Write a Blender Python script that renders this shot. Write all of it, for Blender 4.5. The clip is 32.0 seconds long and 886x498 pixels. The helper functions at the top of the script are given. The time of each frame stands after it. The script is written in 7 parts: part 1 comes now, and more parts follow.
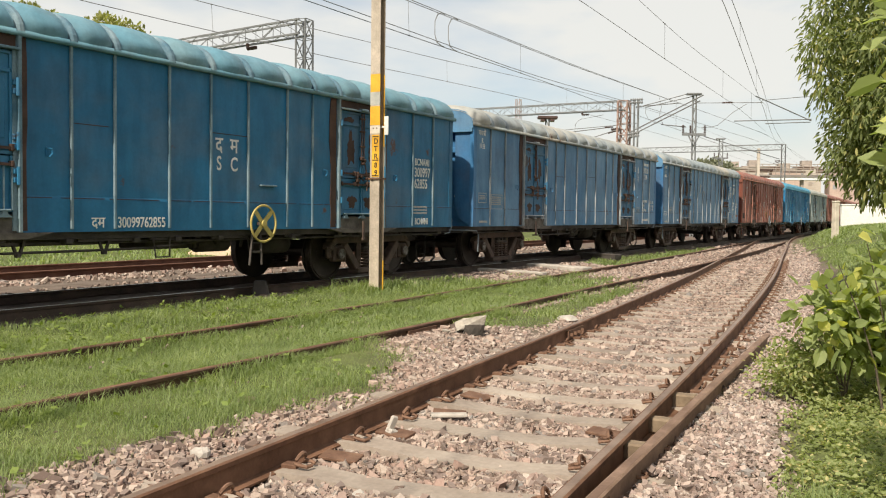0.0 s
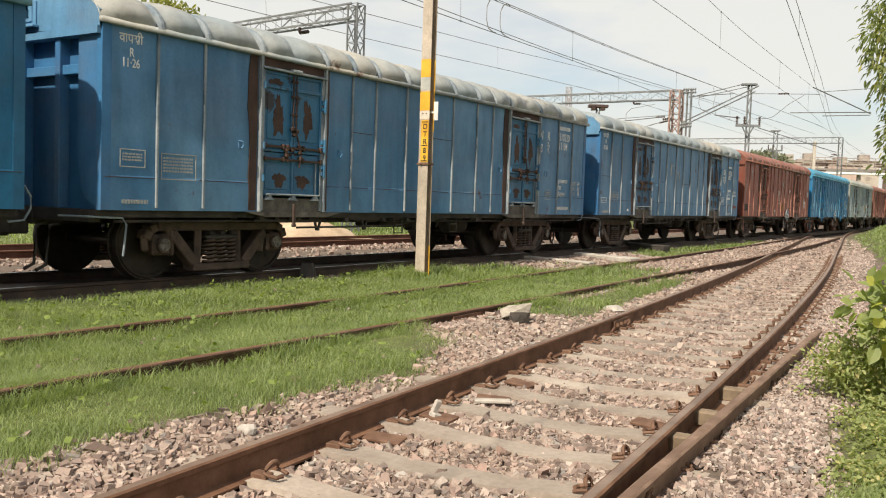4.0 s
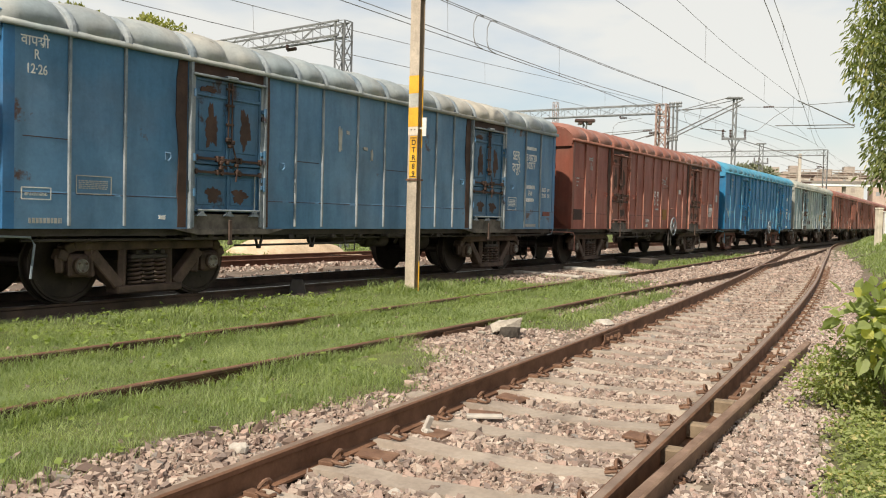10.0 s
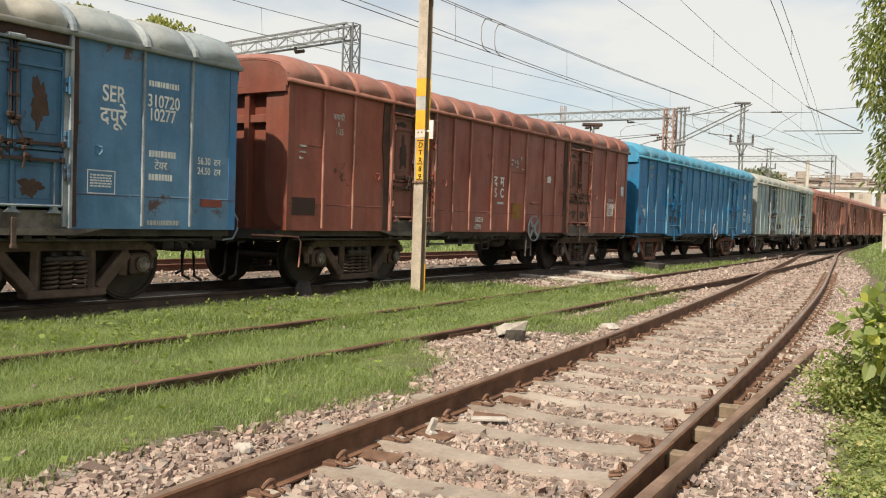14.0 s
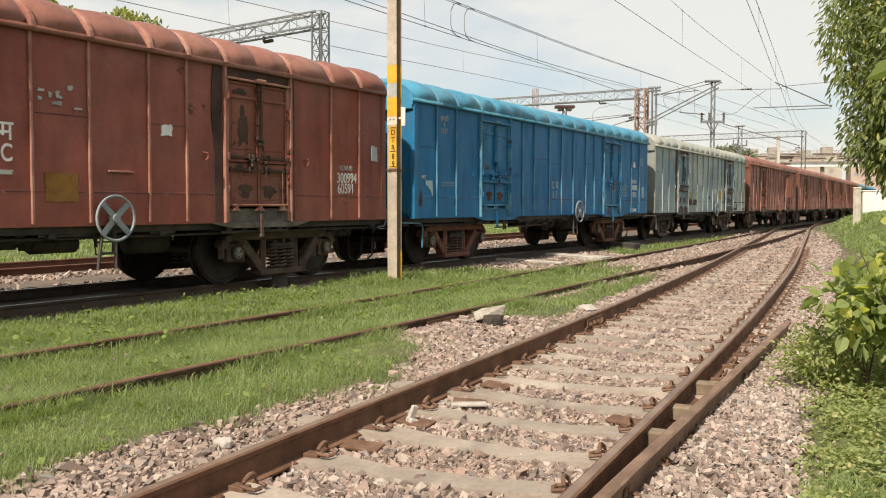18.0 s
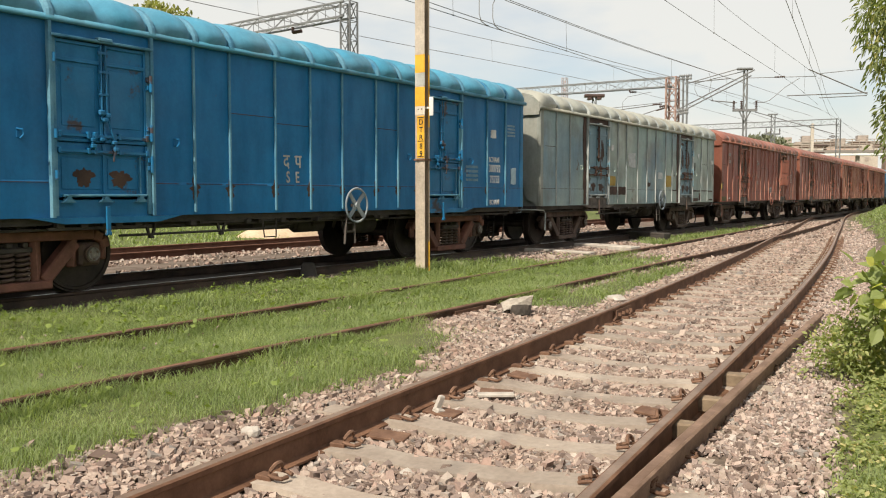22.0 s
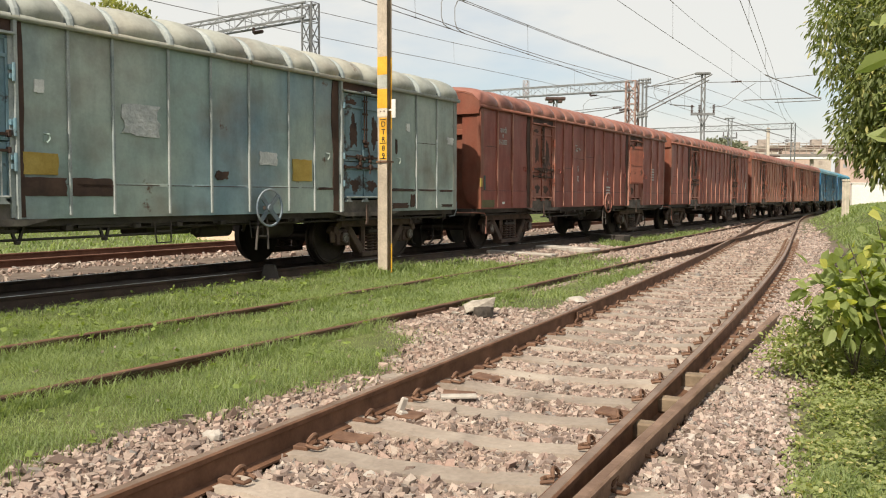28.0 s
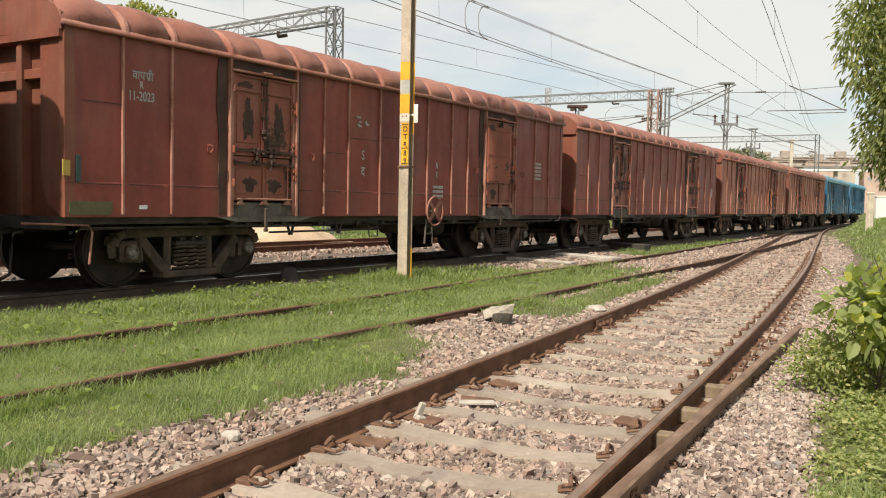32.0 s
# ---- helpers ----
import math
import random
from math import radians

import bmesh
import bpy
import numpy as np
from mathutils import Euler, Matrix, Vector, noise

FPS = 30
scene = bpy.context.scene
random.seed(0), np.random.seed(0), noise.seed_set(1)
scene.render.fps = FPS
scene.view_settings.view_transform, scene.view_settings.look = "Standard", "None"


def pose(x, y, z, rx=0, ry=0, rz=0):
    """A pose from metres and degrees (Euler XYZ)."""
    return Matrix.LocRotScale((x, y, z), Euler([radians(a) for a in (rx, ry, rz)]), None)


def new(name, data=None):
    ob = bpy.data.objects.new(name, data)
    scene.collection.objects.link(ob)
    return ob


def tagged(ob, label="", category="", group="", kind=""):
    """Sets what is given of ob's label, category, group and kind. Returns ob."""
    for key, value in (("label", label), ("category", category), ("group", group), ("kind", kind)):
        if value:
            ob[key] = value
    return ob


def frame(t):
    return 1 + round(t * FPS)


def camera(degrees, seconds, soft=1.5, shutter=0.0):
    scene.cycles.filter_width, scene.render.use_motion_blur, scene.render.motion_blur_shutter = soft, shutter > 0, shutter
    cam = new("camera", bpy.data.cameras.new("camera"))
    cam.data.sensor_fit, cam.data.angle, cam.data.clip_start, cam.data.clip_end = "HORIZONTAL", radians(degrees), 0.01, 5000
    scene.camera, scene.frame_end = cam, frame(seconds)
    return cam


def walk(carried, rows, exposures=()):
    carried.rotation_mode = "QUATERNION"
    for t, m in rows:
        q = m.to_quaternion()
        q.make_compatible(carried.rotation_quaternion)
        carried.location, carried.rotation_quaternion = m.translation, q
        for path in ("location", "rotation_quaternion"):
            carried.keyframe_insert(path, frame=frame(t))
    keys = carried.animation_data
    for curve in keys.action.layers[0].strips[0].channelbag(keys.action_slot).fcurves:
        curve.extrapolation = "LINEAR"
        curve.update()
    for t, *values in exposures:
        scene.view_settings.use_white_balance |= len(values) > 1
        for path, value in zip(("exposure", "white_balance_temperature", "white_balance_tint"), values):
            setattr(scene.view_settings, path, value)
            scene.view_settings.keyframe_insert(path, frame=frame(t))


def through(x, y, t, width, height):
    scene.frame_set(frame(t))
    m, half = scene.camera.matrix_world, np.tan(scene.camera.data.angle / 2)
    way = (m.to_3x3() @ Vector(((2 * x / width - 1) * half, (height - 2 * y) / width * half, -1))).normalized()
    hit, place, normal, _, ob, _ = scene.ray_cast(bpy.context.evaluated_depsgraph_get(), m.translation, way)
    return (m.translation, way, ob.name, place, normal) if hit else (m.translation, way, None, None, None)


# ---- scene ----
cam = camera(53.48, 32.0, soft=1.1)
PATH = [
    (0, pose(0.000, 0.000, 1.295, 87.720, -0.690, 0.000)),
    (0.5, pose(0.002, -0.002, 1.296, 87.749, -0.657, 0.236)),
    (1, pose(0.005, 0.001, 1.293, 87.623, -0.371, 0.783)),
    (1.5, pose(0.007, 0.000, 1.296, 87.767, -0.572, 1.174)),
    (2, pose(0.005, -0.006, 1.289, 87.669, -0.673, 0.798)),
    (2.5, pose(-0.001, -0.003, 1.291, 87.398, -1.024, 1.253)),
    (3, pose(-0.010, -0.001, 1.289, 87.373, -1.535, 1.573)),
    (3.5, pose(-0.011, 0.001, 1.285, 86.843, -1.656, 2.536)),
    (5.5, pose(-0.009, 0.003, 1.281, 86.773, -2.101, 3.443)),
    (6, pose(-0.012, 0.006, 1.285, 87.031, -1.860, 3.467)),
    (6.5, pose(-0.006, 0.012, 1.288, 88.148, -1.261, 3.615)),
    (7, pose(-0.004, 0.009, 1.287, 88.138, -0.936, 3.557)),
    (7.5, pose(-0.002, 0.009, 1.285, 88.489, -0.821, 3.225)),
    (8, pose(-0.001, 0.007, 1.286, 88.470, -1.214, 3.087)),
    (8.5, pose(-0.008, 0.001, 1.284, 87.707, -1.652, 2.890)),
    (9, pose(-0.015, -0.003, 1.285, 87.880, -1.599, 2.752)),
    (9.5, pose(-0.019, -0.010, 1.285, 87.613, -1.199, 1.966)),
    (10, pose(-0.022, -0.012, 1.287, 87.813, -1.413, 2.297)),
    (10.5, pose(-0.020, -0.008, 1.285, 88.008, -1.693, 2.329)),
    (11, pose(-0.016, -0.008, 1.281, 87.765, -1.779, 2.615)),
    (11.5, pose(-0.020, -0.005, 1.282, 87.658, -1.707, 2.770)),
    (12, pose(-0.019, -0.002, 1.284, 87.729, -1.696, 2.586)),
    (12.5, pose(-0.016, -0.008, 1.283, 87.551, -1.263, 2.710)),
    (13, pose(-0.015, -0.011, 1.282, 87.826, -1.429, 2.809)),
    (13.5, pose(-0.017, -0.014, 1.279, 87.814, -1.609, 2.874)),
    (14, pose(-0.017, -0.018, 1.281, 88.003, -1.826, 2.727)),
    (14.5, pose(-0.011, -0.024, 1.283, 87.902, -1.530, 2.016)),
    (16.5, pose(-0.020, -0.022, 1.286, 87.635, -0.774, 0.943)),
    (17, pose(-0.010, -0.020, 1.291, 87.063, -0.533, 0.508)),
    (17.5, pose(-0.007, -0.003, 1.299, 87.277, -0.379, 0.280)),
    (18, pose(-0.003, -0.011, 1.287, 87.128, -0.071, 1.146)),
    (18.5, pose(0.003, -0.010, 1.289, 86.703, 0.187, 1.633)),
    (19, pose(0.006, -0.005, 1.288, 86.768, 0.352, 1.975)),
    (19.5, pose(0.001, -0.002, 1.286, 86.812, 0.295, 1.814)),
    (20, pose(0.001, 0.000, 1.285, 86.873, 0.044, 2.181)),
    (20.5, pose(0.005, 0.005, 1.284, 86.811, 0.003, 2.337)),
    (21, pose(0.009, 0.015, 1.286, 86.331, 0.046, 3.001)),
    (21.5, pose(0.003, 0.017, 1.285, 86.533, 0.094, 2.821)),
    (22, pose(0.010, 0.013, 1.285, 86.477, 0.024, 3.020)),
    (22.5, pose(0.009, 0.010, 1.288, 86.438, 0.329, 2.307)),
    (23, pose(0.011, 0.011, 1.287, 86.765, 0.364, 1.872)),
    (23.5, pose(0.015, 0.002, 1.284, 86.755, 0.361, 1.630)),
    (24, pose(0.012, -0.001, 1.289, 86.766, 0.188, 1.531)),
    (24.5, pose(0.008, -0.006, 1.289, 86.943, 0.087, 1.150)),
    (25, pose(0.008, -0.009, 1.289, 87.131, 0.281, 0.790)),
    (25.5, pose(0.001, -0.013, 1.290, 87.047, 0.274, 0.819)),
    (27.5, pose(0.006, -0.009, 1.291, 86.793, -0.287, 0.787)),
    (28, pose(0.002, -0.009, 1.290, 86.601, -0.124, 0.537)),
    (28.5, pose(-0.002, -0.006, 1.290, 86.650, -0.345, 0.548)),
    (29, pose(-0.011, 0.002, 1.288, 86.787, -0.862, 1.161)),
    (29.5, pose(-0.017, 0.004, 1.287, 86.942, -1.174, 1.649)),
    (30, pose(-0.020, 0.003, 1.287, 86.911, -1.278, 1.845)),
    (30.5, pose(-0.012, -0.002, 1.290, 87.015, -1.289, 1.866)),
    (31, pose(-0.006, -0.001, 1.291, 87.328, -1.170, 1.843)),
    (31.5, pose(-0.009, -0.003, 1.288, 86.834, -1.180, 1.818)),
    (32, pose(-0.011, -0.005, 1.286, 86.967, -1.120, 1.829)),
]
walk(cam, PATH, [(0, 0.54, 6900, 8), (32, 0.54, 6900, 8)])

# ---------------------------------------------------------------- light
SUN_AZ, SUN_EL = 206.0, 47.0          # where the sun stands: degrees clockwise from +y, and above the horizon
world = bpy.data.worlds.new("sky")
scene.world = world
world.use_nodes = True
wn, wl = world.node_tree.nodes, world.node_tree.links
wn.clear()
w_out = wn.new("ShaderNodeOutputWorld")
w_bg = wn.new("ShaderNodeBackground")
w_sky = wn.new("ShaderNodeTexSky")
w_sky.sky_type, w_sky.sun_disc = "NISHITA", False
w_sky.sun_elevation, w_sky.sun_rotation = radians(SUN_EL), radians(SUN_AZ)
w_sky.air_density, w_sky.dust_density, w_sky.altitude = 1.0, 2.0, 100
w_co = wn.new("ShaderNodeTexCoord")
w_map = wn.new("ShaderNodeMapping")
w_map.inputs["Scale"].default_value = (1.3, 1.3, 4.0)
w_map.inputs["Location"].default_value = (0.35, 0.2, 0.1)
w_noise = wn.new("ShaderNodeTexNoise")
w_noise.inputs["Scale"].default_value, w_noise.inputs["Detail"].default_value = 2.2, 6
w_ramp = wn.new("ShaderNodeValToRGB")
w_ramp.color_ramp.elements[0].position, w_ramp.color_ramp.elements[1].position = 0.33, 0.58
w_ramp.color_ramp.elements[0].color = (0.12, 0.12, 0.12, 1)
w_ramp.color_ramp.elements[1].color = (0.92, 0.92, 0.92, 1)
w_mix = wn.new("ShaderNodeMixRGB")
w_mix.inputs[2].default_value = (5.95, 6.0, 6.0, 1)
wl.new(w_co.outputs["Generated"], w_map.inputs[0])
wl.new(w_map.outputs[0], w_noise.inputs[0])
wl.new(w_noise.outputs[0], w_ramp.inputs[0])
wl.new(w_ramp.outputs[0], w_mix.inputs[0])
wl.new(w_sky.outputs[0], w_mix.inputs[1])
wl.new(w_mix.outputs[0], w_bg.inputs[0])
w_bg.inputs[1].default_value = 0.10
wl.new(w_bg.outputs[0], w_out.inputs[0])

sun_data = bpy.data.lights.new("sun", "SUN")
sun_data.energy, sun_data.angle, sun_data.color = 4.2, radians(1.0), (1.0, 0.93, 0.82)
sun = new("sun", sun_data)
a, e = radians(SUN_AZ), radians(SUN_EL)
SUN_DIR = Vector((math.sin(a) * math.cos(e), math.cos(a) * math.cos(e), math.sin(e)))
sun.rotation_euler = SUN_DIR.to_track_quat("Z", "Y").to_euler()
sun.location = SUN_DIR * 100


# ---------------------------------------------------------------- sizes of the wagons
NEAR_Y = -1.60                                  # the side that faces the camera; x runs along the wagon, origin on the rails
FLOOR, EAVE, CROWN, HALF = 0.94, 3.15, 3.54, 6.82
RIBS = (-6.04, -5.29, -2.245, -1.625, -0.75, 0.0, 0.75, 1.625, 2.245, 5.29, 6.04)
SEAMS = RIBS + (-4.285, -2.925, 2.925, 4.285)
DOORS = (-3.605, 3.605)
DOOR_W = 0.68
DOOR_SILL, DOOR_BAR, DOOR_HEAD = 1.17, 1.79, 2.95   # flap foot, between flap and leaves, leaf tops


# ---------------------------------------------------------------- materials
class Mat:
    """A small builder round one node material."""

    def __init__(self, name, rough=0.7, metal=0.0, spec=0.5):
        self.m = bpy.data.materials.new(name)
        self.m.use_nodes = True
        self.n, self.l = self.m.node_tree.nodes, self.m.node_tree.links
        self.b = self.n["Principled BSDF"]
        self.b.inputs["Roughness"].default_value = rough
        self.b.inputs["Metallic"].default_value = metal
        self.b.inputs["Specular IOR Level"].default_value = spec
        self.co = self.n.new("ShaderNodeTexCoord").outputs["Object"]

    def place(self, scale=(1, 1, 1), offset=None, co=None):
        mp = self.n.new("ShaderNodeMapping")
        mp.inputs["Scale"].default_value = scale
        self.l.new(co or self.co, mp.inputs[0])
        if offset is not None:
            self.l.new(offset, mp.inputs["Location"])
        return mp.outputs[0]

    def per_thing(self, size=40.0):
        info = self.n.new("ShaderNodeObjectInfo")
        mul = self.n.new("ShaderNodeMath")
        mul.operation, mul.inputs[1].default_value = "MULTIPLY", size
        self.l.new(info.outputs["Random"], mul.inputs[0])
        return mul.outputs[0], info.outputs["Random"]

    def noise(self, scale, detail=4, co=None, rough=0.55):
        t = self.n.new("ShaderNodeTexNoise")
        t.inputs["Scale"].default_value, t.inputs["Detail"].default_value = scale, detail
        t.inputs["Roughness"].default_value = rough
        self.l.new(co or self.co, t.inputs["Vector"])
        return t.outputs["Fac"]

    def ramp(self, fac, *stops):
        r = self.n.new("ShaderNodeValToRGB")
        els = r.color_ramp.elements
        while len(els) < len(stops):
            els.new(0.5)
        for el, (pos, col) in zip(els, stops):
            el.position = pos
            el.color = (*col, 1) if isinstance(col, tuple) else (col, col, col, 1)
        self.l.new(fac, r.inputs[0])
        return r.outputs[0]

    def mix(self, fac, one, two, mode="MIX"):
        x = self.n.new("ShaderNodeMixRGB")
        x.blend_type = mode
        for i, v in enumerate((fac, one, two)):
            if isinstance(v, (int, float)):
                x.inputs[i].default_value = v if i == 0 else (v, v, v, 1)
            elif isinstance(v, tuple):
                x.inputs[i].default_value = (*v, 1)
            else:
                self.l.new(v, x.inputs[i])
        return x.outputs[0]

    def colour(self, c):
        if isinstance(c, tuple):
            self.b.inputs["Base Color"].default_value = (*c, 1)
        else:
            self.l.new(c, self.b.inputs["Base Color"])
        return self

    def rough(self, r):
        self.l.new(r, self.b.inputs["Roughness"])
        return self

    def bump(self, h, strength=0.3, dist=0.01):
        bp = self.n.new("ShaderNodeBump")
        bp.inputs["Strength"].default_value, bp.inputs["Distance"].default_value = strength, dist
        self.l.new(h, bp.inputs["Height"])
        self.l.new(bp.outputs[0], self.b.inputs["Normal"])
        return self


def varied(name, dark, light, scale=3.0, rough=0.8, metal=0.0, bump=0.3, fine=40.0, dist=0.01, spec=0.4, rnd=0.0):
    """A surface between two colours at two scales, with fine relief."""
    m = Mat(name, rough, metal, spec)
    off, r = m.per_thing()
    co = m.place(offset=off)
    c = m.ramp(m.noise(scale, 5, co), (0.3, dark), (0.7, light))
    g = m.noise(fine, 3, co)
    c = m.mix(0.35, c, m.ramp(g, (0.3, 0.45), (0.7, 1.0)), "MULTIPLY")
    if rnd:
        v = m.ramp(r, (0.0, 1 - rnd), (1.0, 1.0))
        c = m.mix(1.0, c, v, "MULTIPLY")
    m.colour(c).bump(g, bump, dist)
    return m.m


def wagon_paint(name, base, faded, rust=(0.10, 0.045, 0.025), fade=0.5, wear=0.62, patch=None, patch_at=0.6, dusty=0.25, soot=0.0):
    """Old paint on steel: faded patches, vertical dirt streaks, rust spots and grime near the floor."""
    m = Mat(name, 0.45, 0.0, 0.32)
    off, r = m.per_thing()
    co = m.place(offset=off)
    big = m.noise(0.55, 4, co)
    c = m.mix(m.ramp(big, (0.35, 0.0), (0.68, fade)), base, faded)
    if patch:
        c = m.mix(m.ramp(m.noise(0.33, 2, m.place((1, 1, 0.8), off)), (patch_at, 0.0), (patch_at + 0.16, 0.7)), c, patch)
    dust = m.noise(0.8, 3, m.place((1, 1, 1.3), off), 0.6)
    c = m.mix(m.ramp(dust, (0.5, 0.0), (0.7, dusty)), c, (0.20, 0.15, 0.115))
    streak = m.noise(2.6, 5, m.place((1.5, 1.5, 0.3), off), 0.6)
    c = m.mix(0.4, c, m.ramp(streak, (0.32, 0.6), (0.56, 1.06)), "MULTIPLY")
    fine = m.noise(22.0, 5, co)
    c = m.mix(0.25, c, m.ramp(fine, (0.3, 0.6), (0.7, 1.0)), "MULTIPLY")
    c = m.mix(0.5, c, m.ramp(m.noise(2.4, 7, co, 0.72), (0.34, 0.62), (0.62, 1.0)), "MULTIPLY")
    spots = m.mix(1.0, m.noise(3.1, 7, co, 0.7), m.noise(1.1, 2, co), "MULTIPLY")
    c = m.mix(m.ramp(spots, (wear * 0.62, 0.0), (wear * 0.7, 0.9)), c, rust)
    if soot:
        sx = m.n.new("ShaderNodeSeparateXYZ")
        m.l.new(m.co, sx.inputs[0])
        far_ = sx.outputs[0]
        for op, val in (("ABSOLUTE", 0.0), ("SUBTRACT", DOORS[1]), ("ABSOLUTE", 0.0)):
            q_ = m.n.new("ShaderNodeMath")
            q_.operation, q_.inputs[1].default_value = op, val
            m.l.new(far_, q_.inputs[0])
            far_ = q_.outputs[0]
        ring_ = m.mix(1.0, m.ramp(far_, (0.70, 1.0), (1.25, 0.0)), m.ramp(m.noise(1.9, 6, co, 0.65), (0.3, 0.1), (0.62, 1.0)), "MULTIPLY")
        c = m.mix(m.mix(1.0, ring_, soot, "MULTIPLY"), c, (0.035, 0.025, 0.02))
    m.colour(c).bump(m.mix(0.5, m.noise(1.6, 3, co), fine), 0.35, 0.012)
    m.rough(m.ramp(streak, (0.3, 0.65), (0.7, 0.4)))
    return m.m


def leaf_mat(name, dark, light, yellow=None, through=0.35, scale=1.5):
    m = Mat(name, 0.55, 0.0, 0.3)
    isl = m.n.new("ShaderNodeNewGeometry").outputs["Random Per Island"]
    c = m.ramp(isl, (0.0, dark), (1.0, light))
    c = m.mix(m.ramp(m.noise(scale, 3), (0.35, 0.35), (0.65, 1.0)), dark, c)
    if yellow:
        c = m.mix(m.ramp(isl, (0.86, 0.0), (0.93, 1.0)), c, yellow)
    m.colour(c)
    tr = m.n.new("ShaderNodeBsdfTranslucent")
    m.l.new(m.mix(1.0, c, (1.6, 1.7, 0.7), "MULTIPLY"), tr.inputs[0])
    mx = m.n.new("ShaderNodeMixShader")
    mx.inputs[0].default_value = through
    m.l.new(m.b.outputs[0], mx.inputs[1])
    m.l.new(tr.outputs[0], mx.inputs[2])
    m.l.new(mx.outputs[0], m.n["Material Output"].inputs[0])
    return m.m


def plain(name, col, rough=0.6, metal=0.0):
    return varied(name, tuple(v * 0.75 for v in col), tuple(min(1, v * 1.15) for v in col), 4.0, rough, metal, 0.15, 60.0)


M = dict(
    rail=varied("rusty_rail", (0.11, 0.05, 0.028), (0.24, 0.125, 0.075), 5, 0.7, 0.2, 0.3, 50, 0.004),
    rail_top=varied("worn_rail_head", (0.18, 0.115, 0.08), (0.34, 0.24, 0.18), 3, 0.45, 0.35, 0.2, 60, 0.003),
    rail_bright=varied("polished_rail_head", (0.28, 0.26, 0.24), (0.5, 0.48, 0.46), 3, 0.28, 0.9, 0.1, 60, 0.002),
    rail_dull=varied("dull_overgrown_rail", (0.06, 0.032, 0.02), (0.15, 0.08, 0.05), 4, 0.75, 0.1, 0.3, 50, 0.004),
    concrete=varied("concrete_sleeper", (0.30, 0.235, 0.19), (0.46, 0.385, 0.32), 2.2, 0.9, 0, 0.6, 26, 0.01, rnd=0.25),
    clip=varied("rusty_clip", (0.11, 0.055, 0.034), (0.23, 0.13, 0.085), 9, 0.8, 0.2, 0.3, 60, 0.003),
    # oily steel, darkened further for the shade under the wagons
    rail_oily_shaded=varied("oily_shaded_rail", (0.045, 0.032, 0.026), (0.125, 0.08, 0.058), 3, 0.6, 0.2, 0.3, 50, 0.004),
    rail_back=varied("brown_back_rail", (0.12, 0.05, 0.032), (0.21, 0.098, 0.064), 3, 0.7, 0.1, 0.3, 50, 0.004),
    iron=varied("black_iron", (0.04, 0.035, 0.032), (0.10, 0.082, 0.072), 3, 0.7, 0.3, 0.4, 40, 0.006),
    cap=varied("greasy_axle_cap", (0.10, 0.09, 0.08), (0.32, 0.29, 0.26), 14, 0.5, 0.4, 0.3, 40, 0.004),
    bogie=varied("oily_brown_casting", (0.055, 0.038, 0.031), (0.16, 0.105, 0.083), 4, 0.7, 0.2, 0.5, 30, 0.008),
    wheel=varied("dark_wheel_steel", (0.026, 0.021, 0.019), (0.075, 0.056, 0.048), 3, 0.55, 0.5, 0.4, 30, 0.004),
    white=plain("white_marking_paint", (0.72, 0.72, 0.70), 0.7),
    pole=varied("galvanised_pole", (0.36, 0.30, 0.24), (0.62, 0.52, 0.42), 2.5, 0.5, 0.2, 0.2, 40, 0.004),
    yellow=varied("yellow_pole_band", (0.62, 0.31, 0.03), (0.82, 0.46, 0.05), 4, 0.55, 0, 0.2, 40, 0.003),
    black=plain("black_lettering", (0.02, 0.02, 0.02), 0.6),
    galv=varied("galvanised_lattice", (0.17, 0.175, 0.18), (0.30, 0.305, 0.31), 2, 0.55, 0.4, 0.2, 30, 0.004),
    redlat=varied("rusty_red_lattice", (0.20, 0.075, 0.055), (0.50, 0.40, 0.35), 5, 0.7, 0.1, 0.3, 30, 0.004),
    wire=plain("grey_wire", (0.24, 0.24, 0.24), 0.6, 0.2),
    insul=varied("brown_insulator", (0.05, 0.03, 0.025), (0.10, 0.06, 0.05), 4, 0.3),
    stone=varied("pale_stone", (0.34, 0.30, 0.26), (0.54, 0.49, 0.44), 4, 0.9, 0, 0.6, 25, 0.01),
    wood=varied("weathered_wood_block", (0.15, 0.105, 0.07), (0.27, 0.20, 0.135), 6, 0.85, 0, 0.4, 40, 0.006),
    wall=varied("whitewashed_wall", (0.74, 0.71, 0.66), (0.84, 0.82, 0.78), 1.2, 0.9, 0, 0.3, 12, 0.01),
    sand=varied("pale_sand_heap", (0.46, 0.33, 0.22), (0.62, 0.48, 0.34), 2.0, 0.95, 0, 0.6, 14, 0.03),
    red_bogie=varied("red_oxide_casting", (0.13, 0.058, 0.042), (0.27, 0.115, 0.082), 4, 0.7, 0.1, 0.5, 30, 0.008),
    spare=varied("weathered_spare_rail", (0.15, 0.088, 0.06), (0.30, 0.195, 0.14), 4, 0.7, 0.2, 0.3, 50, 0.004),
    bark=varied("tree_bark", (0.06, 0.045, 0.03), (0.15, 0.12, 0.085), 6, 0.95, 0, 0.8, 25, 0.02),
)

# ---------------------------------------------------------------- mesh tools
def mesh_of(name, bm, smooth=False):
    me = bpy.data.meshes.new(name)
    bm.to_mesh(me)
    bm.free()
    if smooth:
        me.shade_smooth()
    return me


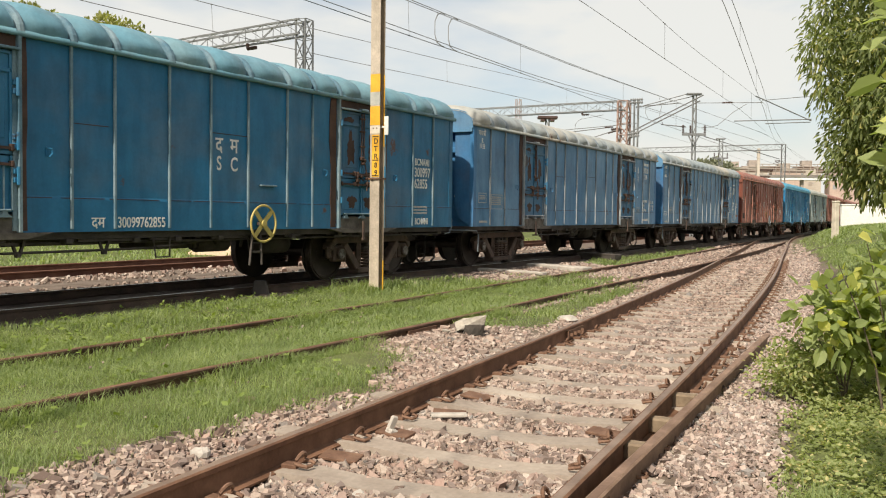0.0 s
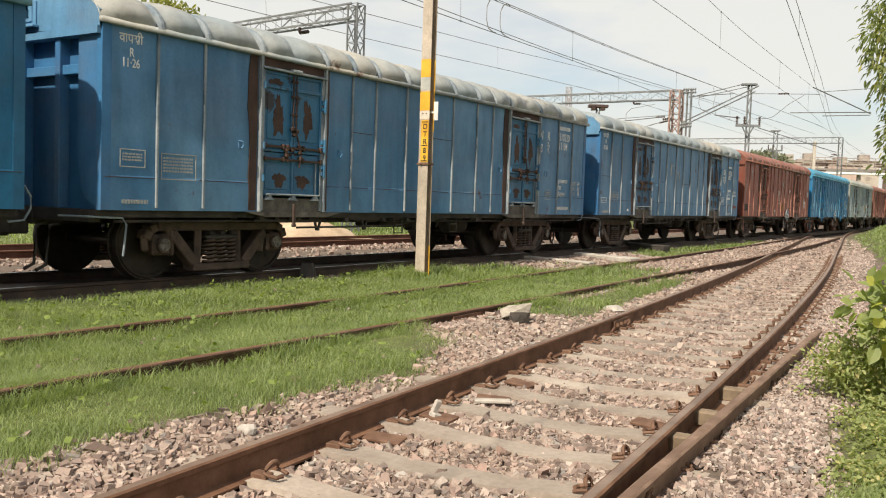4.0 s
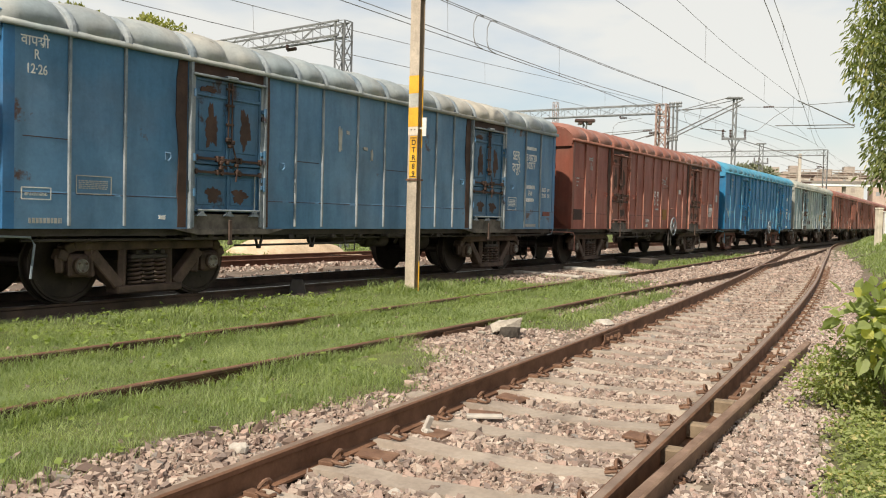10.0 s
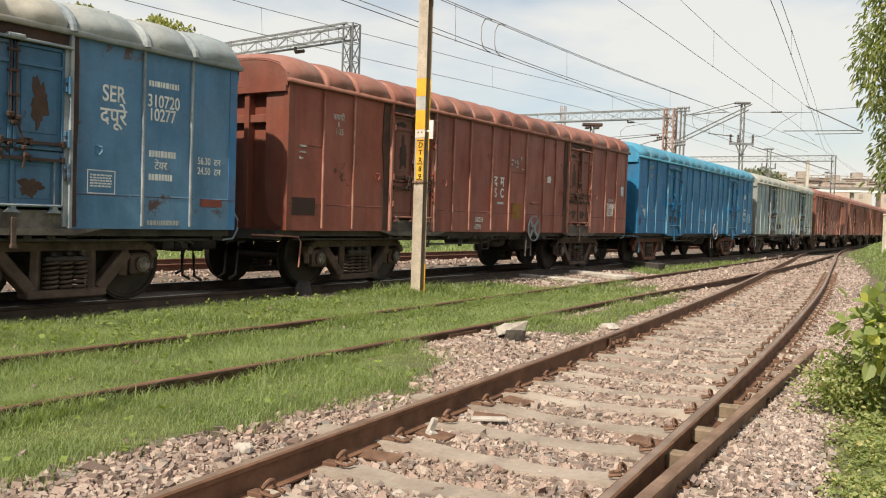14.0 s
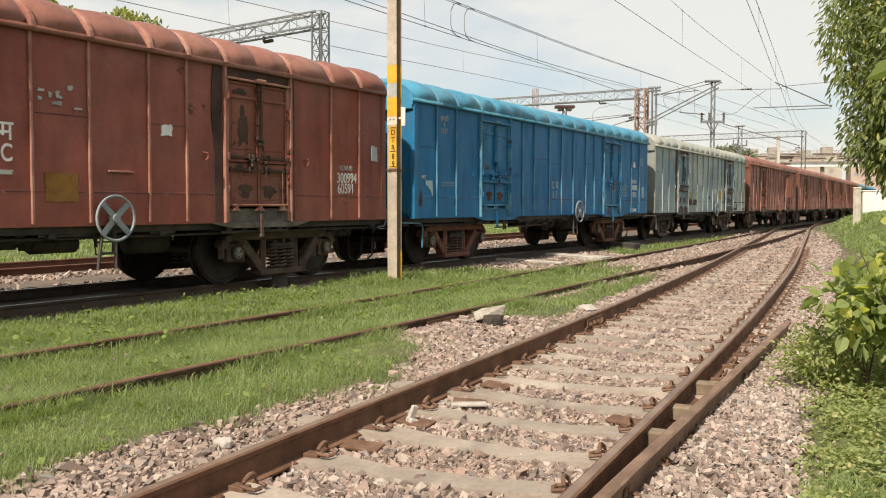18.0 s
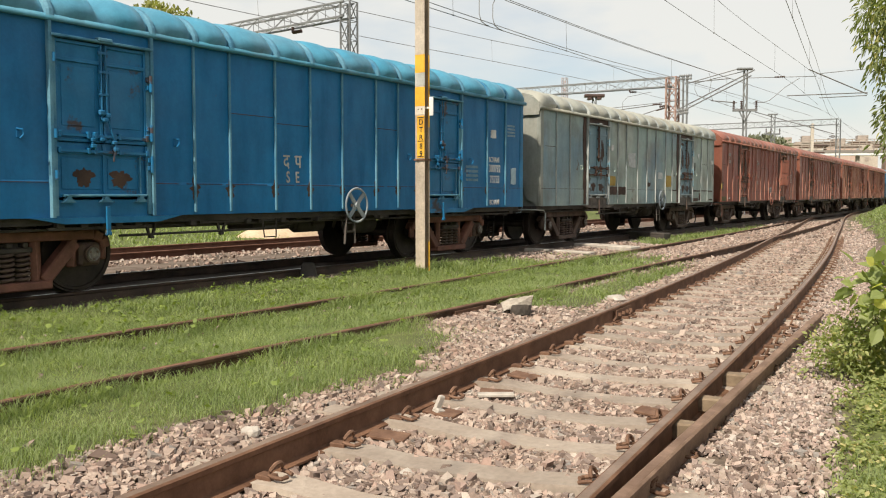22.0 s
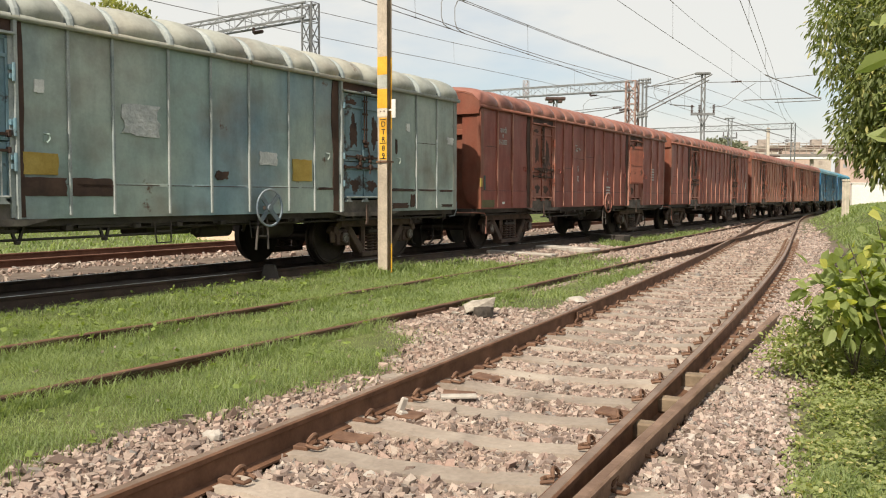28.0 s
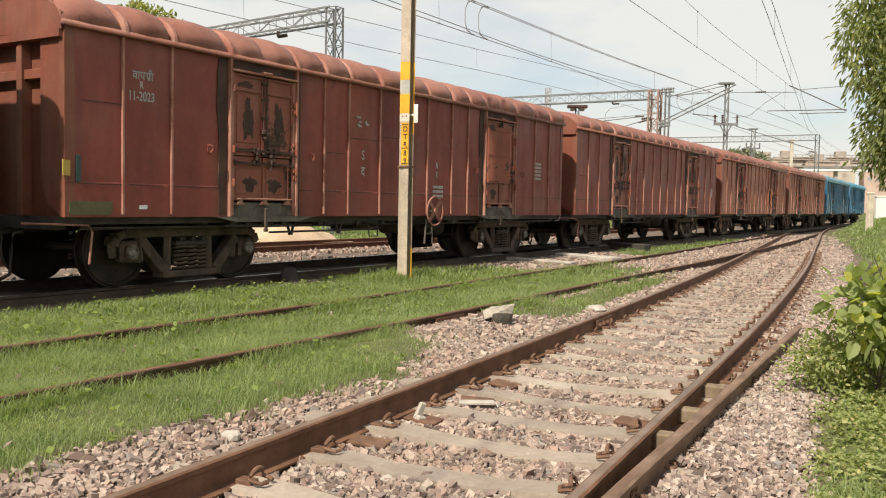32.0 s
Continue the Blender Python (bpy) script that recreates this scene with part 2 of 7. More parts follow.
def raw_mesh(name, verts, faces):
    """A mesh from arrays: verts (n, 3), faces (m, k) of one size."""
    verts, faces = np.asarray(verts, np.float32), np.asarray(faces, np.int32)
    me = bpy.data.meshes.new(name)
    me.vertices.add(len(verts))
    me.vertices.foreach_set("co", verts.ravel())
    n, k = faces.shape
    me.loops.add(n * k)
    me.loops.foreach_set("vertex_index", faces.ravel())
    me.polygons.add(n)
    me.polygons.foreach_set("loop_start", np.arange(0, n * k, k, dtype=np.int32))
    me.update(calc_edges=True)
    me.shade_flat()
    return me


def obj(name, me, mat, parent=None, label="", m=None):
    """One mesh object; the material sits on the object, so that meshes can be shared."""
    ob = new(name, me)
    if len(me.materials) == 0:
        me.materials.append(None)
    ob.material_slots[0].link = "OBJECT"
    ob.material_slots[0].material = mat
    if parent is not None:
        ob.parent = parent
    if m is not None:
        ob.matrix_basis = m
    if label:
        ob["label"] = label
    return ob


def part(name, bm, mat, parent, label="", smooth=False, m=None):
    return obj(name, mesh_of(name, bm, smooth), mat, parent, label, m)


def box(bm, x0, x1, y0, y1, z0, z1, bevel=0.0):
    vs = [bm.verts.new(v) for v in ((x0, y0, z0), (x1, y0, z0), (x1, y1, z0), (x0, y1, z0), (x0, y0, z1), (x1, y0, z1), (x1, y1, z1), (x0, y1, z1))]
    fs = [bm.faces.new([vs[i] for i in q]) for q in ((3, 2, 1, 0), (4, 5, 6, 7), (0, 1, 5, 4), (1, 2, 6, 5), (2, 3, 7, 6), (3, 0, 4, 7))]
    if bevel:
        es = list({e_ for f_ in fs for e_ in f_.edges})
        bmesh.ops.bevel(bm, geom=es, offset=bevel, segments=1, affect="EDGES", profile=0.5)
    return vs


def boxm(name, *a, bevel=0.0):
    bm = bmesh.new()
    box(bm, *a, bevel=bevel)
    return mesh_of(name, bm)


def tube(bm, pts, r, sides=6, caps=True):
    """A round bar along points."""
    pts = [Vector(p) for p in pts]
    rings = []
    for i, p in enumerate(pts):
        d = (pts[min(i + 1, len(pts) - 1)] - pts[max(i - 1, 0)]).normalized()
        u = d.orthogonal().normalized() if abs(d.z) > 0.98 else Vector((0, 0, 1)).cross(d).normalized()
        w = d.cross(u)
        rr = r[i] if isinstance(r, (list, tuple)) else r
        rings.append([bm.verts.new(p + rr * (math.cos(t) * u + math.sin(t) * w)) for t in (2 * math.pi * k / sides for k in range(sides))])
    for A, B in zip(rings, rings[1:]):
        for k in range(sides):
            bm.faces.new((A[k], A[(k + 1) % sides], B[(k + 1) % sides], B[k]))
    if caps:
        bm.faces.new(rings[0][::-1])
        bm.faces.new(rings[-1])


def bar(bm, p, q, w, h=None):
    """A square bar from p to q."""
    p, q = Vector(p), Vector(q)
    d = (q - p).normalized()
    u = d.orthogonal().normalized() if abs(d.z) > 0.98 else Vector((0, 0, 1)).cross(d).normalized()
    v = d.cross(u)
    u, v = u * w / 2, v * (h or w) / 2
    A = [bm.verts.new(p + s * u + t * v) for s, t in ((-1, -1), (1, -1), (1, 1), (-1, 1))]
    B = [bm.verts.new(q + s * u + t * v) for s, t in ((-1, -1), (1, -1), (1, 1), (-1, 1))]
    bm.faces.new(A[::-1])
    bm.faces.new(B)
    for k in range(4):
        bm.faces.new((A[k], A[(k + 1) % 4], B[(k + 1) % 4], B[k]))


def disc(bm, c, axis, r, depth, sides=24, r2=None):
    """A short cylinder centred at c along the axis."""
    c, d = Vector(c), Vector(axis).normalized()
    tube(bm, [c - d * depth / 2, c + d * depth / 2], [r, r if r2 is None else r2], sides)


def ring(bm, c, axis, R, r, seg=24, sides=6):
    c, d = Vector(c), Vector(axis).normalized()
    u = d.orthogonal().normalized()
    w = d.cross(u)
    rows = []
    for k in range(seg):
        t = 2 * math.pi * k / seg
        o = math.cos(t) * u + math.sin(t) * w
        rows.append([bm.verts.new(c + o * (R + r * math.cos(s)) + d * r * math.sin(s)) for s in (2 * math.pi * j / sides for j in range(sides))])
    for k in range(seg):
        A, B = rows[k], rows[(k + 1) % seg]
        for j in range(sides):
            bm.faces.new((A[j], A[(j + 1) % sides], B[(j + 1) % sides], B[j]))


def extrude_poly(bm, poly, y0, y1):
    """A plate: outline in x and z, from y0 to y1."""
    A = [bm.verts.new((x, y0, z)) for x, z in poly]
    B = [bm.verts.new((x, y1, z)) for x, z in poly]
    bm.faces.new(A)
    bm.faces.new(B[::-1])
    n = len(poly)
    for k in range(n):
        bm.faces.new((A[k], B[k], B[(k + 1) % n], A[(k + 1) % n]))


# ---------------------------------------------------------------- the lines of the tracks
class Line:
    """A line on the plan, walked by its length: at(s) gives x, y and the heading (radians clockwise from +y)."""

    def __init__(self, xs, ys, s0=0.0):
        self.x, self.y = np.asarray(xs, float), np.asarray(ys, float)
        self.s = np.concatenate([[0], np.cumsum(np.hypot(np.diff(self.x), np.diff(self.y)))]) + s0
        self.h = np.unwrap(np.arctan2(np.gradient(self.x), np.gradient(self.y)))

    def at(self, s):
        return float(np.interp(s, self.s, self.x)), float(np.interp(s, self.s, self.y)), float(np.interp(s, self.s, self.h))

    def off(self, s, d, z=0.0):
        x, y, h = self.at(s)
        return Vector((x + d * math.cos(h), y - d * math.sin(h), z))

    def near(self, x, y):
        """Signed distance to the right of the line, for arrays of places, and the length along it."""
        x, y = np.asarray(x), np.asarray(y)
        xs, ys, ss = self.x[::4], self.y[::4], self.s[::4]
        best = np.full(x.shape, 1e9)
        out, along = np.zeros(x.shape), np.zeros(x.shape)
        for i in range(len(xs) - 1):
            dx, dy = xs[i + 1] - xs[i], ys[i + 1] - ys[i]
            L2 = dx * dx + dy * dy
            t = ((x - xs[i]) * dx + (y - ys[i]) * dy) / L2
            t = np.clip(t, 0 if i else -99, 1 if i < len(xs) - 2 else 99)
            ex, ey = x - xs[i] - t * dx, y - ys[i] - t * dy
            d2 = ex * ex + ey * ey
            m_ = d2 < best
            best = np.where(m_, d2, best)
            out = np.where(m_, (ex * dy - ey * dx) / math.sqrt(L2), out)
            along = np.where(m_, ss[i] + t * math.sqrt(L2), along)
        return out, along


def smooth_line(pts, step=0.5):
    """A soft line through points, by their y."""
    px, py = np.array([p[0] for p in pts]), np.array([p[1] for p in pts])
    sl = np.gradient(px, py)
    ys = np.arange(py[0], py[-1], step * 0.9)
    i = np.clip(np.searchsorted(py, ys) - 1, 0, len(py) - 2)
    h = py[i + 1] - py[i]
    t = (ys - py[i]) / h
    xs = (2 * t**3 - 3 * t**2 + 1) * px[i] + (t**3 - 2 * t**2 + t) * h * sl[i] + (-2 * t**3 + 3 * t**2) * px[i + 1] + (t**3 - t**2) * h * sl[i + 1]
    return Line(xs, ys)


_s = np.arange(-130, 330, 0.5)
_h = np.radians(np.interp(_s, [-27.3, 75.0], [30.81, 28.25]))
_x = np.concatenate([[0], np.cumsum(np.sin(_h[:-1]) * 0.5)])
_y = np.concatenate([[0], np.cumsum(np.cos(_h[:-1]) * 0.5)])
_i = int(np.argmin(abs(_s)))
TRAIN = Line(_x - _x[_i] - 2.98, _y - _y[_i] + 16.0, -130.0)
NEAR = smooth_line([(-6.2, -8.5), (-3.3, -2.3), (-0.62, 3.55), (2.3, 9.95), (5.3, 16.85), (12.3, 34.0), (23.3, 60.6), (31.3, 77.6), (38.0, 90.0)])
MID = smooth_line([(-8.6, -4.0), (-6.2, 1.2), (-3.62, 6.05), (-1.3, 10.15), (2.1, 16.6), (4.6, 21.25), (7.6, 27.1), (11.3, 34.45), (18.2, 49.0)])
GAUGE = 1.743
RAIL_Z, TRAIN_Z = 0.0, 0.09


def ground_z(x, y):
    """Height of the ground: ballast by the near track, a little higher under the train and beyond."""
    x, y = np.asarray(x, float), np.asarray(y, float)
    d, _ = TRAIN.near(x, y)
    n_, _ = NEAR.near(x, y)
    q_, _ = MID.near(x, y)
    z = np.interp(d, [-60, -12, -9, -7.7, -7.3, -5.1, -4.6, -2.2, -1.3, 1.3, 2.2, 3.6, 5.0], [0.4, 0.35, 0.02, -0.03, -0.12, -0.12, -0.06, -0.02, -0.05, -0.04, -0.02, -0.06, -0.12])
    z = z - (z + 0.105) * np.interp(np.abs(q_), [1.2, 2.2], [1.0, 0.0]) * (y < 45)
    right = np.interp(n_, [-1.8, -1.2, 1.3, 1.9, 2.6, 4.0, 9.0], [0, 1, 1, 1, 1, 1, 1])
    near = np.interp(n_, [-2.6, -1.2, 0.98, 1.1, 2.4, 3.3, 4.8, 7.0, 12.0], [-0.13, -0.20, -0.20, -0.15, -0.11, 0.05, 0.75, 1.1, 1.2])
    bank = np.interp(n_, [-2.6, -1.2, 1.2, 1.5, 2.0, 2.6, 3.4, 5.0, 9.0, 12.0], [-0.13, -0.195, -0.18, -0.10, 0.05, 0.42, 0.68, 0.9, 1.15, 1.2])
    far_ = np.clip((y - 20.0) / 14.0, 0, 1)
    near = near * (1 - far_) + bank * far_
    return np.where(n_ > -2.6, near * right + z * (1 - right), z)


def gz(x, y):
    return float(ground_z(np.array([x]), np.array([y]))[0])


# ---------------------------------------------------------------- rails
RAIL_SEC = [(-0.068, -0.172), (0.068, -0.172), (0.068, -0.160), (0.012, -0.143), (0.009, -0.045), (0.034, -0.032), (0.036, -0.008), (0.026, 0.0), (-0.026, 0.0), (-0.036, -0.008), (-0.034, -0.032), (-0.009, -0.045), (-0.012, -0.143), (-0.068, -0.160)]


def rail(name, line, off, s0, s1, z, parent, top, step=0.8, label="", k=1.0, side="rail", foot=1.0):
    bm, tp = bmesh.new(), bmesh.new()
    n = max(2, int((s1 - s0) / step))
    prev = prevt = None
    for i in range(n + 1):
        s = s0 + (s1 - s0) * i / n
        x, y, h = line.at(s)
        cx, sx = math.cos(h), -math.sin(h)
        row = [bm.verts.new((x + (off + a_ * (foot if b_ < -0.1 else 1.0)) * cx, y + (off + a_ * (foot if b_ < -0.1 else 1.0)) * sx, z + b_ * k)) for a_, b_ in RAIL_SEC]
        rt = [tp.verts.new((x + (off + a_) * cx, y + (off + a_) * sx, z + b_)) for a_, b_ in ((-0.03, -0.004), (-0.02, 0.002), (0.02, 0.002), (0.03, -0.004))]
        if prev:
            for j in range(len(row)):
                bm.faces.new((prev[j], row[j], row[(j + 1) % len(row)], prev[(j + 1) % len(row)]))
            for j in range(3):
                tp.faces.new((prevt[j], prevt[j + 1], rt[j + 1], rt[j]))
        else:
            bm.faces.new(row)
        prev, prevt = row, rt
    bm.faces.new(prev[::-1])
    for b_ in (bm, tp):
        bmesh.ops.recalc_face_normals(b_, faces=b_.faces)
    ob = part(name, bm, M[side], parent, label)
    part("running_surface", tp, M[top], ob, "worn top of the rail")
    return ob

# ---------------------------------------------------------------- ground
def make_ground():
    """One sheet: fine near the tracks, coarse to the horizon."""
    xs = np.unique(np.concatenate([np.linspace(-900, -60, 12), np.linspace(-60, -16, 18), np.arange(-16, 14, 0.3), np.arange(14, 60, 1.2), np.linspace(60, 900, 14)]))
    ys = np.unique(np.concatenate([np.linspace(-300, -20, 8), np.arange(-20, 1, 1.0), np.arange(1, 30, 0.3), np.arange(30, 110, 1.2), np.linspace(110, 1500, 16)]))
    X, Y = np.meshgrid(xs, ys)
    Z = ground_z(X.ravel(), Y.ravel())
    rng = np.random.default_rng(3)
    bump = 0.018 * np.sin(X.ravel() * 1.7 + 0.6 * np.sin(Y.ravel())) * np.sin(Y.ravel() * 1.3) + rng.normal(0, 0.006, Z.shape)
    V = np.stack([X.ravel(), Y.ravel(), Z + bump], 1)
    nx, ny = len(xs), len(ys)
    i = np.arange((ny - 1) * nx).reshape(ny - 1, nx)[:, :-1].ravel()
    F = np.stack([i, i + 1, i + nx + 1, i + nx], 1)
    me = raw_mesh("ground", V, F)
    me.shade_smooth()
    m = Mat("soil_gravel_and_turf", 0.95, 0, 0.2)
    soil = m.ramp(m.noise(2.2, 6), (0.3, (0.10, 0.074, 0.058)), (0.7, (0.22, 0.17, 0.137)))
    grain = m.noise(30, 4)
    soil = m.mix(0.5, soil, m.ramp(grain, (0.3, 0.5), (0.7, 1.0)), "MULTIPLY")
    turf = m.ramp(m.noise(1.4, 6), (0.3, (0.075, 0.095, 0.03)), (0.7, (0.15, 0.17, 0.06)))
    turf = m.mix(0.4, turf, m.ramp(m.noise(14, 4), (0.3, 0.5), (0.7, 1.0)), "MULTIPLY")
    at_ = m.n.new("ShaderNodeAttribute")
    at_.attribute_name = "turf"
    m.colour(m.mix(at_.outputs["Fac"], soil, turf)).bump(grain, 0.6, 0.02)
    att = me.attributes.new("turf", "FLOAT", "POINT")
    att.data.foreach_set("value", turf_here(V[:, 0], V[:, 1]).astype(np.float32))
    return tagged(obj("ground", me, m.m), "stony soil with turf beside railway tracks", "ground", kind="structure")


def fuzz(x, y, k=1.0):
    return 0.5 * np.sin(1.9 * k * x + 1.3 * np.sin(1.1 * k * y)) + 0.5 * np.sin(2.3 * k * y + 1.7 * np.sin(0.9 * k * x + 1.0))


def turf_here(x, y):
    """Where grass grows, 0 to 1."""
    x, y = np.asarray(x, float), np.asarray(y, float)
    d, st = TRAIN.near(x, y)
    n_, sn = NEAR.near(x, y)
    q, sm = MID.near(x, y)
    w = 0.22 * fuzz(x, y, 1.2)
    # strip between the near track and the train, bare by the near rails and beyond the joint
    edge = np.interp(y, [0, 4.2, 5.2, 6.0, 6.6, 7.3, 8.0, 9.0, 9.8, 30], [-1.62, -1.62, -1.6, -1.34, -1.22, -1.27, -1.42, -1.65, -2.0, -2.0]) + 0.6 * w + 0.08 * fuzz(x, y, 4.0)
    left = np.clip((edge - n_) / 0.5, 0, 1)
    left = left * np.clip((d - 1.35 + w * 0.5) / 0.3, 0, 1) * (d > 0)
    # stony patches near the crossing
    bare = (np.interp(y, [8.4, 9.4, 10.7, 11.3], [0, 1, 1, 0]) * (q > 0.9))
    far_bare = np.clip((y - 18) / 3, 0, 1) * np.clip((q + 1.15) / 0.2, 0, 1)
    far_bare = np.maximum(far_bare, np.clip((y - 18.0 + 4 * w) / 1.0, 0, 1) * np.clip((25.0 - y + 4 * w) / 1.0, 0, 1) * (q < -0.9))
    left = left * (1 - np.clip(bare, 0, 1)) * (1 - far_bare)
    island = np.clip((q - 0.95) / 0.2, 0, 1) * np.clip((-1.35 - n_) / 0.2, 0, 1) * np.clip((y - 10.6 + w) / 0.6, 0, 1) * np.clip((18.5 - y) / 1.5, 0, 1)
    left = np.maximum(left, island * 0.8)
    back = np.clip((-7.35 - d + 0.4 * w) / 0.25, 0, 1)
    rightside = np.clip((n_ - np.interp(y, [0, 4, 6, 9, 12, 18, 26, 36, 50], [1.75, 1.75, 1.65, 1.75, 2.1, 2.3, 2.1, 1.6, 1.3]) + 0.6 * w) / 0.25, 0, 1)
    return np.clip(np.maximum(np.maximum(left, back), rightside), 0, 1)


make_ground()


# ---------------------------------------------------------------- tracks
def track(name, line, s0, s1, z, top, label, kind="structure", rails=(-1, 1), **kw):
    t = tagged(new(name), label, "railway track", kind=kind)
    for k in rails:
        rail("rail", line, k * GAUGE / 2, s0, s1, z, t, top, **kw)
    return t


def sleeper_mesh():
    bm = bmesh.new()
    prof = [(-0.13, -0.24), (0.13, -0.24), (0.105, 0.0), (-0.105, 0.0)]
    ends = []
    for yy, dz in ((-1.37, -0.005), (-0.62, 0.0), (-0.3, -0.025), (0.3, -0.025), (0.62, 0.0), (1.37, -0.005)):
        ends.append([bm.verts.new((x, yy, z_ + (dz if z_ > -0.1 else 0))) for x, z_ in prof])
    for A, B in zip(ends, ends[1:]):
        for k in range(4):
            bm.faces.new((A[k], A[(k + 1) % 4], B[(k + 1) % 4], B[k]))
    bm.faces.new(ends[0][::-1])
    bm.faces.new(ends[-1])
    bmesh.ops.recalc_face_normals(bm, faces=bm.faces)
    return mesh_of("sleeper", bm)


def clip_mesh():
    """A spring clip bent over the rail foot, with its seat."""
    bm = bmesh.new()
    box(bm, -0.035, 0.035, -0.05, 0.05, -0.02, 0.012, 0.005)
    loop = [(-0.05, 0.125, 0.012), (-0.052, 0.10, 0.02)] + [(-0.05 * math.cos(t), 0.055 + 0.02 * math.sin(t), 0.028 + 0.052 * math.sin(t)) for t in (math.pi * k / 8 for k in range(9))] + [(0.05, 0.09, 0.02), (0.04, 0.125, 0.014), (0.0, 0.135, 0.016)]
    tube(bm, loop, 0.011, 6)
    return mesh_of("rail_clip", bm)


near_track = track("near_track", NEAR, 0.0, 112.0, RAIL_Z, "rail_top", "rusty broad gauge track on concrete sleepers")
mid_track = track("middle_track", MID, 0.0, 61.0, RAIL_Z, "rail", "rusty track overgrown with grass joining the near track", side="rail_dull")
train_track = track("train_track", TRAIN, -60.0, 260.0, TRAIN_Z, "rail_bright", "track with polished rail heads under the goods train", step=2.0, side="rail_oily_shaded")
back_track = tagged(new("back_track"), "rusty track behind the goods train", "railway track", kind="structure")
for d_ in (-5.45, -7.2):
    rail("rail", TRAIN, d_, -40.0, 200.0, 0.04, back_track, "rail", step=2.0, side="rail_back")


# ---------------------------------------------------------------- the goods train


def roof_z(y):
    """The roof's arch over the half width: tight shoulders, a flat crown."""
    t = min(1.0, abs(y) / 1.625)
    return EAVE + 0.31 * (1 - t ** 7) ** 0.5 + (CROWN - EAVE - 0.31) * (1 - t * t)


def wagon_meshes():
    me = {}
    # side panels between the doors, lintels and sills at the doors, floor and end walls
    def side_panel(x0, x1):
        bm = bmesh.new()
        vs = [bm.verts.new(v) for v in ((x0, 0, FLOOR), (x1, 0, FLOOR), (x1, 0.05, FLOOR), (x0, 0.05, FLOOR), (x0, 0, EAVE), (x1, 0, EAVE), (x1, 0.05, EAVE), (x0, 0.05, EAVE))]
        for q in ((3, 2, 1, 0), (4, 5, 6, 7), (0, 1, 5, 4), (1, 2, 6, 5), (2, 3, 7, 6), (3, 0, 4, 7)):
            bm.faces.new([vs[i] for i in q])
        # the seam of the lower sheet and the foot edge, pressed out of the panel
        for z_ in (FLOOR + 0.05, FLOOR + 0.38, FLOOR + 0.42):
            bmesh.ops.bisect_plane(bm, geom=bm.verts[:] + bm.edges[:] + bm.faces[:], plane_co=(0, 0, z_), plane_no=(0, 0, 1))
        for v in bm.verts:
            if v.co.y < 0.01 and v.co.z < FLOOR + 0.39:
                v.co.y -= 0.009
        return mesh_of("side_panel", bm)
    d0, d1 = DOORS[1] - DOOR_W, DOORS[1] + DOOR_W
    me["panel_front"], me["panel_mid"], me["panel_rear"] = side_panel(-HALF, -d1), side_panel(-d0, d0), side_panel(d1, HALF)
    bm = bmesh.new()
    box(bm, -HALF + 0.17, HALF - 0.17, NEAR_Y + 0.05, 1.55, FLOOR, FLOOR + 0.06)
    me["floor"] = mesh_of("floor_plate", bm)
    bm = bmesh.new()
    box(bm, -HALF + 0.12, -HALF + 0.17, NEAR_Y + 0.05, 1.55, FLOOR, EAVE + 0.2)
    me["end_wall"] = mesh_of("end_wall", bm)
    bm = bmesh.new()
    box(bm, -DOOR_W, DOOR_W, NEAR_Y - 0.012, NEAR_Y + 0.05, DOOR_HEAD + 0.02, EAVE)
    me["lintel"] = mesh_of("lintel", bm)
    bm = bmesh.new()
    box(bm, -DOOR_W, DOOR_W, NEAR_Y - 0.006, NEAR_Y + 0.05, FLOOR - 0.02, DOOR_SILL - 0.03)
    # the flared lip under the doorway, with tapered ends
    extrude_poly(bm, [(-0.95, FLOOR - 0.002), (-0.55, FLOOR - 0.075), (0.75, FLOOR - 0.075), (1.1, FLOOR - 0.002)], NEAR_Y - 0.05, NEAR_Y + 0.02)
    bmesh.ops.recalc_face_normals(bm, faces=bm.faces)
    me["sill"] = mesh_of("door_sill", bm)
    bm = bmesh.new()
    box(bm, -HALF, HALF, 1.55, 1.60, FLOOR, EAVE)
    me["far_side"] = mesh_of("far_side", bm)
    n_ = 9
    rnd = random.Random(4)
    for key, x0 in (("jamb", -DOOR_W - 0.05), ("jamb2", DOOR_W + 0.05)):
        bm = bmesh.new()
        sgn = -1 if x0 < 0 else 1
        w_ = 0.17 if x0 < 0 else 0.06
        pts = [(x0, FLOOR + 0.02)] + [(x0 + sgn * w_ * rnd.uniform(0.75, 1.1), FLOOR + 0.02 + (EAVE - FLOOR - 0.06) * k / n_) for k in range(n_ + 1)] + [(x0, EAVE - 0.04)]
        extrude_poly(bm, pts if sgn > 0 else pts[::-1], NEAR_Y - 0.016, NEAR_Y - 0.001)
        bmesh.ops.recalc_face_normals(bm, faces=bm.faces)
        me[key] = mesh_of("door_jamb", bm)
    # one end's frame: visor, posts and cross beam (built for the -x end)
    bm = bmesh.new()
    ys = [-1.6 + 3.2 * k / 16 for k in range(17)]
    arc = [(y, roof_z(y) + 0.01) for y in ys]
    A = [bm.verts.new((-HALF - 0.04, y, z)) for y, z in arc]
    B = [bm.verts.new((-HALF - 0.04, y, EAVE - 0.05 - 0.02 * abs(y))) for y, _ in arc]
    C = [bm.verts.new((-HALF + 0.02, y, EAVE - 0.05 - 0.02 * abs(y))) for y, _ in arc]
    D = [bm.verts.new((-HALF + 0.02, y, z)) for y, z in arc]
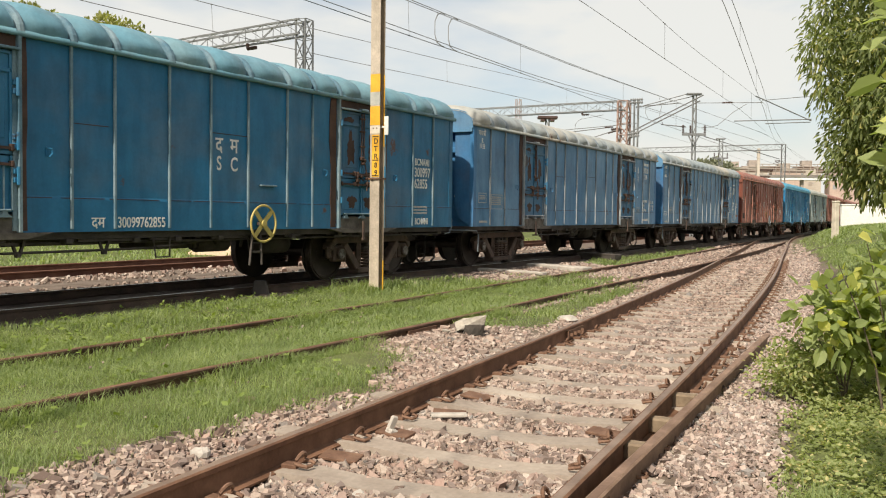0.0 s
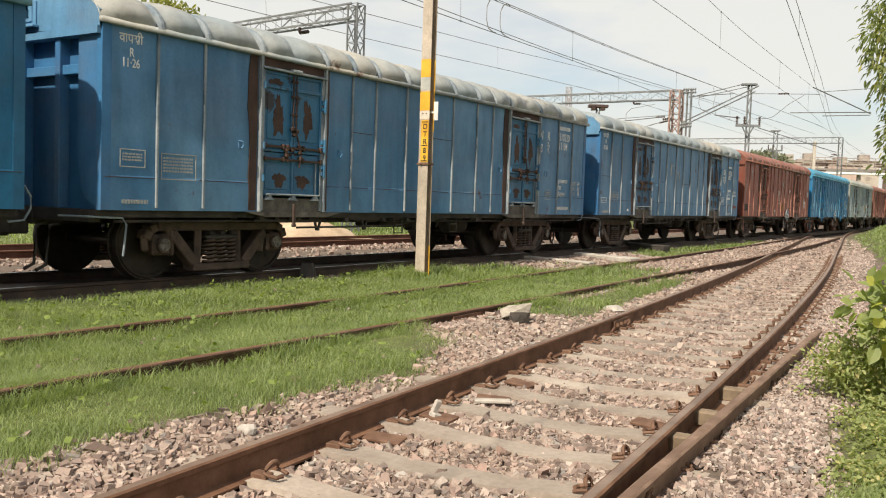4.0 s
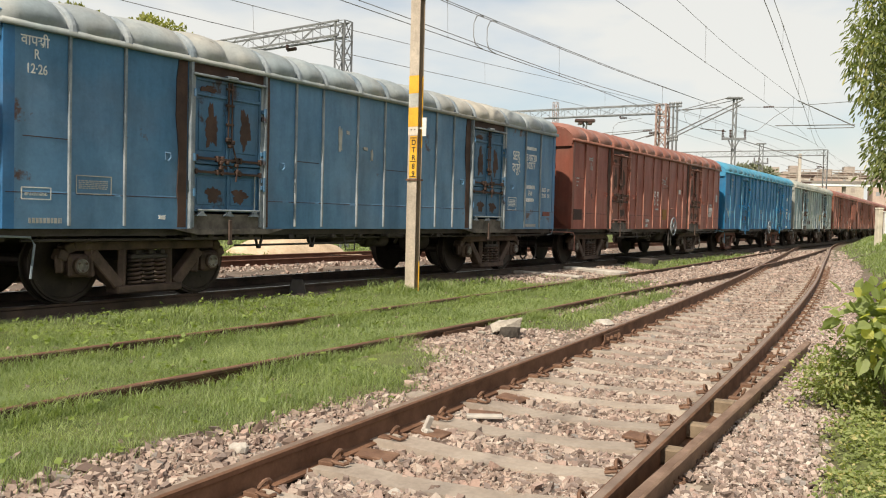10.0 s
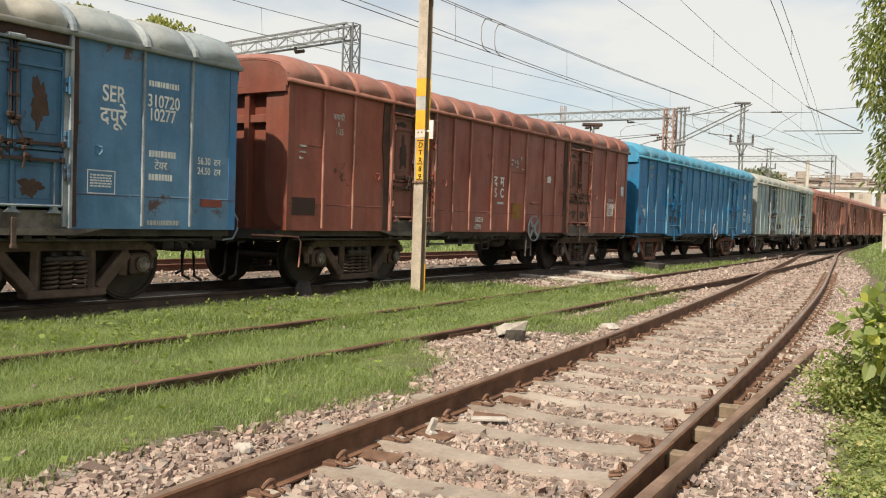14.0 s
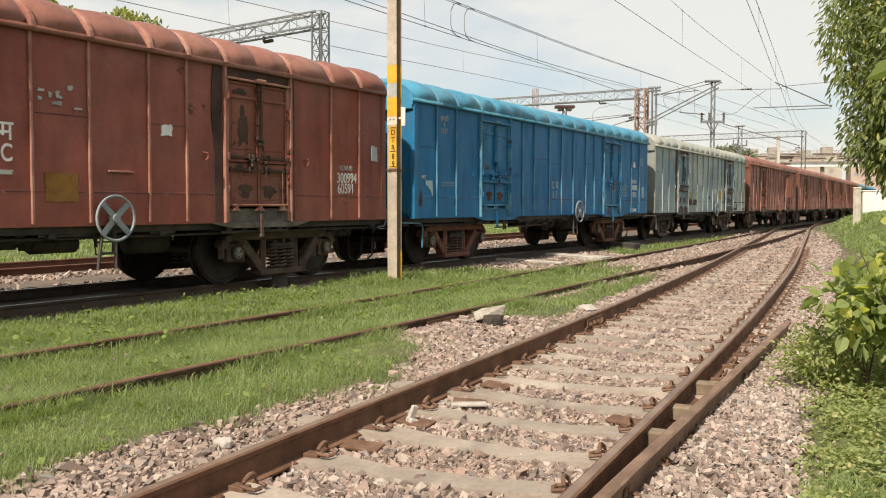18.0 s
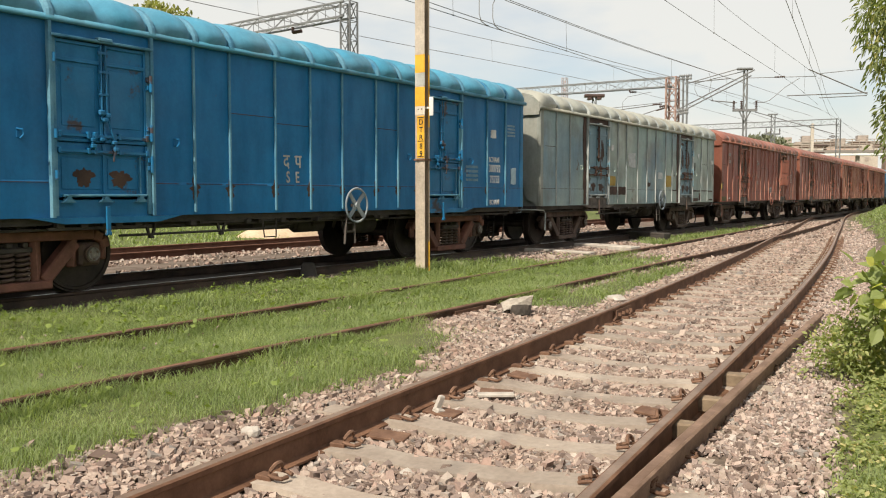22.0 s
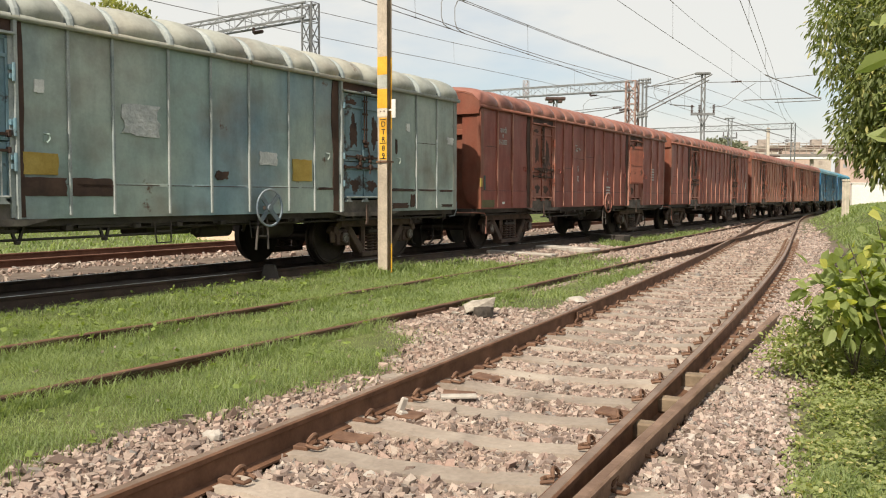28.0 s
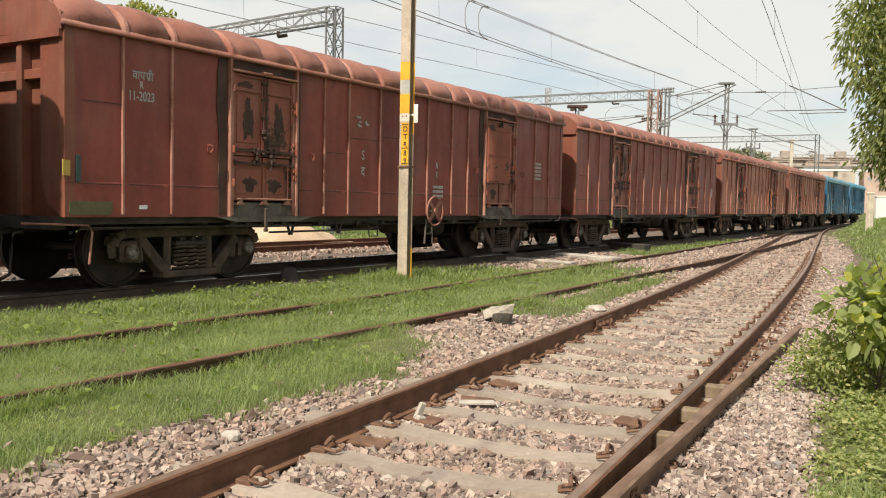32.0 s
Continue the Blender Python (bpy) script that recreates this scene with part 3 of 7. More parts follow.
    for P, Q in ((A, B), (B, C), (C, D), (D, A)):
        for k in range(16):
            bm.faces.new((P[k], P[k + 1], Q[k + 1], Q[k]))
    bmesh.ops.recalc_face_normals(bm, faces=bm.faces)
    box(bm, -HALF - 0.06, -HALF + 0.1, -1.58, 1.58, EAVE - 0.16, EAVE - 0.07)
    me["visor"] = mesh_of("visor", bm)
    bm = bmesh.new()
    box(bm, -HALF - 0.065, -HALF - 0.038, -0.36, 0.36, EAVE + 0.02, EAVE + 0.32, 0.008)
    box(bm, -HALF - 0.08, -HALF - 0.05, -0.30, 0.30, EAVE + 0.06, EAVE + 0.29, 0.008)
    box(bm, -HALF - 0.13, -HALF - 0.03, -0.40, 0.40, EAVE - 0.01, EAVE + 0.02, 0.005)
    me["hatch"] = mesh_of("vent_hatch", bm)
    bm = bmesh.new()
    box(bm, -HALF - 0.01, -HALF + 0.12, -0.05, 0.05, FLOOR, EAVE)
    me["corner"] = mesh_of("corner_post", bm)
    bm = bmesh.new()
    vs = [(0.0, EAVE - 0.06), (0.42, EAVE - 0.06), (0.42, FLOOR + 0.45), (0.30, FLOOR + 0.16), (0.0, FLOOR)]
    A, B = [bm.verts.new((-HALF + 0.004, y, z)) for y, z in vs], [bm.verts.new((-HALF + 0.02, y, z)) for y, z in vs]
    bm.faces.new(A), bm.faces.new(B[::-1])
    for k in range(5):
        bm.faces.new((A[k], A[(k + 1) % 5], B[(k + 1) % 5], B[k]))
    bmesh.ops.recalc_face_normals(bm, faces=bm.faces)
    me["corner_plate"] = mesh_of("corner_plate", bm)
    bm = bmesh.new()
    box(bm, -HALF - 0.02, -HALF + 0.12, -0.05, 0.05, FLOOR, EAVE - 0.1, 0.008)
    me["end_post"] = mesh_of("end_post", bm)
    bm = bmesh.new()
    box(bm, -HALF + 0.02, -HALF + 0.12, -1.5, 1.5, 2.55, 2.67, 0.008)
    me["end_beam"] = mesh_of("end_beam", bm)
    # roof: pillowed sheets between seams, with a gutter lip
    seams = [-HALF - 0.05] + [v for v in sorted(SEAMS + DOORS)] + [HALF + 0.05]
    bm = bmesh.new()
    prof = [1.625 * math.sin(math.pi * (k / 28 - 0.5)) for k in range(29)]
    arch = []
    for k, y in enumerate(prof):
        ya, yb = prof[max(k - 1, 0)], prof[min(k + 1, 28)]
        ty, tz = yb - ya, roof_z(yb) - roof_z(ya)
        l_ = math.hypot(ty, tz)
        arch.append((y, roof_z(y), -tz / l_, ty / l_, 0.35 if k in (0, 28) else 1.0))
    rows = []
    for i in range(len(seams) - 1):
        for k in range(5):
            t = k / 5
            x = seams[i] + (seams[i + 1] - seams[i]) * t
            puff = 0.135 * (1 - (2 * t - 1) ** 4) - (0.025 if k == 0 else 0)
            rows.append([bm.verts.new((x, y + ny * puff * 0.75 * edge_, z + nz * puff * 0.8 * edge_)) for y, z, ny, nz, edge_ in arch])
    rows.append([bm.verts.new((seams[-1], y, roof_z(y) - 0.01)) for y in prof])
    for P, Q in zip(rows, rows[1:]):
        for k in range(28):
            bm.faces.new((P[k], P[k + 1], Q[k + 1], Q[k]))
    bmesh.ops.recalc_face_normals(bm, faces=bm.faces)
    for y0, y1 in ((-1.67, -1.60), (1.60, 1.67)):
        box(bm, -HALF - 0.05, HALF + 0.05, y0, y1, EAVE - 0.035, EAVE + 0.03)
    me["roof"] = mesh_of("roof", bm, True)
    bm = bmesh.new()
    last = None
    for y, z, ny, nz, _e in arch:
        row = [bm.verts.new((x, y + ny * dz, z + nz * dz)) for x, dz in ((-0.055, -0.01), (-0.05, 0.055), (-0.022, 0.075), (0.022, 0.075), (0.05, 0.055), (0.055, -0.01))]
        if last:
            for k in range(5):
                bm.faces.new((last[k], last[k + 1], row[k + 1], row[k]))
        last = row
    bmesh.ops.recalc_face_normals(bm, faces=bm.faces)
    me["roof_seam"] = mesh_of("roof_seam", bm)
    # upright rib: a shallow channel on the side
    bm = bmesh.new()
    box(bm, -0.018, 0.018, NEAR_Y - 0.034, NEAR_Y, FLOOR + 0.03, EAVE - 0.02, 0.006)
    me["rib"] = mesh_of("rib", bm)
    # door: frame, two leaves with pressed panels, a lower flap, bars and bolts
    z0, zm, z1 = DOOR_SILL, DOOR_BAR, DOOR_HEAD
    Y = NEAR_Y
    bm = bmesh.new()
    for sx in (-1, 1):
        x_ = sx * DOOR_W
        box(bm, x_ - 0.022, x_ + 0.022, Y - 0.062, Y, FLOOR + 0.0, EAVE, 0.005)
        box(bm, min(x_, x_ - sx * 0.075), max(x_, x_ - sx * 0.075), Y - 0.03, Y, FLOOR + 0.02, z1)
    box(bm, -DOOR_W, DOOR_W, Y - 0.085, Y, z1 - 0.0, z1 + 0.03, 0.006)
    box(bm, -0.1, 0.1, Y - 0.10, Y - 0.02, z1 + 0.012, z1 + 0.06, 0.012)
    me["door_frame"] = mesh_of("door_frame", bm)
    w = DOOR_W - 0.06
    bm = bmesh.new()
    box(bm, -w, -0.006, Y + 0.0, Y + 0.03, zm + 0.012, z1 - 0.012)
    for a_, b_, c_, d_ in ((-w, -w + 0.04, zm + 0.012, z1 - 0.012), (-0.05, -0.006, zm + 0.012, z1 - 0.012), (-w, -0.006, zm + 0.012, zm + 0.05), (-w, -0.006, 2.70, 2.745), (-w, -0.006, z1 - 0.05, z1 - 0.012)):
        box(bm, a_, b_, Y - 0.024, Y + 0.001, c_, d_, 0.004)
    box(bm, -w + 0.09, -0.10, Y - 0.008, Y + 0.001, 1.98, 2.66, 0.006)
    me["leaf"] = mesh_of("door_leaf", bm)
    bm = bmesh.new()
    box(bm, -w, w, Y + 0.0, Y + 0.03, z0, zm)
    for a_, b_, c_, d_ in ((-w, -w + 0.04, z0, zm), (w - 0.04, w, z0, zm), (-w, w, z0, z0 + 0.04), (-w, w, zm - 0.13, zm - 0.085), (-0.02, 0.02, z0, zm)):
        box(bm, a_, b_, Y - 0.022, Y + 0.001, c_, d_, 0.004)
    box(bm, -w + 0.07, -0.05, Y - 0.008, Y + 0.001, z0 + 0.09, zm - 0.17, 0.006)
    box(bm, 0.05, w - 0.16, Y - 0.008, Y + 0.001, z0 + 0.09, zm - 0.17, 0.006)
    me["flap"] = mesh_of("lower_flap", bm)
    # locking gear: twin upright rods, two cross bars, knobs and a hanging chain of links
    bm = bmesh.new()
    for x in (-0.035, 0.03):
        tube(bm, [(x, Y - 0.045, zm + 0.28), (x, Y - 0.045, z1 - 0.02)], 0.012, 6)
    for z_ in (2.36, 2.62, 2.84):
        box(bm, -0.07, 0.065, Y - 0.055, Y - 0.02, z_ - 0.015, z_ + 0.015, 0.004)
    for z_ in (zm + 0.09, zm - 0.09):
        bar(bm, (-w + 0.01, Y - 0.04, z_), (w - 0.01, Y - 0.04, z_ - 0.006), 0.024, 0.032)
    for x in (-w + 0.03, -0.22, -0.13, 0.13, 0.2, w - 0.03):
        box(bm, x - 0.02, x + 0.02, Y - 0.062, Y, zm + 0.05, zm + 0.13, 0.006)
        box(bm, x - 0.018, x + 0.018, Y - 0.058, Y, zm - 0.125, zm - 0.055, 0.006)
    for x, z_, r_ in ((-0.04, zm + 0.36, 0.042), (0.04, zm + 0.33, 0.038), (0.0, zm + 0.28, 0.034), (-0.17, zm + 0.04, 0.03), (-0.16, zm - 0.03, 0.035), (-0.05, zm + 0.05, 0.026), (0.12, zm + 0.02, 0.03), (0.14, zm - 0.06, 0.03)):
        box(bm, x - r_, x + r_, Y - 0.075, Y - 0.02, z_ - r_ * 0.8, z_ + r_ * 0.8, r_ * 0.35)
    tube(bm, [(-0.17, Y - 0.05, zm + 0.1), (-0.18, Y - 0.06, zm), (-0.15, Y - 0.06, zm - 0.07)], 0.013, 5)
    tube(bm, [(0.03, Y - 0.06, zm + 0.3), (0.1, Y - 0.06, zm + 0.1), (0.13, Y - 0.06, zm - 0.02), (0.1, Y - 0.06, zm - 0.2)], 0.012, 5)
    me["bolt"] = mesh_of("door_bolt", bm)
    bm = bmesh.new()
    box(bm, -0.045, 0.045, Y - 0.06, Y - 0.018, -0.03, 0.03, 0.006)
    disc(bm, (0.0, Y - 0.07, 0), (0, 0, 1), 0.02, 0.10, 8)
    me["hinge"] = mesh_of("door_hinges", bm)
    # the flap's hinge rod with three lugs, its side bars, and the strap that hangs below the doorway
    bm = bmesh.new()
    tube(bm, [(-w + 0.06, Y - 0.05, z0 + 0.02), (w - 0.06, Y - 0.05, z0 + 0.02)], 0.015, 6)
    for x in (-w + 0.13, 0.0, w - 0.13):
        extrude_poly(bm, [(x - 0.09, z0 - 0.06), (x + 0.09, z0 - 0.06), (x + 0.035, z0 - 0.02), (x + 0.02, z0 + 0.03), (x - 0.02, z0 + 0.03), (x - 0.035, z0 - 0.02)], Y - 0.06, Y - 0.005)
    for x in (w - 0.13, w - 0.03):
        tube(bm, [(x, Y - 0.035, z0 + 0.02), (x, Y - 0.035, zm - 0.1)], 0.011, 6)
    me["rod"] = mesh_of("flap_rod", bm)
    bm = bmesh.new()
    box(bm, -0.028, 0.028, Y - 0.085, Y - 0.06, 0.74, FLOOR + 0.12, 0.005)
    box(bm, -0.04, 0.04, Y - 0.09, Y - 0.05, 0.72, 0.77, 0.01)
    me["strap"] = mesh_of("door_strap", bm)
    bm = bmesh.new()
    tube(bm, [(-0.02, Y - 0.004, 0.05), (0.03, Y - 0.05, 0.04), (0.03, Y - 0.05, -0.02), (-0.01, Y - 0.05, -0.06)], 0.012, 5)
    box(bm, -0.022, 0.022, Y - 0.010, Y, -0.05, 0.05, 0.003)
    me["hook"] = mesh_of("rope_hook", bm)
    bm = bmesh.new()
    for x in (-0.55, -0.25, 0.05, 0.22, 0.5):
        box(bm, x - 0.05, x + 0.05, Y + 0.02, Y + 0.10, FLOOR - 0.13, FLOOR - 0.0, 0.01)
    bar(bm, (-0.7, Y + 0.05, FLOOR - 0.13), (0.7, Y + 0.05, FLOOR - 0.13), 0.03)
    me["gear"] = mesh_of("sole_bracket", bm)
    # ragged rust scabs on the leaves and the flap
    rs = random.Random(12)
    for j, (cx_, cz_, rx_, rz_) in enumerate(((-0.31, 2.30, 0.13, 0.33), (0.31, 2.32, 0.12, 0.32), (-0.27, 1.40, 0.15, 0.13), (0.22, 1.39, 0.17, 0.12), (-0.02, 1.82, 0.16, 0.07), (-0.36, 2.80, 0.18, 0.05))):
        bm = bmesh.new()
        ph = rs.uniform(0, 6)
        pts = []
        for k in range(72):
            t = 2 * math.pi * k / 72
            g = 0.80 + 0.13 * math.sin(3 * t + ph) + 0.10 * math.sin(5 * t + 2 * ph) + 0.07 * math.sin(9 * t + 3 * ph) + 0.05 * math.sin(17 * t + ph) + rs.uniform(-0.03, 0.03)
            pts.append((cx_ + rx_ * g * math.cos(t), cz_ + rz_ * g * math.sin(t)))
        extrude_poly(bm, pts, NEAR_Y - 0.011, NEAR_Y + 0.002)
        bmesh.ops.recalc_face_normals(bm, faces=bm.faces)
        me["scab%d" % j] = mesh_of("rust_scab", bm)
    for key, x0, x1 in (("weld_mid", -d0, d0), ("weld_front", -HALF, -d1), ("weld_rear", d1, HALF)):
        bm = bmesh.new()
        x_ = x0 + 0.02
        while x_ < x1 - 0.1:
            l_ = min(rs.uniform(0.3, 1.1), x1 - 0.02 - x_)
            box(bm, x_, x_ + l_, NEAR_Y - 0.012, NEAR_Y - 0.002, FLOOR + 0.394, FLOOR + 0.402)
            x_ += l_ + rs.uniform(0.01, 0.15)
        me[key] = mesh_of("weld_seam", bm)
    # underframe
    for key, b_ in (("sole_bar", (-HALF, HALF, -0.06, 0.06, 0.85, FLOOR)), ("centre_sill", (-HALF - 0.02, HALF + 0.02, -0.24, 0.24, 0.72, FLOOR)),
                    ("end_sill", (-0.08, 0.08, -1.37, 1.37, 0.79, FLOOR - 0.003)), ("cross_bearer", (-0.06, 0.06, -1.37, 1.37, 0.82, FLOOR - 0.004))):
        bm = bmesh.new()
        box(bm, *b_)
        me[key] = mesh_of(key, bm)
    bm = bmesh.new()
    tube(bm, [(-HALF + 0.3, -1.44, 0.80), (-2.4, -1.40, 0.80), (2.4, -1.40, 0.79), (HALF - 0.3, -1.44, 0.80)], 0.018, 6)
    tube(bm, [(-3.3, -1.45, 0.70), (-1.6, -1.45, 0.705), (-0.8, -1.42, 0.71), (0.4, -1.1, 0.78)], 0.018, 6)
    for x in (-2.83, -1.66):
        for dx in (-0.085, 0.085):
            bar(bm, (x + dx, -1.45, 0.86), (x + dx * 0.2, -1.45, 0.67), 0.03)
        box(bm, x - 0.03, x + 0.03, -1.48, -1.42, 0.65, 0.70, 0.008)
    for x in (-2.2, -1.2, -0.5, 0.3, 1.9):
        box(bm, x - 0.05, x + 0.05, -1.53, -1.40, 0.79, 0.86, 0.01)
    for x, l_ in ((-2.05, 0.8), (-0.95, 0.5), (0.15, 0.7), (1.75, 0.4)):
        bar(bm, (x, -1.46, 0.83), (x + l_, -1.46, 0.83), 0.03)
    box(bm, -0.55, 0.25, -0.95, -0.35, 0.66, 0.84, 0.03)
    for x in (0.05, 0.55, 1.1):
        bar(bm, (x, -1.2, 0.86), (x + 0.25, -0.9, 0.66), 0.04)
    me["brake_rod"] = mesh_of("brake_rigging", bm)
    bm = bmesh.new()
    disc(bm, (0.75, -0.85, 0.72), (1, 0, 0), 0.13, 0.6, 16)
    disc(bm, (0.40, -0.85, 0.72), (1, 0, 0), 0.08, 0.1, 12)
    me["cylinder"] = mesh_of("brake_cylinder", bm, True)
    bm = bmesh.new()
    disc(bm, (2.3, -0.7, 0.68), (1, 0, 0), 0.17, 0.6, 16)
    me["tank"] = mesh_of("air_tank", bm, True)
    # hand brake wheel with four spokes, its column and the step below
    bm = bmesh.new()
    ring(bm, (0, 0, 0), (0, 1, 0), 0.27, 0.018, 28, 6)
    disc(bm, (0, 0.0, 0), (0, 1, 0), 0.05, 0.06, 12)
    for k in range(4):
        t = math.pi / 4 + k * math.pi / 2
        bar(bm, (0.03 * math.cos(t), 0.01, 0.03 * math.sin(t)), (0.265 * math.cos(t), 0, 0.265 * math.sin(t)), 0.016, 0.07)
    lb = bmesh.new()
    box(lb, -0.18, 0.18, NEAR_Y - 0.05, NEAR_Y, -0.012, 0.012, 0.004)
    me["ledge"] = mesh_of("ledge", lb)
    me["hand_wheel"] = mesh_of("hand_brake_wheel", bm)
    bm = bmesh.new()
    bar(bm, (0, 0.05, 0), (0, 0.16, 0), 0.05)
    bar(bm, (0, 0.16, 0.1), (0, 0.16, -0.2), 0.06)
    for sx in (-1, 1):
        bar(bm, (sx * 0.09, 0.14, -0.15), (sx * 0.13 - 0.06, 0.10, -0.62), 0.03)
    bar(bm, (-0.15, 0.11, -0.42), (0.06, 0.11, -0.42), 0.025)
    me["brake_post"] = mesh_of("brake_bracket", bm)
    bm = bmesh.new()
    tube(bm, [(-0.14, 0, 0.0), (-0.12, -0.02, -0.27), (0.12, -0.02, -0.27), (0.14, 0, 0.0)], 0.013, 6)
    bar(bm, (-0.12, -0.02, -0.12), (0.12, -0.02, -0.12), 0.02)
    me["step"] = mesh_of("foot_step", bm)
    bm = bmesh.new()
    tube(bm, [(-0.35, 0.35, 0.0), (-0.2, 0.0, 0.0), (0.28, 0.0, -0.02), (0.32, -0.02, -0.1), (0.26, -0.04, -0.48)], 0.014, 6)
    me["lever"] = mesh_of("uncoupling_lever", bm)
    bm = bmesh.new()
    tube(bm, [(-0.03, 0.0, 1.2), (0.06, -0.03, 1.19), (0.12, -0.05, 1.08), (0.12, -0.05, 0.95), (0.05, -0.04, 0.82), (-0.12, -0.02, 0.80)], 0.013, 6)
    me["loop"] = mesh_of("grab_loop", bm)
    bm = bmesh.new()
    box(bm, 0.0, 0.28, -0.13, 0.13, -0.15, 0.15, 0.02)
    box(bm, 0.24, 0.48, -0.2, 0.18, -0.17, 0.17, 0.05)
    me["coupler"] = mesh_of("coupler", bm)
    bm = bmesh.new()
    tube(bm, [(0, 0, 0.0), (0.12, 0, -0.02), (0.15, 0.0, -0.22), (0.17, 0.0, -0.5), (0.3, 0.0, -0.56)], 0.022, 7)
    me["hose"] = mesh_of("brake_hose", bm, True)
    # bogie: cast side frame with two windows, springs, axle boxes
    bm = bmesh.new()
    def strip(pts, wd, y0, y1):
        for (xa, za), (xb, zb) in zip(pts, pts[1:]):
            bar(bm, (xa, (y0 + y1) / 2, za), (xb, (y0 + y1) / 2, zb), y1 - y0, wd)
    strip([(-1.27, 0.55), (-1.22, 0.67), (-1.1, 0.72), (1.1, 0.72), (1.22, 0.67), (1.27, 0.55)], 0.12, -0.09, 0.09)
    for sx in (-1, 1):
        strip([(sx * 1.26, 0.62), (sx * 1.24, 0.40)], 0.09, -0.08, 0.08)
        strip([(sx * 0.85, 0.70), (sx * 0.83, 0.33)], 0.10, -0.08, 0.08)
        strip([(sx * 0.86, 0.64), (sx * 0.44, 0.19)], 0.15, -0.085, 0.085)
        strip([(sx * 0.38, 0.16), (sx * 0.36, 0.70)], 0.10, -0.08, 0.08)
    strip([(-0.52, 0.155), (0.52, 0.155)], 0.10, -0.12, 0.12)
    bmesh.ops.bevel(bm, geom=list(bm.edges), offset=0.016, segments=1, affect="EDGES")
    me["side_frame"] = mesh_of("side_frame", bm)
    bm = bmesh.new()
    box(bm, -0.14, 0.14, -0.07, 0.08, -0.14, 0.14, 0.03)
    disc(bm, (0, -0.09, 0), (0, 1, 0), 0.105, 0.06, 16)
    for k in range(3):
        t = 2 * math.pi * k / 3 + 0.5
        disc(bm, (0.06 * math.cos(t), -0.125, 0.06 * math.sin(t)), (0, 1, 0), 0.018, 0.03, 6)
    me["axle_box"] = mesh_of("axle_box", bm)
    bm = bmesh.new()
    disc(bm, (0, -0.126, 0), (0, 1, 0), 0.085, 0.012, 18)
    ring(bm, (0, -0.13, 0), (0, 1, 0), 0.07, 0.012, 18, 5)
    me["axle_cap"] = mesh_of("axle_cap", bm)
    bm = bmesh.new()
    pts = [(0.075 * math.cos(t), 0.075 * math.sin(t), 0.335 * t / (2 * math.pi * 6)) for t in np.linspace(0, 2 * math.pi * 6, 61)]
    tube(bm, pts, 0.021, 5)
    me["spring"] = mesh_of("spring", bm, True)
    bm = bmesh.new()
    box(bm, -0.18, 0.18, -1.12, 1.12, 0.5, 0.66, 0.02)
    box(bm, -0.3, 0.3, -0.3, 0.3, 0.62, 0.76, 0.02)
    for sy in (-1, 1):
        box(bm, -0.29, 0.29, sy * 1.15 - 0.07, sy * 1.15 + 0.07, 0.535, 0.60, 0.015)
        for x in (-0.2, 0.0, 0.2):
            box(bm, x - 0.03, x + 0.03, sy * 1.17 - 0.06, sy * 1.17 + 0.06, 0.6, 0.655, 0.01)
    me["bolster"] = mesh_of("bolster", bm)
    # wheelset on the y axis
    bm = bmesh.new()
    for s in (-1, 1):
        c = s * 0.85
        disc(bm, (0, c, 0), (0, 1, 0), 0.495, 0.13, 36)
        disc(bm, (0, s * 0.79, 0), (0, 1, 0), 0.523, 0.03, 36)
        disc(bm, (0, c + s * 0.07, 0), (0, 1, 0), 0.14, 0.05, 20)
        ring(bm, (0, c + s * 0.058, 0), (0, 1, 0), 0.45, 0.03, 32, 6)
        for k in range(2):
            t = k * math.pi
            disc(bm, (0.28 * math.cos(t), c + s * 0.068, 0.28 * math.sin(t)), (0, 1, 0), 0.022, 0.012, 8)
    disc(bm, (0, 0, 0), (0, 1, 0), 0.085, 2.1, 14)
    me["wheelset"] = mesh_of("wheelset", bm)
    return me


WM = wagon_meshes()


def text_mesh(name, words, size, spacing=1.0):
    cu = bpy.data.curves.new(name, "FONT")
    cu.body, cu.size, cu.extrude, cu.align_x = words, size, 0.002, "CENTER"
    cu.space_character = spacing
    cu.offset = size * 0.012
    ob = bpy.data.objects.new(name, cu)
    me = bpy.data.meshes.new_from_object(ob)
    bpy.data.objects.remove(ob)
    bpy.data.curves.remove(cu)
    return me


DATUM = (-0.05, -0.04, -0.03, 0.0, -0.045, 0.04, -0.135, 0.0, 0.0, 0.0, 0.0, 0.0)   # where each wagon's stencils were set out from


def datum(ob):
    return DATUM[WAGONS.index(ob)] if ob in WAGONS else 0.0


def sheet_y(z):
    """The lower sheet stands a little proud."""
    return NEAR_Y - (0.0125 if z < FLOOR + 0.41 else 0.004)


def letter(parent, words, x, z, size, mat, spacing=1.0, label=""):
    """Painted words on the side that faces the camera."""
    y, x = sheet_y(z), x + datum(parent)
    return obj("lettering", text_mesh("lettering", words, size, spacing), mat, parent, label or "painted lettering", pose(x, y, z, 90, 0, 0) @ Matrix.Diagonal((0.76 if words[0] in "0123456789BSECRN" else 0.9, 1, 1, 1)))


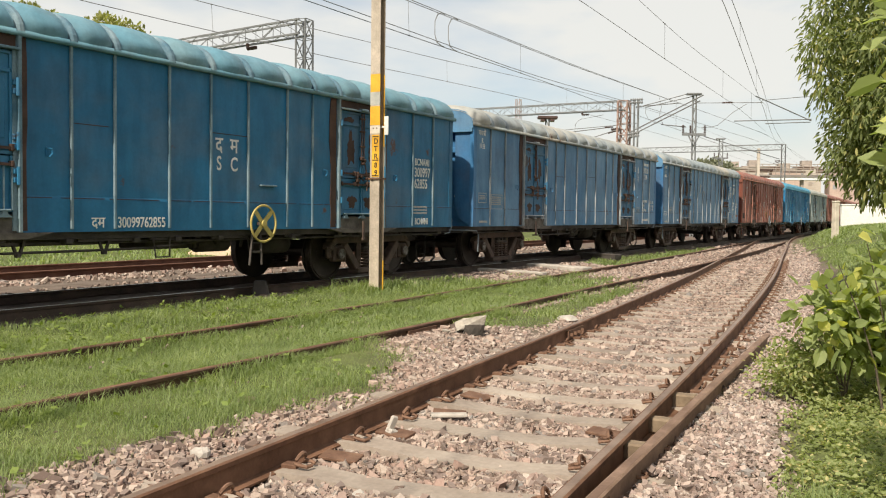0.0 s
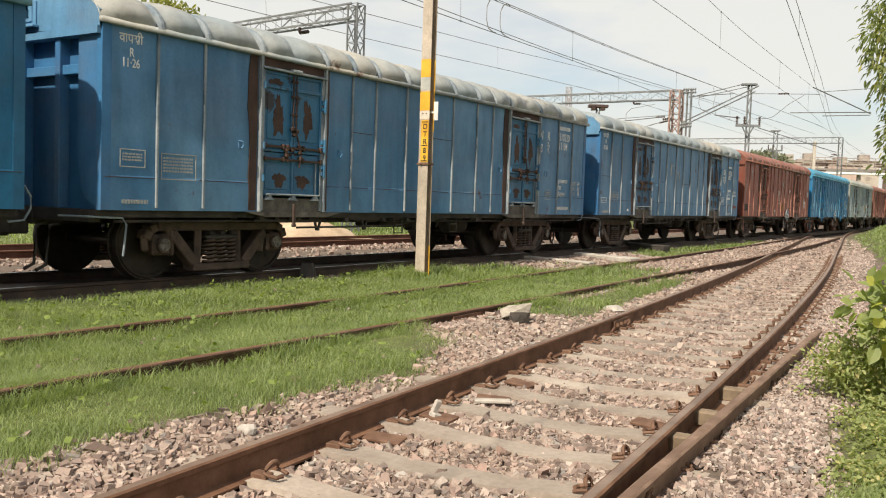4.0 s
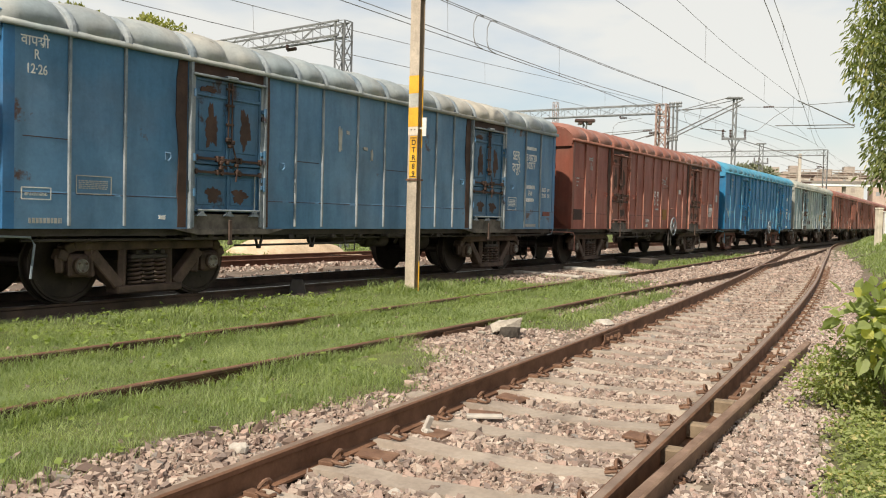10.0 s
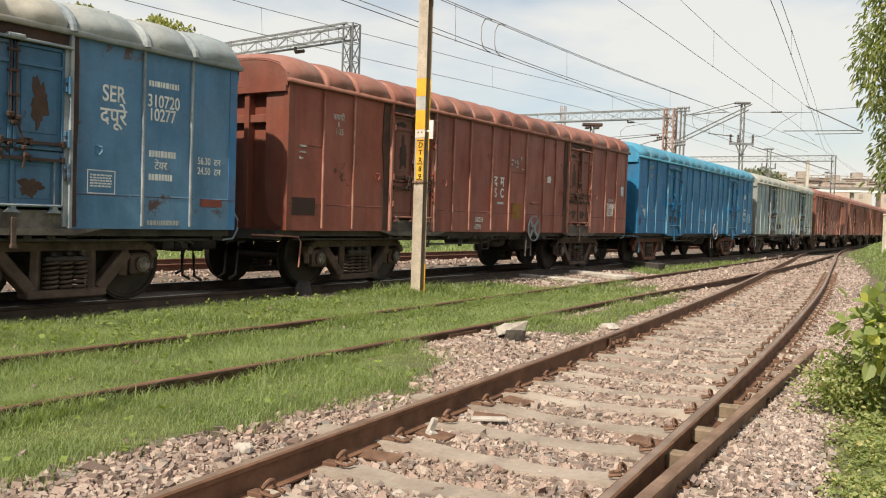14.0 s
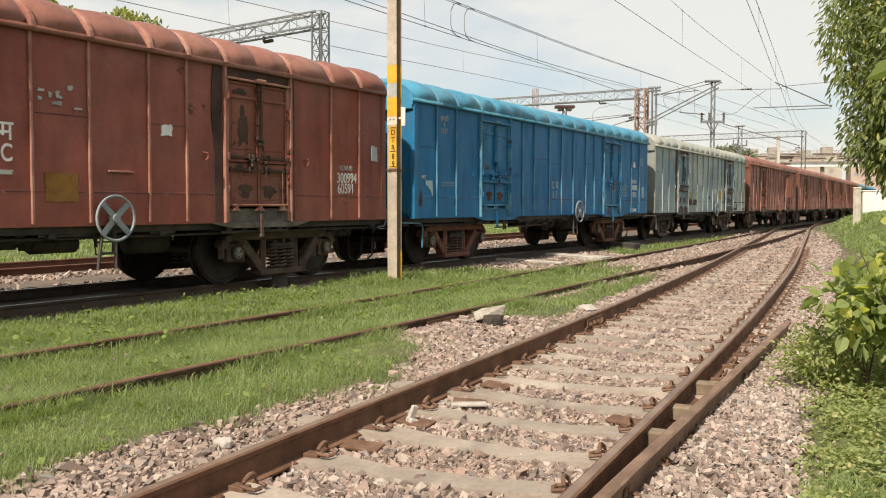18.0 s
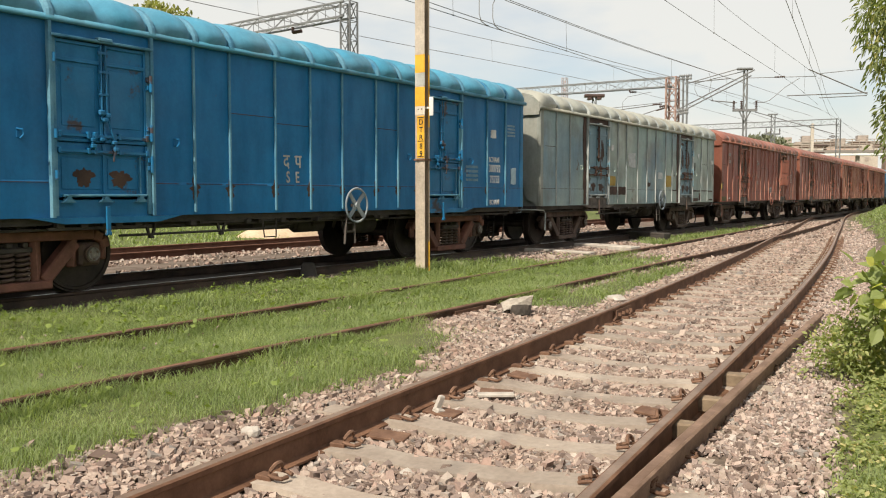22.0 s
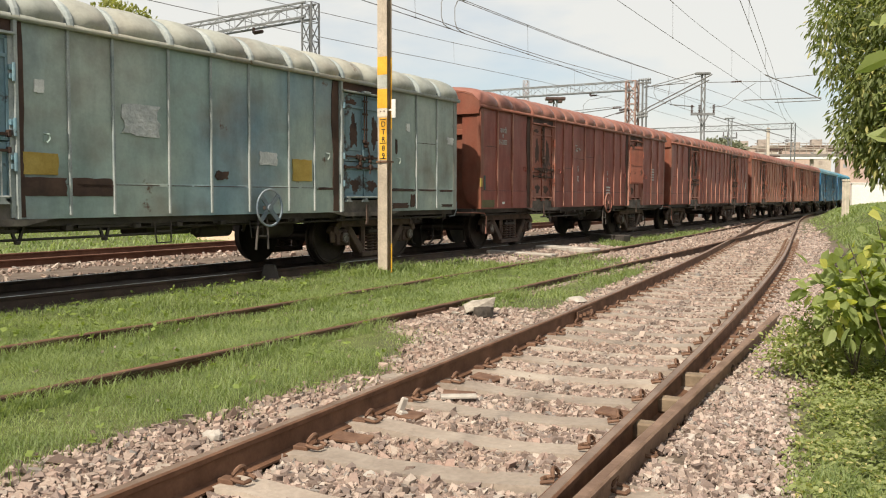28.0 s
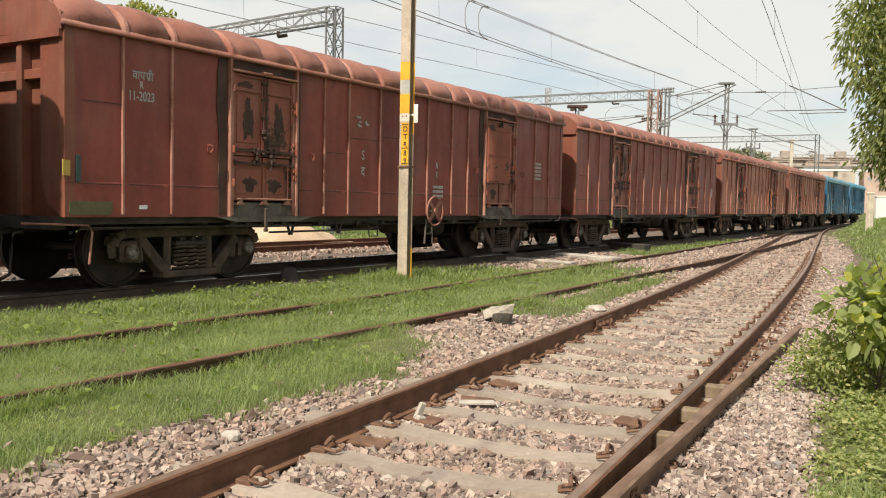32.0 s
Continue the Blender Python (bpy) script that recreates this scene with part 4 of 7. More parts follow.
def bars(parent, x, z, w, h, rows, mat, seed=1):
    """Small unreadable writing as plain bars."""
    y, x = sheet_y(z - rows * h * 1.7), x + datum(parent)
    rnd = random.Random(seed)
    bm = bmesh.new()
    for k in range(rows):
        zz = z - k * h * 1.7
        xx = x
        while xx < x + w:
            l_ = rnd.uniform(0.018, 0.05)
            box(bm, xx, min(xx + l_, x + w), y, y + 0.004, zz, zz + h)
            xx += l_ + 0.012
    sw = part("small_writing", bm, mat, parent, "small faded white writing")
    sw["kind"] = "stuff"
    return sw


def label_box(parent, x, z, w, h, rows, mat, seed=1):
    bm = bmesh.new()
    t = 0.012
    y, x0 = sheet_y(z), x
    x = x + datum(parent)
    for a_ in ((x, x + w, z, z + t), (x, x + w, z + h - t, z + h), (x, x + t, z, z + h), (x + w - t, x + w, z, z + h)):
        box(bm, a_[0], a_[1], y, y + 0.004, a_[2], a_[3])
    f = part("data_panel", bm, mat, parent, "white outlined data panel")
    bars(parent, x0 + 0.04, z + h - 0.07, w - 0.09, (h - 0.1) / rows / 1.9, rows, mat, seed=seed)
    return f


WAGONS, WHEELS = [], []
PAINT = dict(
    deep=wagon_paint("deep_blue_paint", (0.013, 0.132, 0.265), (0.024, 0.185, 0.35), fade=0.7, soot=0.35),
    slate=wagon_paint("slate_blue_paint", (0.08, 0.208, 0.37), (0.157, 0.302, 0.455), fade=0.8, patch=(0.025, 0.15, 0.31), patch_at=0.52, dusty=0.16, soot=0.3),
    slate2=wagon_paint("worn_slate_blue_paint", (0.084, 0.205, 0.352), (0.152, 0.284, 0.43), fade=0.8, wear=0.6, patch=(0.035, 0.155, 0.29), patch_at=0.54, dusty=0.16, soot=0.35),
    brown=wagon_paint("red_oxide_paint", (0.255, 0.068, 0.048), (0.34, 0.115, 0.085), fade=0.7, rust=(0.05, 0.02, 0.014), soot=0.45),
    bright=wagon_paint("bright_blue_paint", (0.002, 0.135, 0.325), (0.004, 0.185, 0.42), fade=0.5, wear=0.68, dusty=0.03, soot=0.22),
    grey=wagon_paint("grey_green_paint", (0.295, 0.385, 0.36), (0.42, 0.46, 0.405), fade=0.9, patch=(0.11, 0.235, 0.35), patch_at=0.5, dusty=0.55, soot=0.45),
    oxide=wagon_paint("faded_red_oxide_paint", (0.23, 0.055, 0.04), (0.305, 0.085, 0.062), fade=0.7, rust=(0.08, 0.03, 0.02), soot=0.6),
)
END_PAINT = dict(
    deep=wagon_paint("blue_end_paint", (0.02, 0.12, 0.24), (0.03, 0.17, 0.30), fade=0.5, wear=0.7),
    slate=wagon_paint("clean_blue_end_paint", (0.035, 0.15, 0.33), (0.07, 0.21, 0.38), fade=0.6, wear=0.7),
    slate2=wagon_paint("clean_blue_end_paint", (0.035, 0.15, 0.33), (0.07, 0.21, 0.38), fade=0.6, wear=0.7),
    brown=wagon_paint("red_end_paint", (0.19, 0.055, 0.036), (0.26, 0.10, 0.07), fade=0.6, wear=0.7),
    bright=wagon_paint("bright_end_paint", (0.015, 0.16, 0.34), (0.03, 0.22, 0.42), fade=0.5, wear=0.7),
    grey=wagon_paint("pale_end_paint", (0.26, 0.28, 0.26), (0.36, 0.36, 0.32), fade=0.7, wear=0.68),
    oxide=wagon_paint("oxide_end_paint", (0.20, 0.06, 0.038), (0.27, 0.11, 0.07), fade=0.6, wear=0.7),
)
ROOF = dict(
    deep=wagon_paint("sun_bleached_blue_roof", (0.1035, 0.253, 0.3335), (0.23, 0.3565, 0.391), fade=0.8, wear=0.7),
    slate=wagon_paint("dusty_grey_roof", (0.27, 0.315, 0.335), (0.47, 0.425, 0.36), fade=0.95, wear=0.62),
    brown=wagon_paint("dusty_red_roof", (0.25, 0.095, 0.07), (0.37, 0.175, 0.135), fade=0.8, wear=0.7),
    bright=wagon_paint("bleached_bright_blue_roof", (0.05, 0.26, 0.40), (0.125, 0.34, 0.47), fade=0.7, wear=0.72),
    grey=wagon_paint("dusty_pale_roof", (0.3105, 0.3277, 0.299), (0.46, 0.437, 0.368), fade=0.9, wear=0.64, dusty=0.5),
)
# paler than the sides: sun caught by ribs and seams is in the colour
EDGE = dict(
    deep=varied("sunlit_blue_edge", (0.05, 0.13, 0.19), (0.24, 0.31, 0.34), 2.2),
    slate=varied("pale_sunlit_grey_edge", (0.11, 0.15, 0.19), (0.38, 0.40, 0.41), 2.2),
    brown=varied("sunlit_red_edge", (0.24, 0.08, 0.055), (0.46, 0.24, 0.185), 2.2),
    bright=varied("sunlit_bright_edge", (0.025, 0.15, 0.27), (0.14, 0.31, 0.40), 2.2),
    grey=varied("sunlit_pale_edge", (0.20, 0.245, 0.255), (0.44, 0.455, 0.44), 2.2),
)
# the blue hoods are end paint lightened, with strong sun put into the colour
VISOR = dict(
    deep=END_PAINT["deep"], oxide=END_PAINT["oxide"], brown=END_PAINT["brown"], grey=END_PAINT["grey"],
    slate=wagon_paint("sunlit_blue_hood_paint", (0.10, 0.25, 0.42), (0.16, 0.31, 0.46), fade=0.6, wear=0.72),
    slate2=wagon_paint("sunlit_blue_hood_paint", (0.10, 0.25, 0.42), (0.16, 0.31, 0.46), fade=0.6, wear=0.72),
    bright=wagon_paint("sunlit_bright_hood_paint", (0.05, 0.27, 0.46), (0.09, 0.33, 0.52), fade=0.6, wear=0.72),
)
DOOR_PAINT = dict(
    deep=wagon_paint("rust_scabbed_blue_door", (0.02352, 0.1512, 0.2856), (0.0504, 0.2184, 0.3696), (0.034, 0.02, 0.016), wear=0.54),
    slate=wagon_paint("rust_scabbed_slate_door", (0.0336, 0.1512, 0.2856), (0.084, 0.2099, 0.3192), (0.036, 0.021, 0.016), wear=0.53),
    slate2=wagon_paint("rust_scabbed_dull_door", (0.0504, 0.1429, 0.252), (0.1008, 0.1848, 0.2773), (0.04, 0.022, 0.016), wear=0.52),
    brown=wagon_paint("sooty_red_door", (0.2313, 0.07308, 0.04872), (0.3167, 0.1218, 0.08282), (0.03, 0.018, 0.014), wear=0.5),
    bright=wagon_paint("scratched_blue_door", (0.005, 0.145, 0.32), (0.015, 0.195, 0.40), (0.06, 0.038, 0.03), wear=0.5, dusty=0.1),
    grey=wagon_paint("rust_scabbed_grey_door", (0.1512, 0.2688, 0.336), (0.252, 0.336, 0.3528), (0.045, 0.026, 0.02), wear=0.52),
    oxide=wagon_paint("sooty_oxide_door", (0.2839, 0.08736, 0.05678), (0.3713, 0.1442, 0.09828), (0.045, 0.024, 0.018), wear=0.5),
)
PAINT["orange"] = wagon_paint("orange_faded_paint", (0.36, 0.11, 0.06), (0.46, 0.18, 0.105), fade=0.8, rust=(0.10, 0.04, 0.025))
for _d in (END_PAINT, VISOR, DOOR_PAINT):
    _d["orange"] = _d["oxide"]
SILL = varied("dusty_sill_plate", (0.06, 0.05, 0.043), (0.19, 0.165, 0.14), 5, 0.85, 0.0, 0.4, 25, 0.006)
DOOR_RUST = varied("rusty_door_edge", (0.035, 0.02, 0.015), (0.095, 0.052, 0.038), 3, 0.8, 0.0, 0.4, 30, 0.006)


def wagon(i, paint, roof, edge, label):
    w = tagged(new("covered_goods_wagon"), label, "railway wagon", "wagons of the goods train")
    P, R, E = PAINT[paint], ROOF[roof], EDGE[edge]
    for key in ("panel_front", "panel_mid", "panel_rear"):
        obj("side_panel", WM[key], P, w, m=pose(0, NEAR_Y, 0))
    obj("far_side", WM["far_side"], P, w)
    obj("floor_plate", WM["floor"], M["iron"], w)
    obj("roof", WM["roof"], R, w, "ribbed rounded sheet roof")
    for x in SEAMS:
        obj("roof_seam", WM["roof_seam"], E, w, m=pose(x, 0, 0))
    for turn in (0, 180):
        N = END_PAINT[paint]
        e_ = obj("end_wall", WM["end_wall"], N, w, m=pose(0, 0, 0, 0, 0, turn))
        for y in (-1.56, 1.56):
            obj("corner_post", WM["corner"], N, e_, m=pose(0, y, 0))
            obj("corner_plate", WM["corner_plate"], N, e_, m=pose(0, y, 0) @ Matrix.Diagonal((1, 1 if y < 0 else -1, 1, 1)))
        obj("visor", WM["visor"], VISOR[paint], e_, "arched hood over the end wall")
        for y in (-0.75, 0.0, 0.75):
            obj("end_post", WM["end_post"], N, e_, m=pose(0, y, 0))
        obj("end_beam", WM["end_beam"], N, e_)
        obj("vent_hatch", WM["hatch"], VISOR[paint], e_, "small hatch in the hood")
    for x in RIBS:
        obj("rib", WM["rib"], E, w, m=pose(x, 0, 0))
    for dx in DOORS:
        d_ = obj("side_door", WM["door_frame"], E, w, "steel double door with worn frame", pose(dx, 0, 0))
        DP = DOOR_PAINT[paint]
        obj("lintel", WM["lintel"], DOOR_RUST if paint != "bright" else P, d_)
        obj("door_sill", WM["sill"], SILL if paint != "bright" else DP, d_, "dusty stained sill plate")
        if paint not in ("bright",):
            obj("door_jamb", WM["jamb"], DOOR_RUST, d_, "rust-brown jamb strip")
            obj("door_jamb", WM["jamb2"], DOOR_RUST, d_, "rust-brown jamb strip")
        obj("door_leaf", WM["leaf"], DP, d_)
        obj("door_leaf", WM["leaf"], DP, d_, m=pose(DOOR_W - 0.054, 0, 0))
        obj("lower_flap", WM["flap"], DP, d_)
        for j in range(6):
            if (paint != "bright" and (j + i + (dx > 0)) % 5) or paint in ("slate", "slate2", "deep") or (paint == "bright" and j in (2, 3) and dx < 0):
                obj("rust_scab", WM["scab%d" % j], DOOR_RUST, d_, "dark ragged rust")
        obj("door_bolt", WM["bolt"], DOOR_RUST if paint != "bright" else DP, d_, "rusty locking bars")
        for s_, zs in ((-1, (1.42, 1.88, 2.72)), (1, (1.52, 1.62, 1.9, 2.0, 2.5, 2.6))):
            for z_ in zs:
                obj("hinge", WM["hinge"], DP, d_, m=pose(s_ * (DOOR_W - 0.035), 0, z_, 0, 0, 0))
        obj("flap_rod", WM["rod"], E, d_)
        obj("door_strap", WM["strap"], DP if paint == "bright" else M["bogie"], d_, "steel strap hanging below the doorway")
        for s_ in (-1, 1):
            obj("rope_hook", WM["hook"], P, w, m=pose(dx + s_ * 1.05, 0, 1.86))
        obj("sole_bracket", WM["gear"], M["iron"], w, m=pose(dx, 0, 0))
    for key in ("weld_mid", "weld_front", "weld_rear"):
        obj("weld_seam", WM[key], DOOR_RUST, w)
    rs = random.Random(90 + i)
    for x0_, x1_ in ((-2.2, -1.7), (-1.6, -0.78), (-0.7, -0.04), (0.05, 0.75), (1.6, 2.25), (-6.6, -6.0), (5.3, 6.0)):
        if rs.random() < 0.45:
            bm = bmesh.new()
            z_ = rs.choice((2.22, 2.3, 1.95))
            box(bm, x0_, x1_, NEAR_Y - 0.003, NEAR_Y + 0.001, z_, z_ + 0.010)
            part("weld_seam", bm, DOOR_RUST, w)
    if i in (4, 10):
        for x in RIBS + (-6.6, 2.9 - 0.1, 4.24 + 0.1):
            bm = bmesh.new()
            pts = [(x + rs.uniform(0.03, 0.10) * math.sin(t) * (0.5 if math.cos(t) > 0.2 else 1), FLOOR + 0.36 + rs.uniform(0.09, 0.2) * math.cos(t)) for t in (2 * math.pi * k / 30 for k in range(30))]
            extrude_poly(bm, pts, NEAR_Y - 0.010, NEAR_Y + 0.001)
            bmesh.ops.recalc_face_normals(bm, faces=bm.faces)
            part("rust_scab", bm, DOOR_RUST, w, "rust at the foot of a rib")
    for y_ in (-1.44, 1.44):
        obj("sole_bar", WM["sole_bar"], M["iron"], w, m=pose(0, y_, 0))
    obj("centre_sill", WM["centre_sill"], M["iron"], w)
    for x_ in (-HALF + 0.08, HALF - 0.08):
        obj("end_sill", WM["end_sill"], M["iron"], w, m=pose(x_, 0, 0))
    for x_ in (-4.5, -3.0, -1.5, 0.0, 1.5, 3.0, 4.5):
        obj("cross_bearer", WM["cross_bearer"], M["iron"], w, m=pose(x_, 0, 0))
    obj("grab_loop", WM["loop"], EDGE["slate"], w, "pale bent grab loop at the corner", pose(HALF, -1.5, 0))
    obj("brake_rigging", WM["brake_rod"], M["iron"], w)
    obj("brake_cylinder", WM["cylinder"], M["iron"], w)
    obj("air_tank", WM["tank"], M["iron"], w)
    for x, y, turn in ((-HALF + 0.02, 0, 180), (HALF - 0.02, 0, 0)):
        obj("coupler", WM["coupler"], M["iron"], w, m=pose(x, y, 0.74, 0, 0, turn))
        for yy in (-0.45, -0.7, 0.5):
            obj("brake_hose", WM["hose"], M["iron"], w, m=pose(x * 0.995, yy, 0.74, 0, 0, turn))
    obj("uncoupling_lever", WM["lever"], E, w, m=pose(-HALF + 0.1, -1.5, 0.86))
    if i in (0, 3, 4, 5, 6):
        hw = obj("hand_brake_wheel", WM["hand_wheel"], M["yellow_wheel"] if i == 0 else EDGE["slate" if i in (3, 4, 5) else edge], w, "spoked hand brake wheel", pose(1.02 + DATUM[i], -1.72, 1.03))
        obj("brake_bracket", WM["brake_post"], M["iron"], hw)
        if i in (0, 3):
            obj("ledge", WM["ledge"], EDGE[edge], w, "small steel ledge above the brake wheel", pose(1.18, 0, 1.6))
    for x in (-0.78, 1.0):
        obj("foot_step", WM["step"], M["iron"], w, m=pose(x, -1.5, 0.86))
    for bx in (-4.57, 4.57):
        b = obj("bogie", WM["bolster"], M["iron"], w, "cast three-piece bogie", pose(bx, 0, 0))
        for s in (-1, 1):
            obj("side_frame", WM["side_frame"], M["red_bogie"] if i == 4 else M["bogie"], b, "cast steel side frame", pose(0, s * 1.12, 0, 0, 0, 0 if s < 0 else 180))
            for ax in (-1.04, 1.04):
                obj("axle_box", WM["axle_box"], M["bogie"], b, m=pose(ax, s * 1.14, 0.48, 0, 0, 0 if s < 0 else 180))
                obj("axle_cap", WM["axle_cap"], M["cap"], b, "greasy grey end cap of the axle", pose(ax, s * 1.14, 0.48, 0, 0, 0 if s < 0 else 180))
            for k in range(3):
                obj("spring", WM["spring"], M["bogie"], b, m=pose(-0.19 + 0.19 * k, s * 1.15, 0.2))
        for ax in (-1.04, 1.04):
            ws = obj("wheelset", WM["wheelset"], M["wheel"], b, "dark steel wheelset", pose(ax, 0, 0.497))
            WHEELS.append(ws)
    WAGONS.append(w)
    return w


M["yellow_wheel"] = varied("faded_yellow_wheel_paint", (0.36, 0.27, 0.06), (0.55, 0.45, 0.16), 6, 0.6)
KINDS = [("deep", "deep", "deep", "deep blue covered goods wagon with yellow brake wheel"),
         ("slate", "slate", "slate", "slate blue covered goods wagon with worn doors"),
         ("slate2", "slate", "slate", "dusty slate blue goods wagon with rust-stained doors"),
         ("brown", "brown", "brown", "red-brown covered goods wagon, paint faded"),
         ("bright", "bright", "bright", "freshly painted bright blue covered goods wagon"),
         ("grey", "grey", "grey", "pale grey-green goods wagon with patched sides"),
         ("oxide", "brown", "brown", "red-brown goods wagon with an open door panel"),
         ("oxide", "brown", "brown", "faded red-brown covered goods wagon"),
         ("orange", "brown", "brown", "orange-faded covered goods wagon with small dark windows"),
         ("orange", "brown", "brown", "orange-faded covered goods wagon with small dark windows"),
         ("deep", "deep", "deep", "blue covered goods wagon far down the train"),
         ("slate", "bright", "bright", "blue-grey covered goods wagon far down the train")]
for i, (p_, r_, e_, l_) in enumerate(KINDS):
    wagon(i, p_, r_, e_, l_)

PITCH = 14.592
SLACK = (0.0, 0.0, -0.054, 0.03, 0.025, -0.06, 0.055, 0.0, 0.0, 0.0, 0.0, 0.0)     # play in the couplings, wagon by wagon


def travel(t):
    """Where the first wagon's middle stands on the line at t seconds."""
    return -3.3104 - 2.5884 * t - 0.000722 * t * t


# ---------------------------------------------------------------- markings on the wagons
WHITE, FADED = M["white"], plain("faded_white_paint", (0.42, 0.42, 0.40), 0.8)
PALE = {"w": WHITE, "f": FADED}


def marks(i, rows):
    for words, x, z, size, how in rows:
        letter(WAGONS[i], words, x, z, size, PALE[how])


def patch(i, x, z, w, h, mat, label, ragged=0.0, seed=1):
    """A flat sheet or painted square on the side."""
    rnd, x = random.Random(seed), x + DATUM[i]
    bm = bmesh.new()
    pts = []
    for (ax, az), (bx, bz) in zip(((0, 0), (1, 0), (1, 1), (0, 1)), ((1, 0), (1, 1), (0, 1), (0, 0))):
        for k in range(5):
            t = k / 5
            pts.append((x + w * (ax + (bx - ax) * t + rnd.uniform(-ragged, ragged)), z + h * (az + (bz - az) * t + rnd.uniform(-ragged, ragged))))
    extrude_poly(bm, pts, NEAR_Y - 0.018, NEAR_Y - 0.0005)
    bmesh.ops.recalc_face_normals(bm, faces=bm.faces)
    return part("patch", bm, mat, WAGONS[i], label)


marks(0, [("द", 0.22, 2.05, 0.30, "w"), ("म", 0.52, 2.05, 0.30, "w"), ("S", 0.22, 1.79, 0.28, "w"), ("C", 0.52, 1.79, 0.28, "w"),
          ("दम", -1.82, 0.99, 0.19, "w"), ("30099762855", -1.15, 0.99, 0.185, "w"),
          ("BCNAMI", 5.70, 2.14, 0.19, "w"), ("300997", 5.71, 1.92, 0.255, "w"), ("62855", 5.66, 1.70, 0.255, "w"), ("BCNAMI", 5.68, 1.0, 0.17, "w")])
bars(WAGONS[0], 5.38, 1.32, 0.5, 0.035, 3, FADED, seed=2)
marks(1, [("N", 4.48, 2.62, 0.28, "w"), ("R", 4.84, 2.62, 0.28, "w"), ("उ", 4.48, 2.33, 0.28, "w"), ("रे", 4.84, 2.33, 0.28, "w"),
          ("310320", 5.66, 2.66, 0.24, "w"), ("11184", 5.60, 2.45, 0.24, "w"), ("टेयर", 5.48, 1.52, 0.14, "w"), ("वहन क्षमता", 5.62, 1.67, 0.13, "w"), ("क्षेत्रफल", 5.56, 1.37, 0.13, "w"),
          ("वापसी", -6.39, 2.94, 0.16, "w"), ("R", -6.38, 2.78, 0.15, "w"), ("11·26", -6.39, 2.655, 0.15, "w"),
          ("65.30", 6.28, 1.64, 0.13, "f"), ("24.3", 6.28, 1.52, 0.13, "f"), ("3.3", 6.28, 1.40, 0.13, "f"), ("टन", 6.53, 1.64, 0.13, "w"), ("टन", 6.53, 1.52, 0.13, "w"), ("मी", 6.53, 1.40, 0.13, "w")])
bars(WAGONS[1], 5.36, 2.90, 0.6, 0.085, 1, WHITE, seed=3)
bars(WAGONS[1], 5.36, 1.05, 0.6, 0.075, 1, WHITE, seed=6)
label_box(WAGONS[1], 4.74, 1.28, 0.28, 0.22, 4, FADED, 7)
label_box(WAGONS[1], -5.93, 1.33, 0.56, 0.33, 5, FADED, 8)
label_box(WAGONS[1], -6.53, 1.46, 0.37, 0.22, 3, FADED, 108)
bars(WAGONS[1], -6.5, 1.02, 0.38, 0.05, 1, FADED, seed=109)
marks(2, [("वापसी", -6.43, 2.94, 0.16, "w"), ("R", -6.41, 2.80, 0.15, "w"), ("12·26", -6.41, 2.64, 0.15, "w"),
          ("SER", 4.90, 2.45, 0.27, "w"), ("दपूरे", 4.90, 2.19, 0.27, "w"), ("310720", 5.63, 2.46, 0.22, "w"), ("10277", 5.61, 2.29, 0.22, "w"),
          ("56.30", 6.3, 1.80, 0.13, "w"), ("24.50", 6.3, 1.67, 0.13, "w"), ("टन", 6.53, 1.80, 0.12, "w"), ("टन", 6.53, 1.67, 0.12, "w"), ("टेयर", 5.60, 1.69, 0.14, "w")])
bars(WAGONS[2], 5.4, 2.71, 0.46, 0.07, 1, WHITE, seed=9)
bars(WAGONS[2], 5.42, 1.84, 0.42, 0.08, 1, WHITE, seed=10)
bars(WAGONS[2], 5.42, 1.55, 0.36, 0.08, 1, WHITE, seed=11)
bars(WAGONS[2], 5.4, 0.99, 0.5, 0.06, 1, FADED, seed=12)
label_box(WAGONS[2], 4.56, 1.35, 0.38, 0.28, 5, WHITE, 13)
patch(2, 6.25, 1.24, 0.36, 0.10, plain("red_brown_smear", (0.20, 0.05, 0.035)), "red-brown smear", 0.04, 33)
label_box(WAGONS[2], -5.92, 1.34, 0.48, 0.22, 5, FADED, 14)
label_box(WAGONS[2], -6.59, 1.26, 0.36, 0.14, 3, WHITE, 15)
patch(2, -4.74, 1.06, 0.10, 0.05, WHITE, "dab of pale paint", 0.1, 34)
bars(WAGONS[2], -6.5, 1.0, 0.4, 0.06, 1, FADED, seed=16)
for k, (x, z, w_, h_) in enumerate(((-1.2, 2.2, 0.07, 0.33), (-0.55, 2.25, 0.1, 0.05), (-0.35, 2.1, 0.05, 0.16), (-1.0, 2.47, 0.06, 0.05))):
    patch(2, x, z, w_, h_, FADED, "flaking white paint", 0.16, k)
marks(3, [("वापसी", -5.67, 2.69, 0.13, "f"), ("R", -5.67, 2.58, 0.12, "f"), ("1-25", -5.65, 2.46, 0.14, "f"),
          ("द", -0.56, 1.90, 0.30, "w"), ("म", -0.29, 1.90, 0.30, "w"), ("S", -0.56, 1.67, 0.27, "w"), ("C", -0.29, 1.67, 0.27, "w"),
          ("300594", -1.22, 1.14, 0.14, "f"), ("60591", -1.26, 1.0, 0.14, "f"), ("BCNA MI", 5.70, 1.77, 0.11, "f"), ("300994", 5.72, 1.56, 0.235, "w"), ("60591", 5.69, 1.385, 0.235, "w")])
patch(3, 0.16, 1.23, 0.42, 0.33, varied("faded_ochre_square", (0.20, 0.09, 0.02), (0.28, 0.14, 0.03), 5), "faded ochre painted square", 0.02, 3)
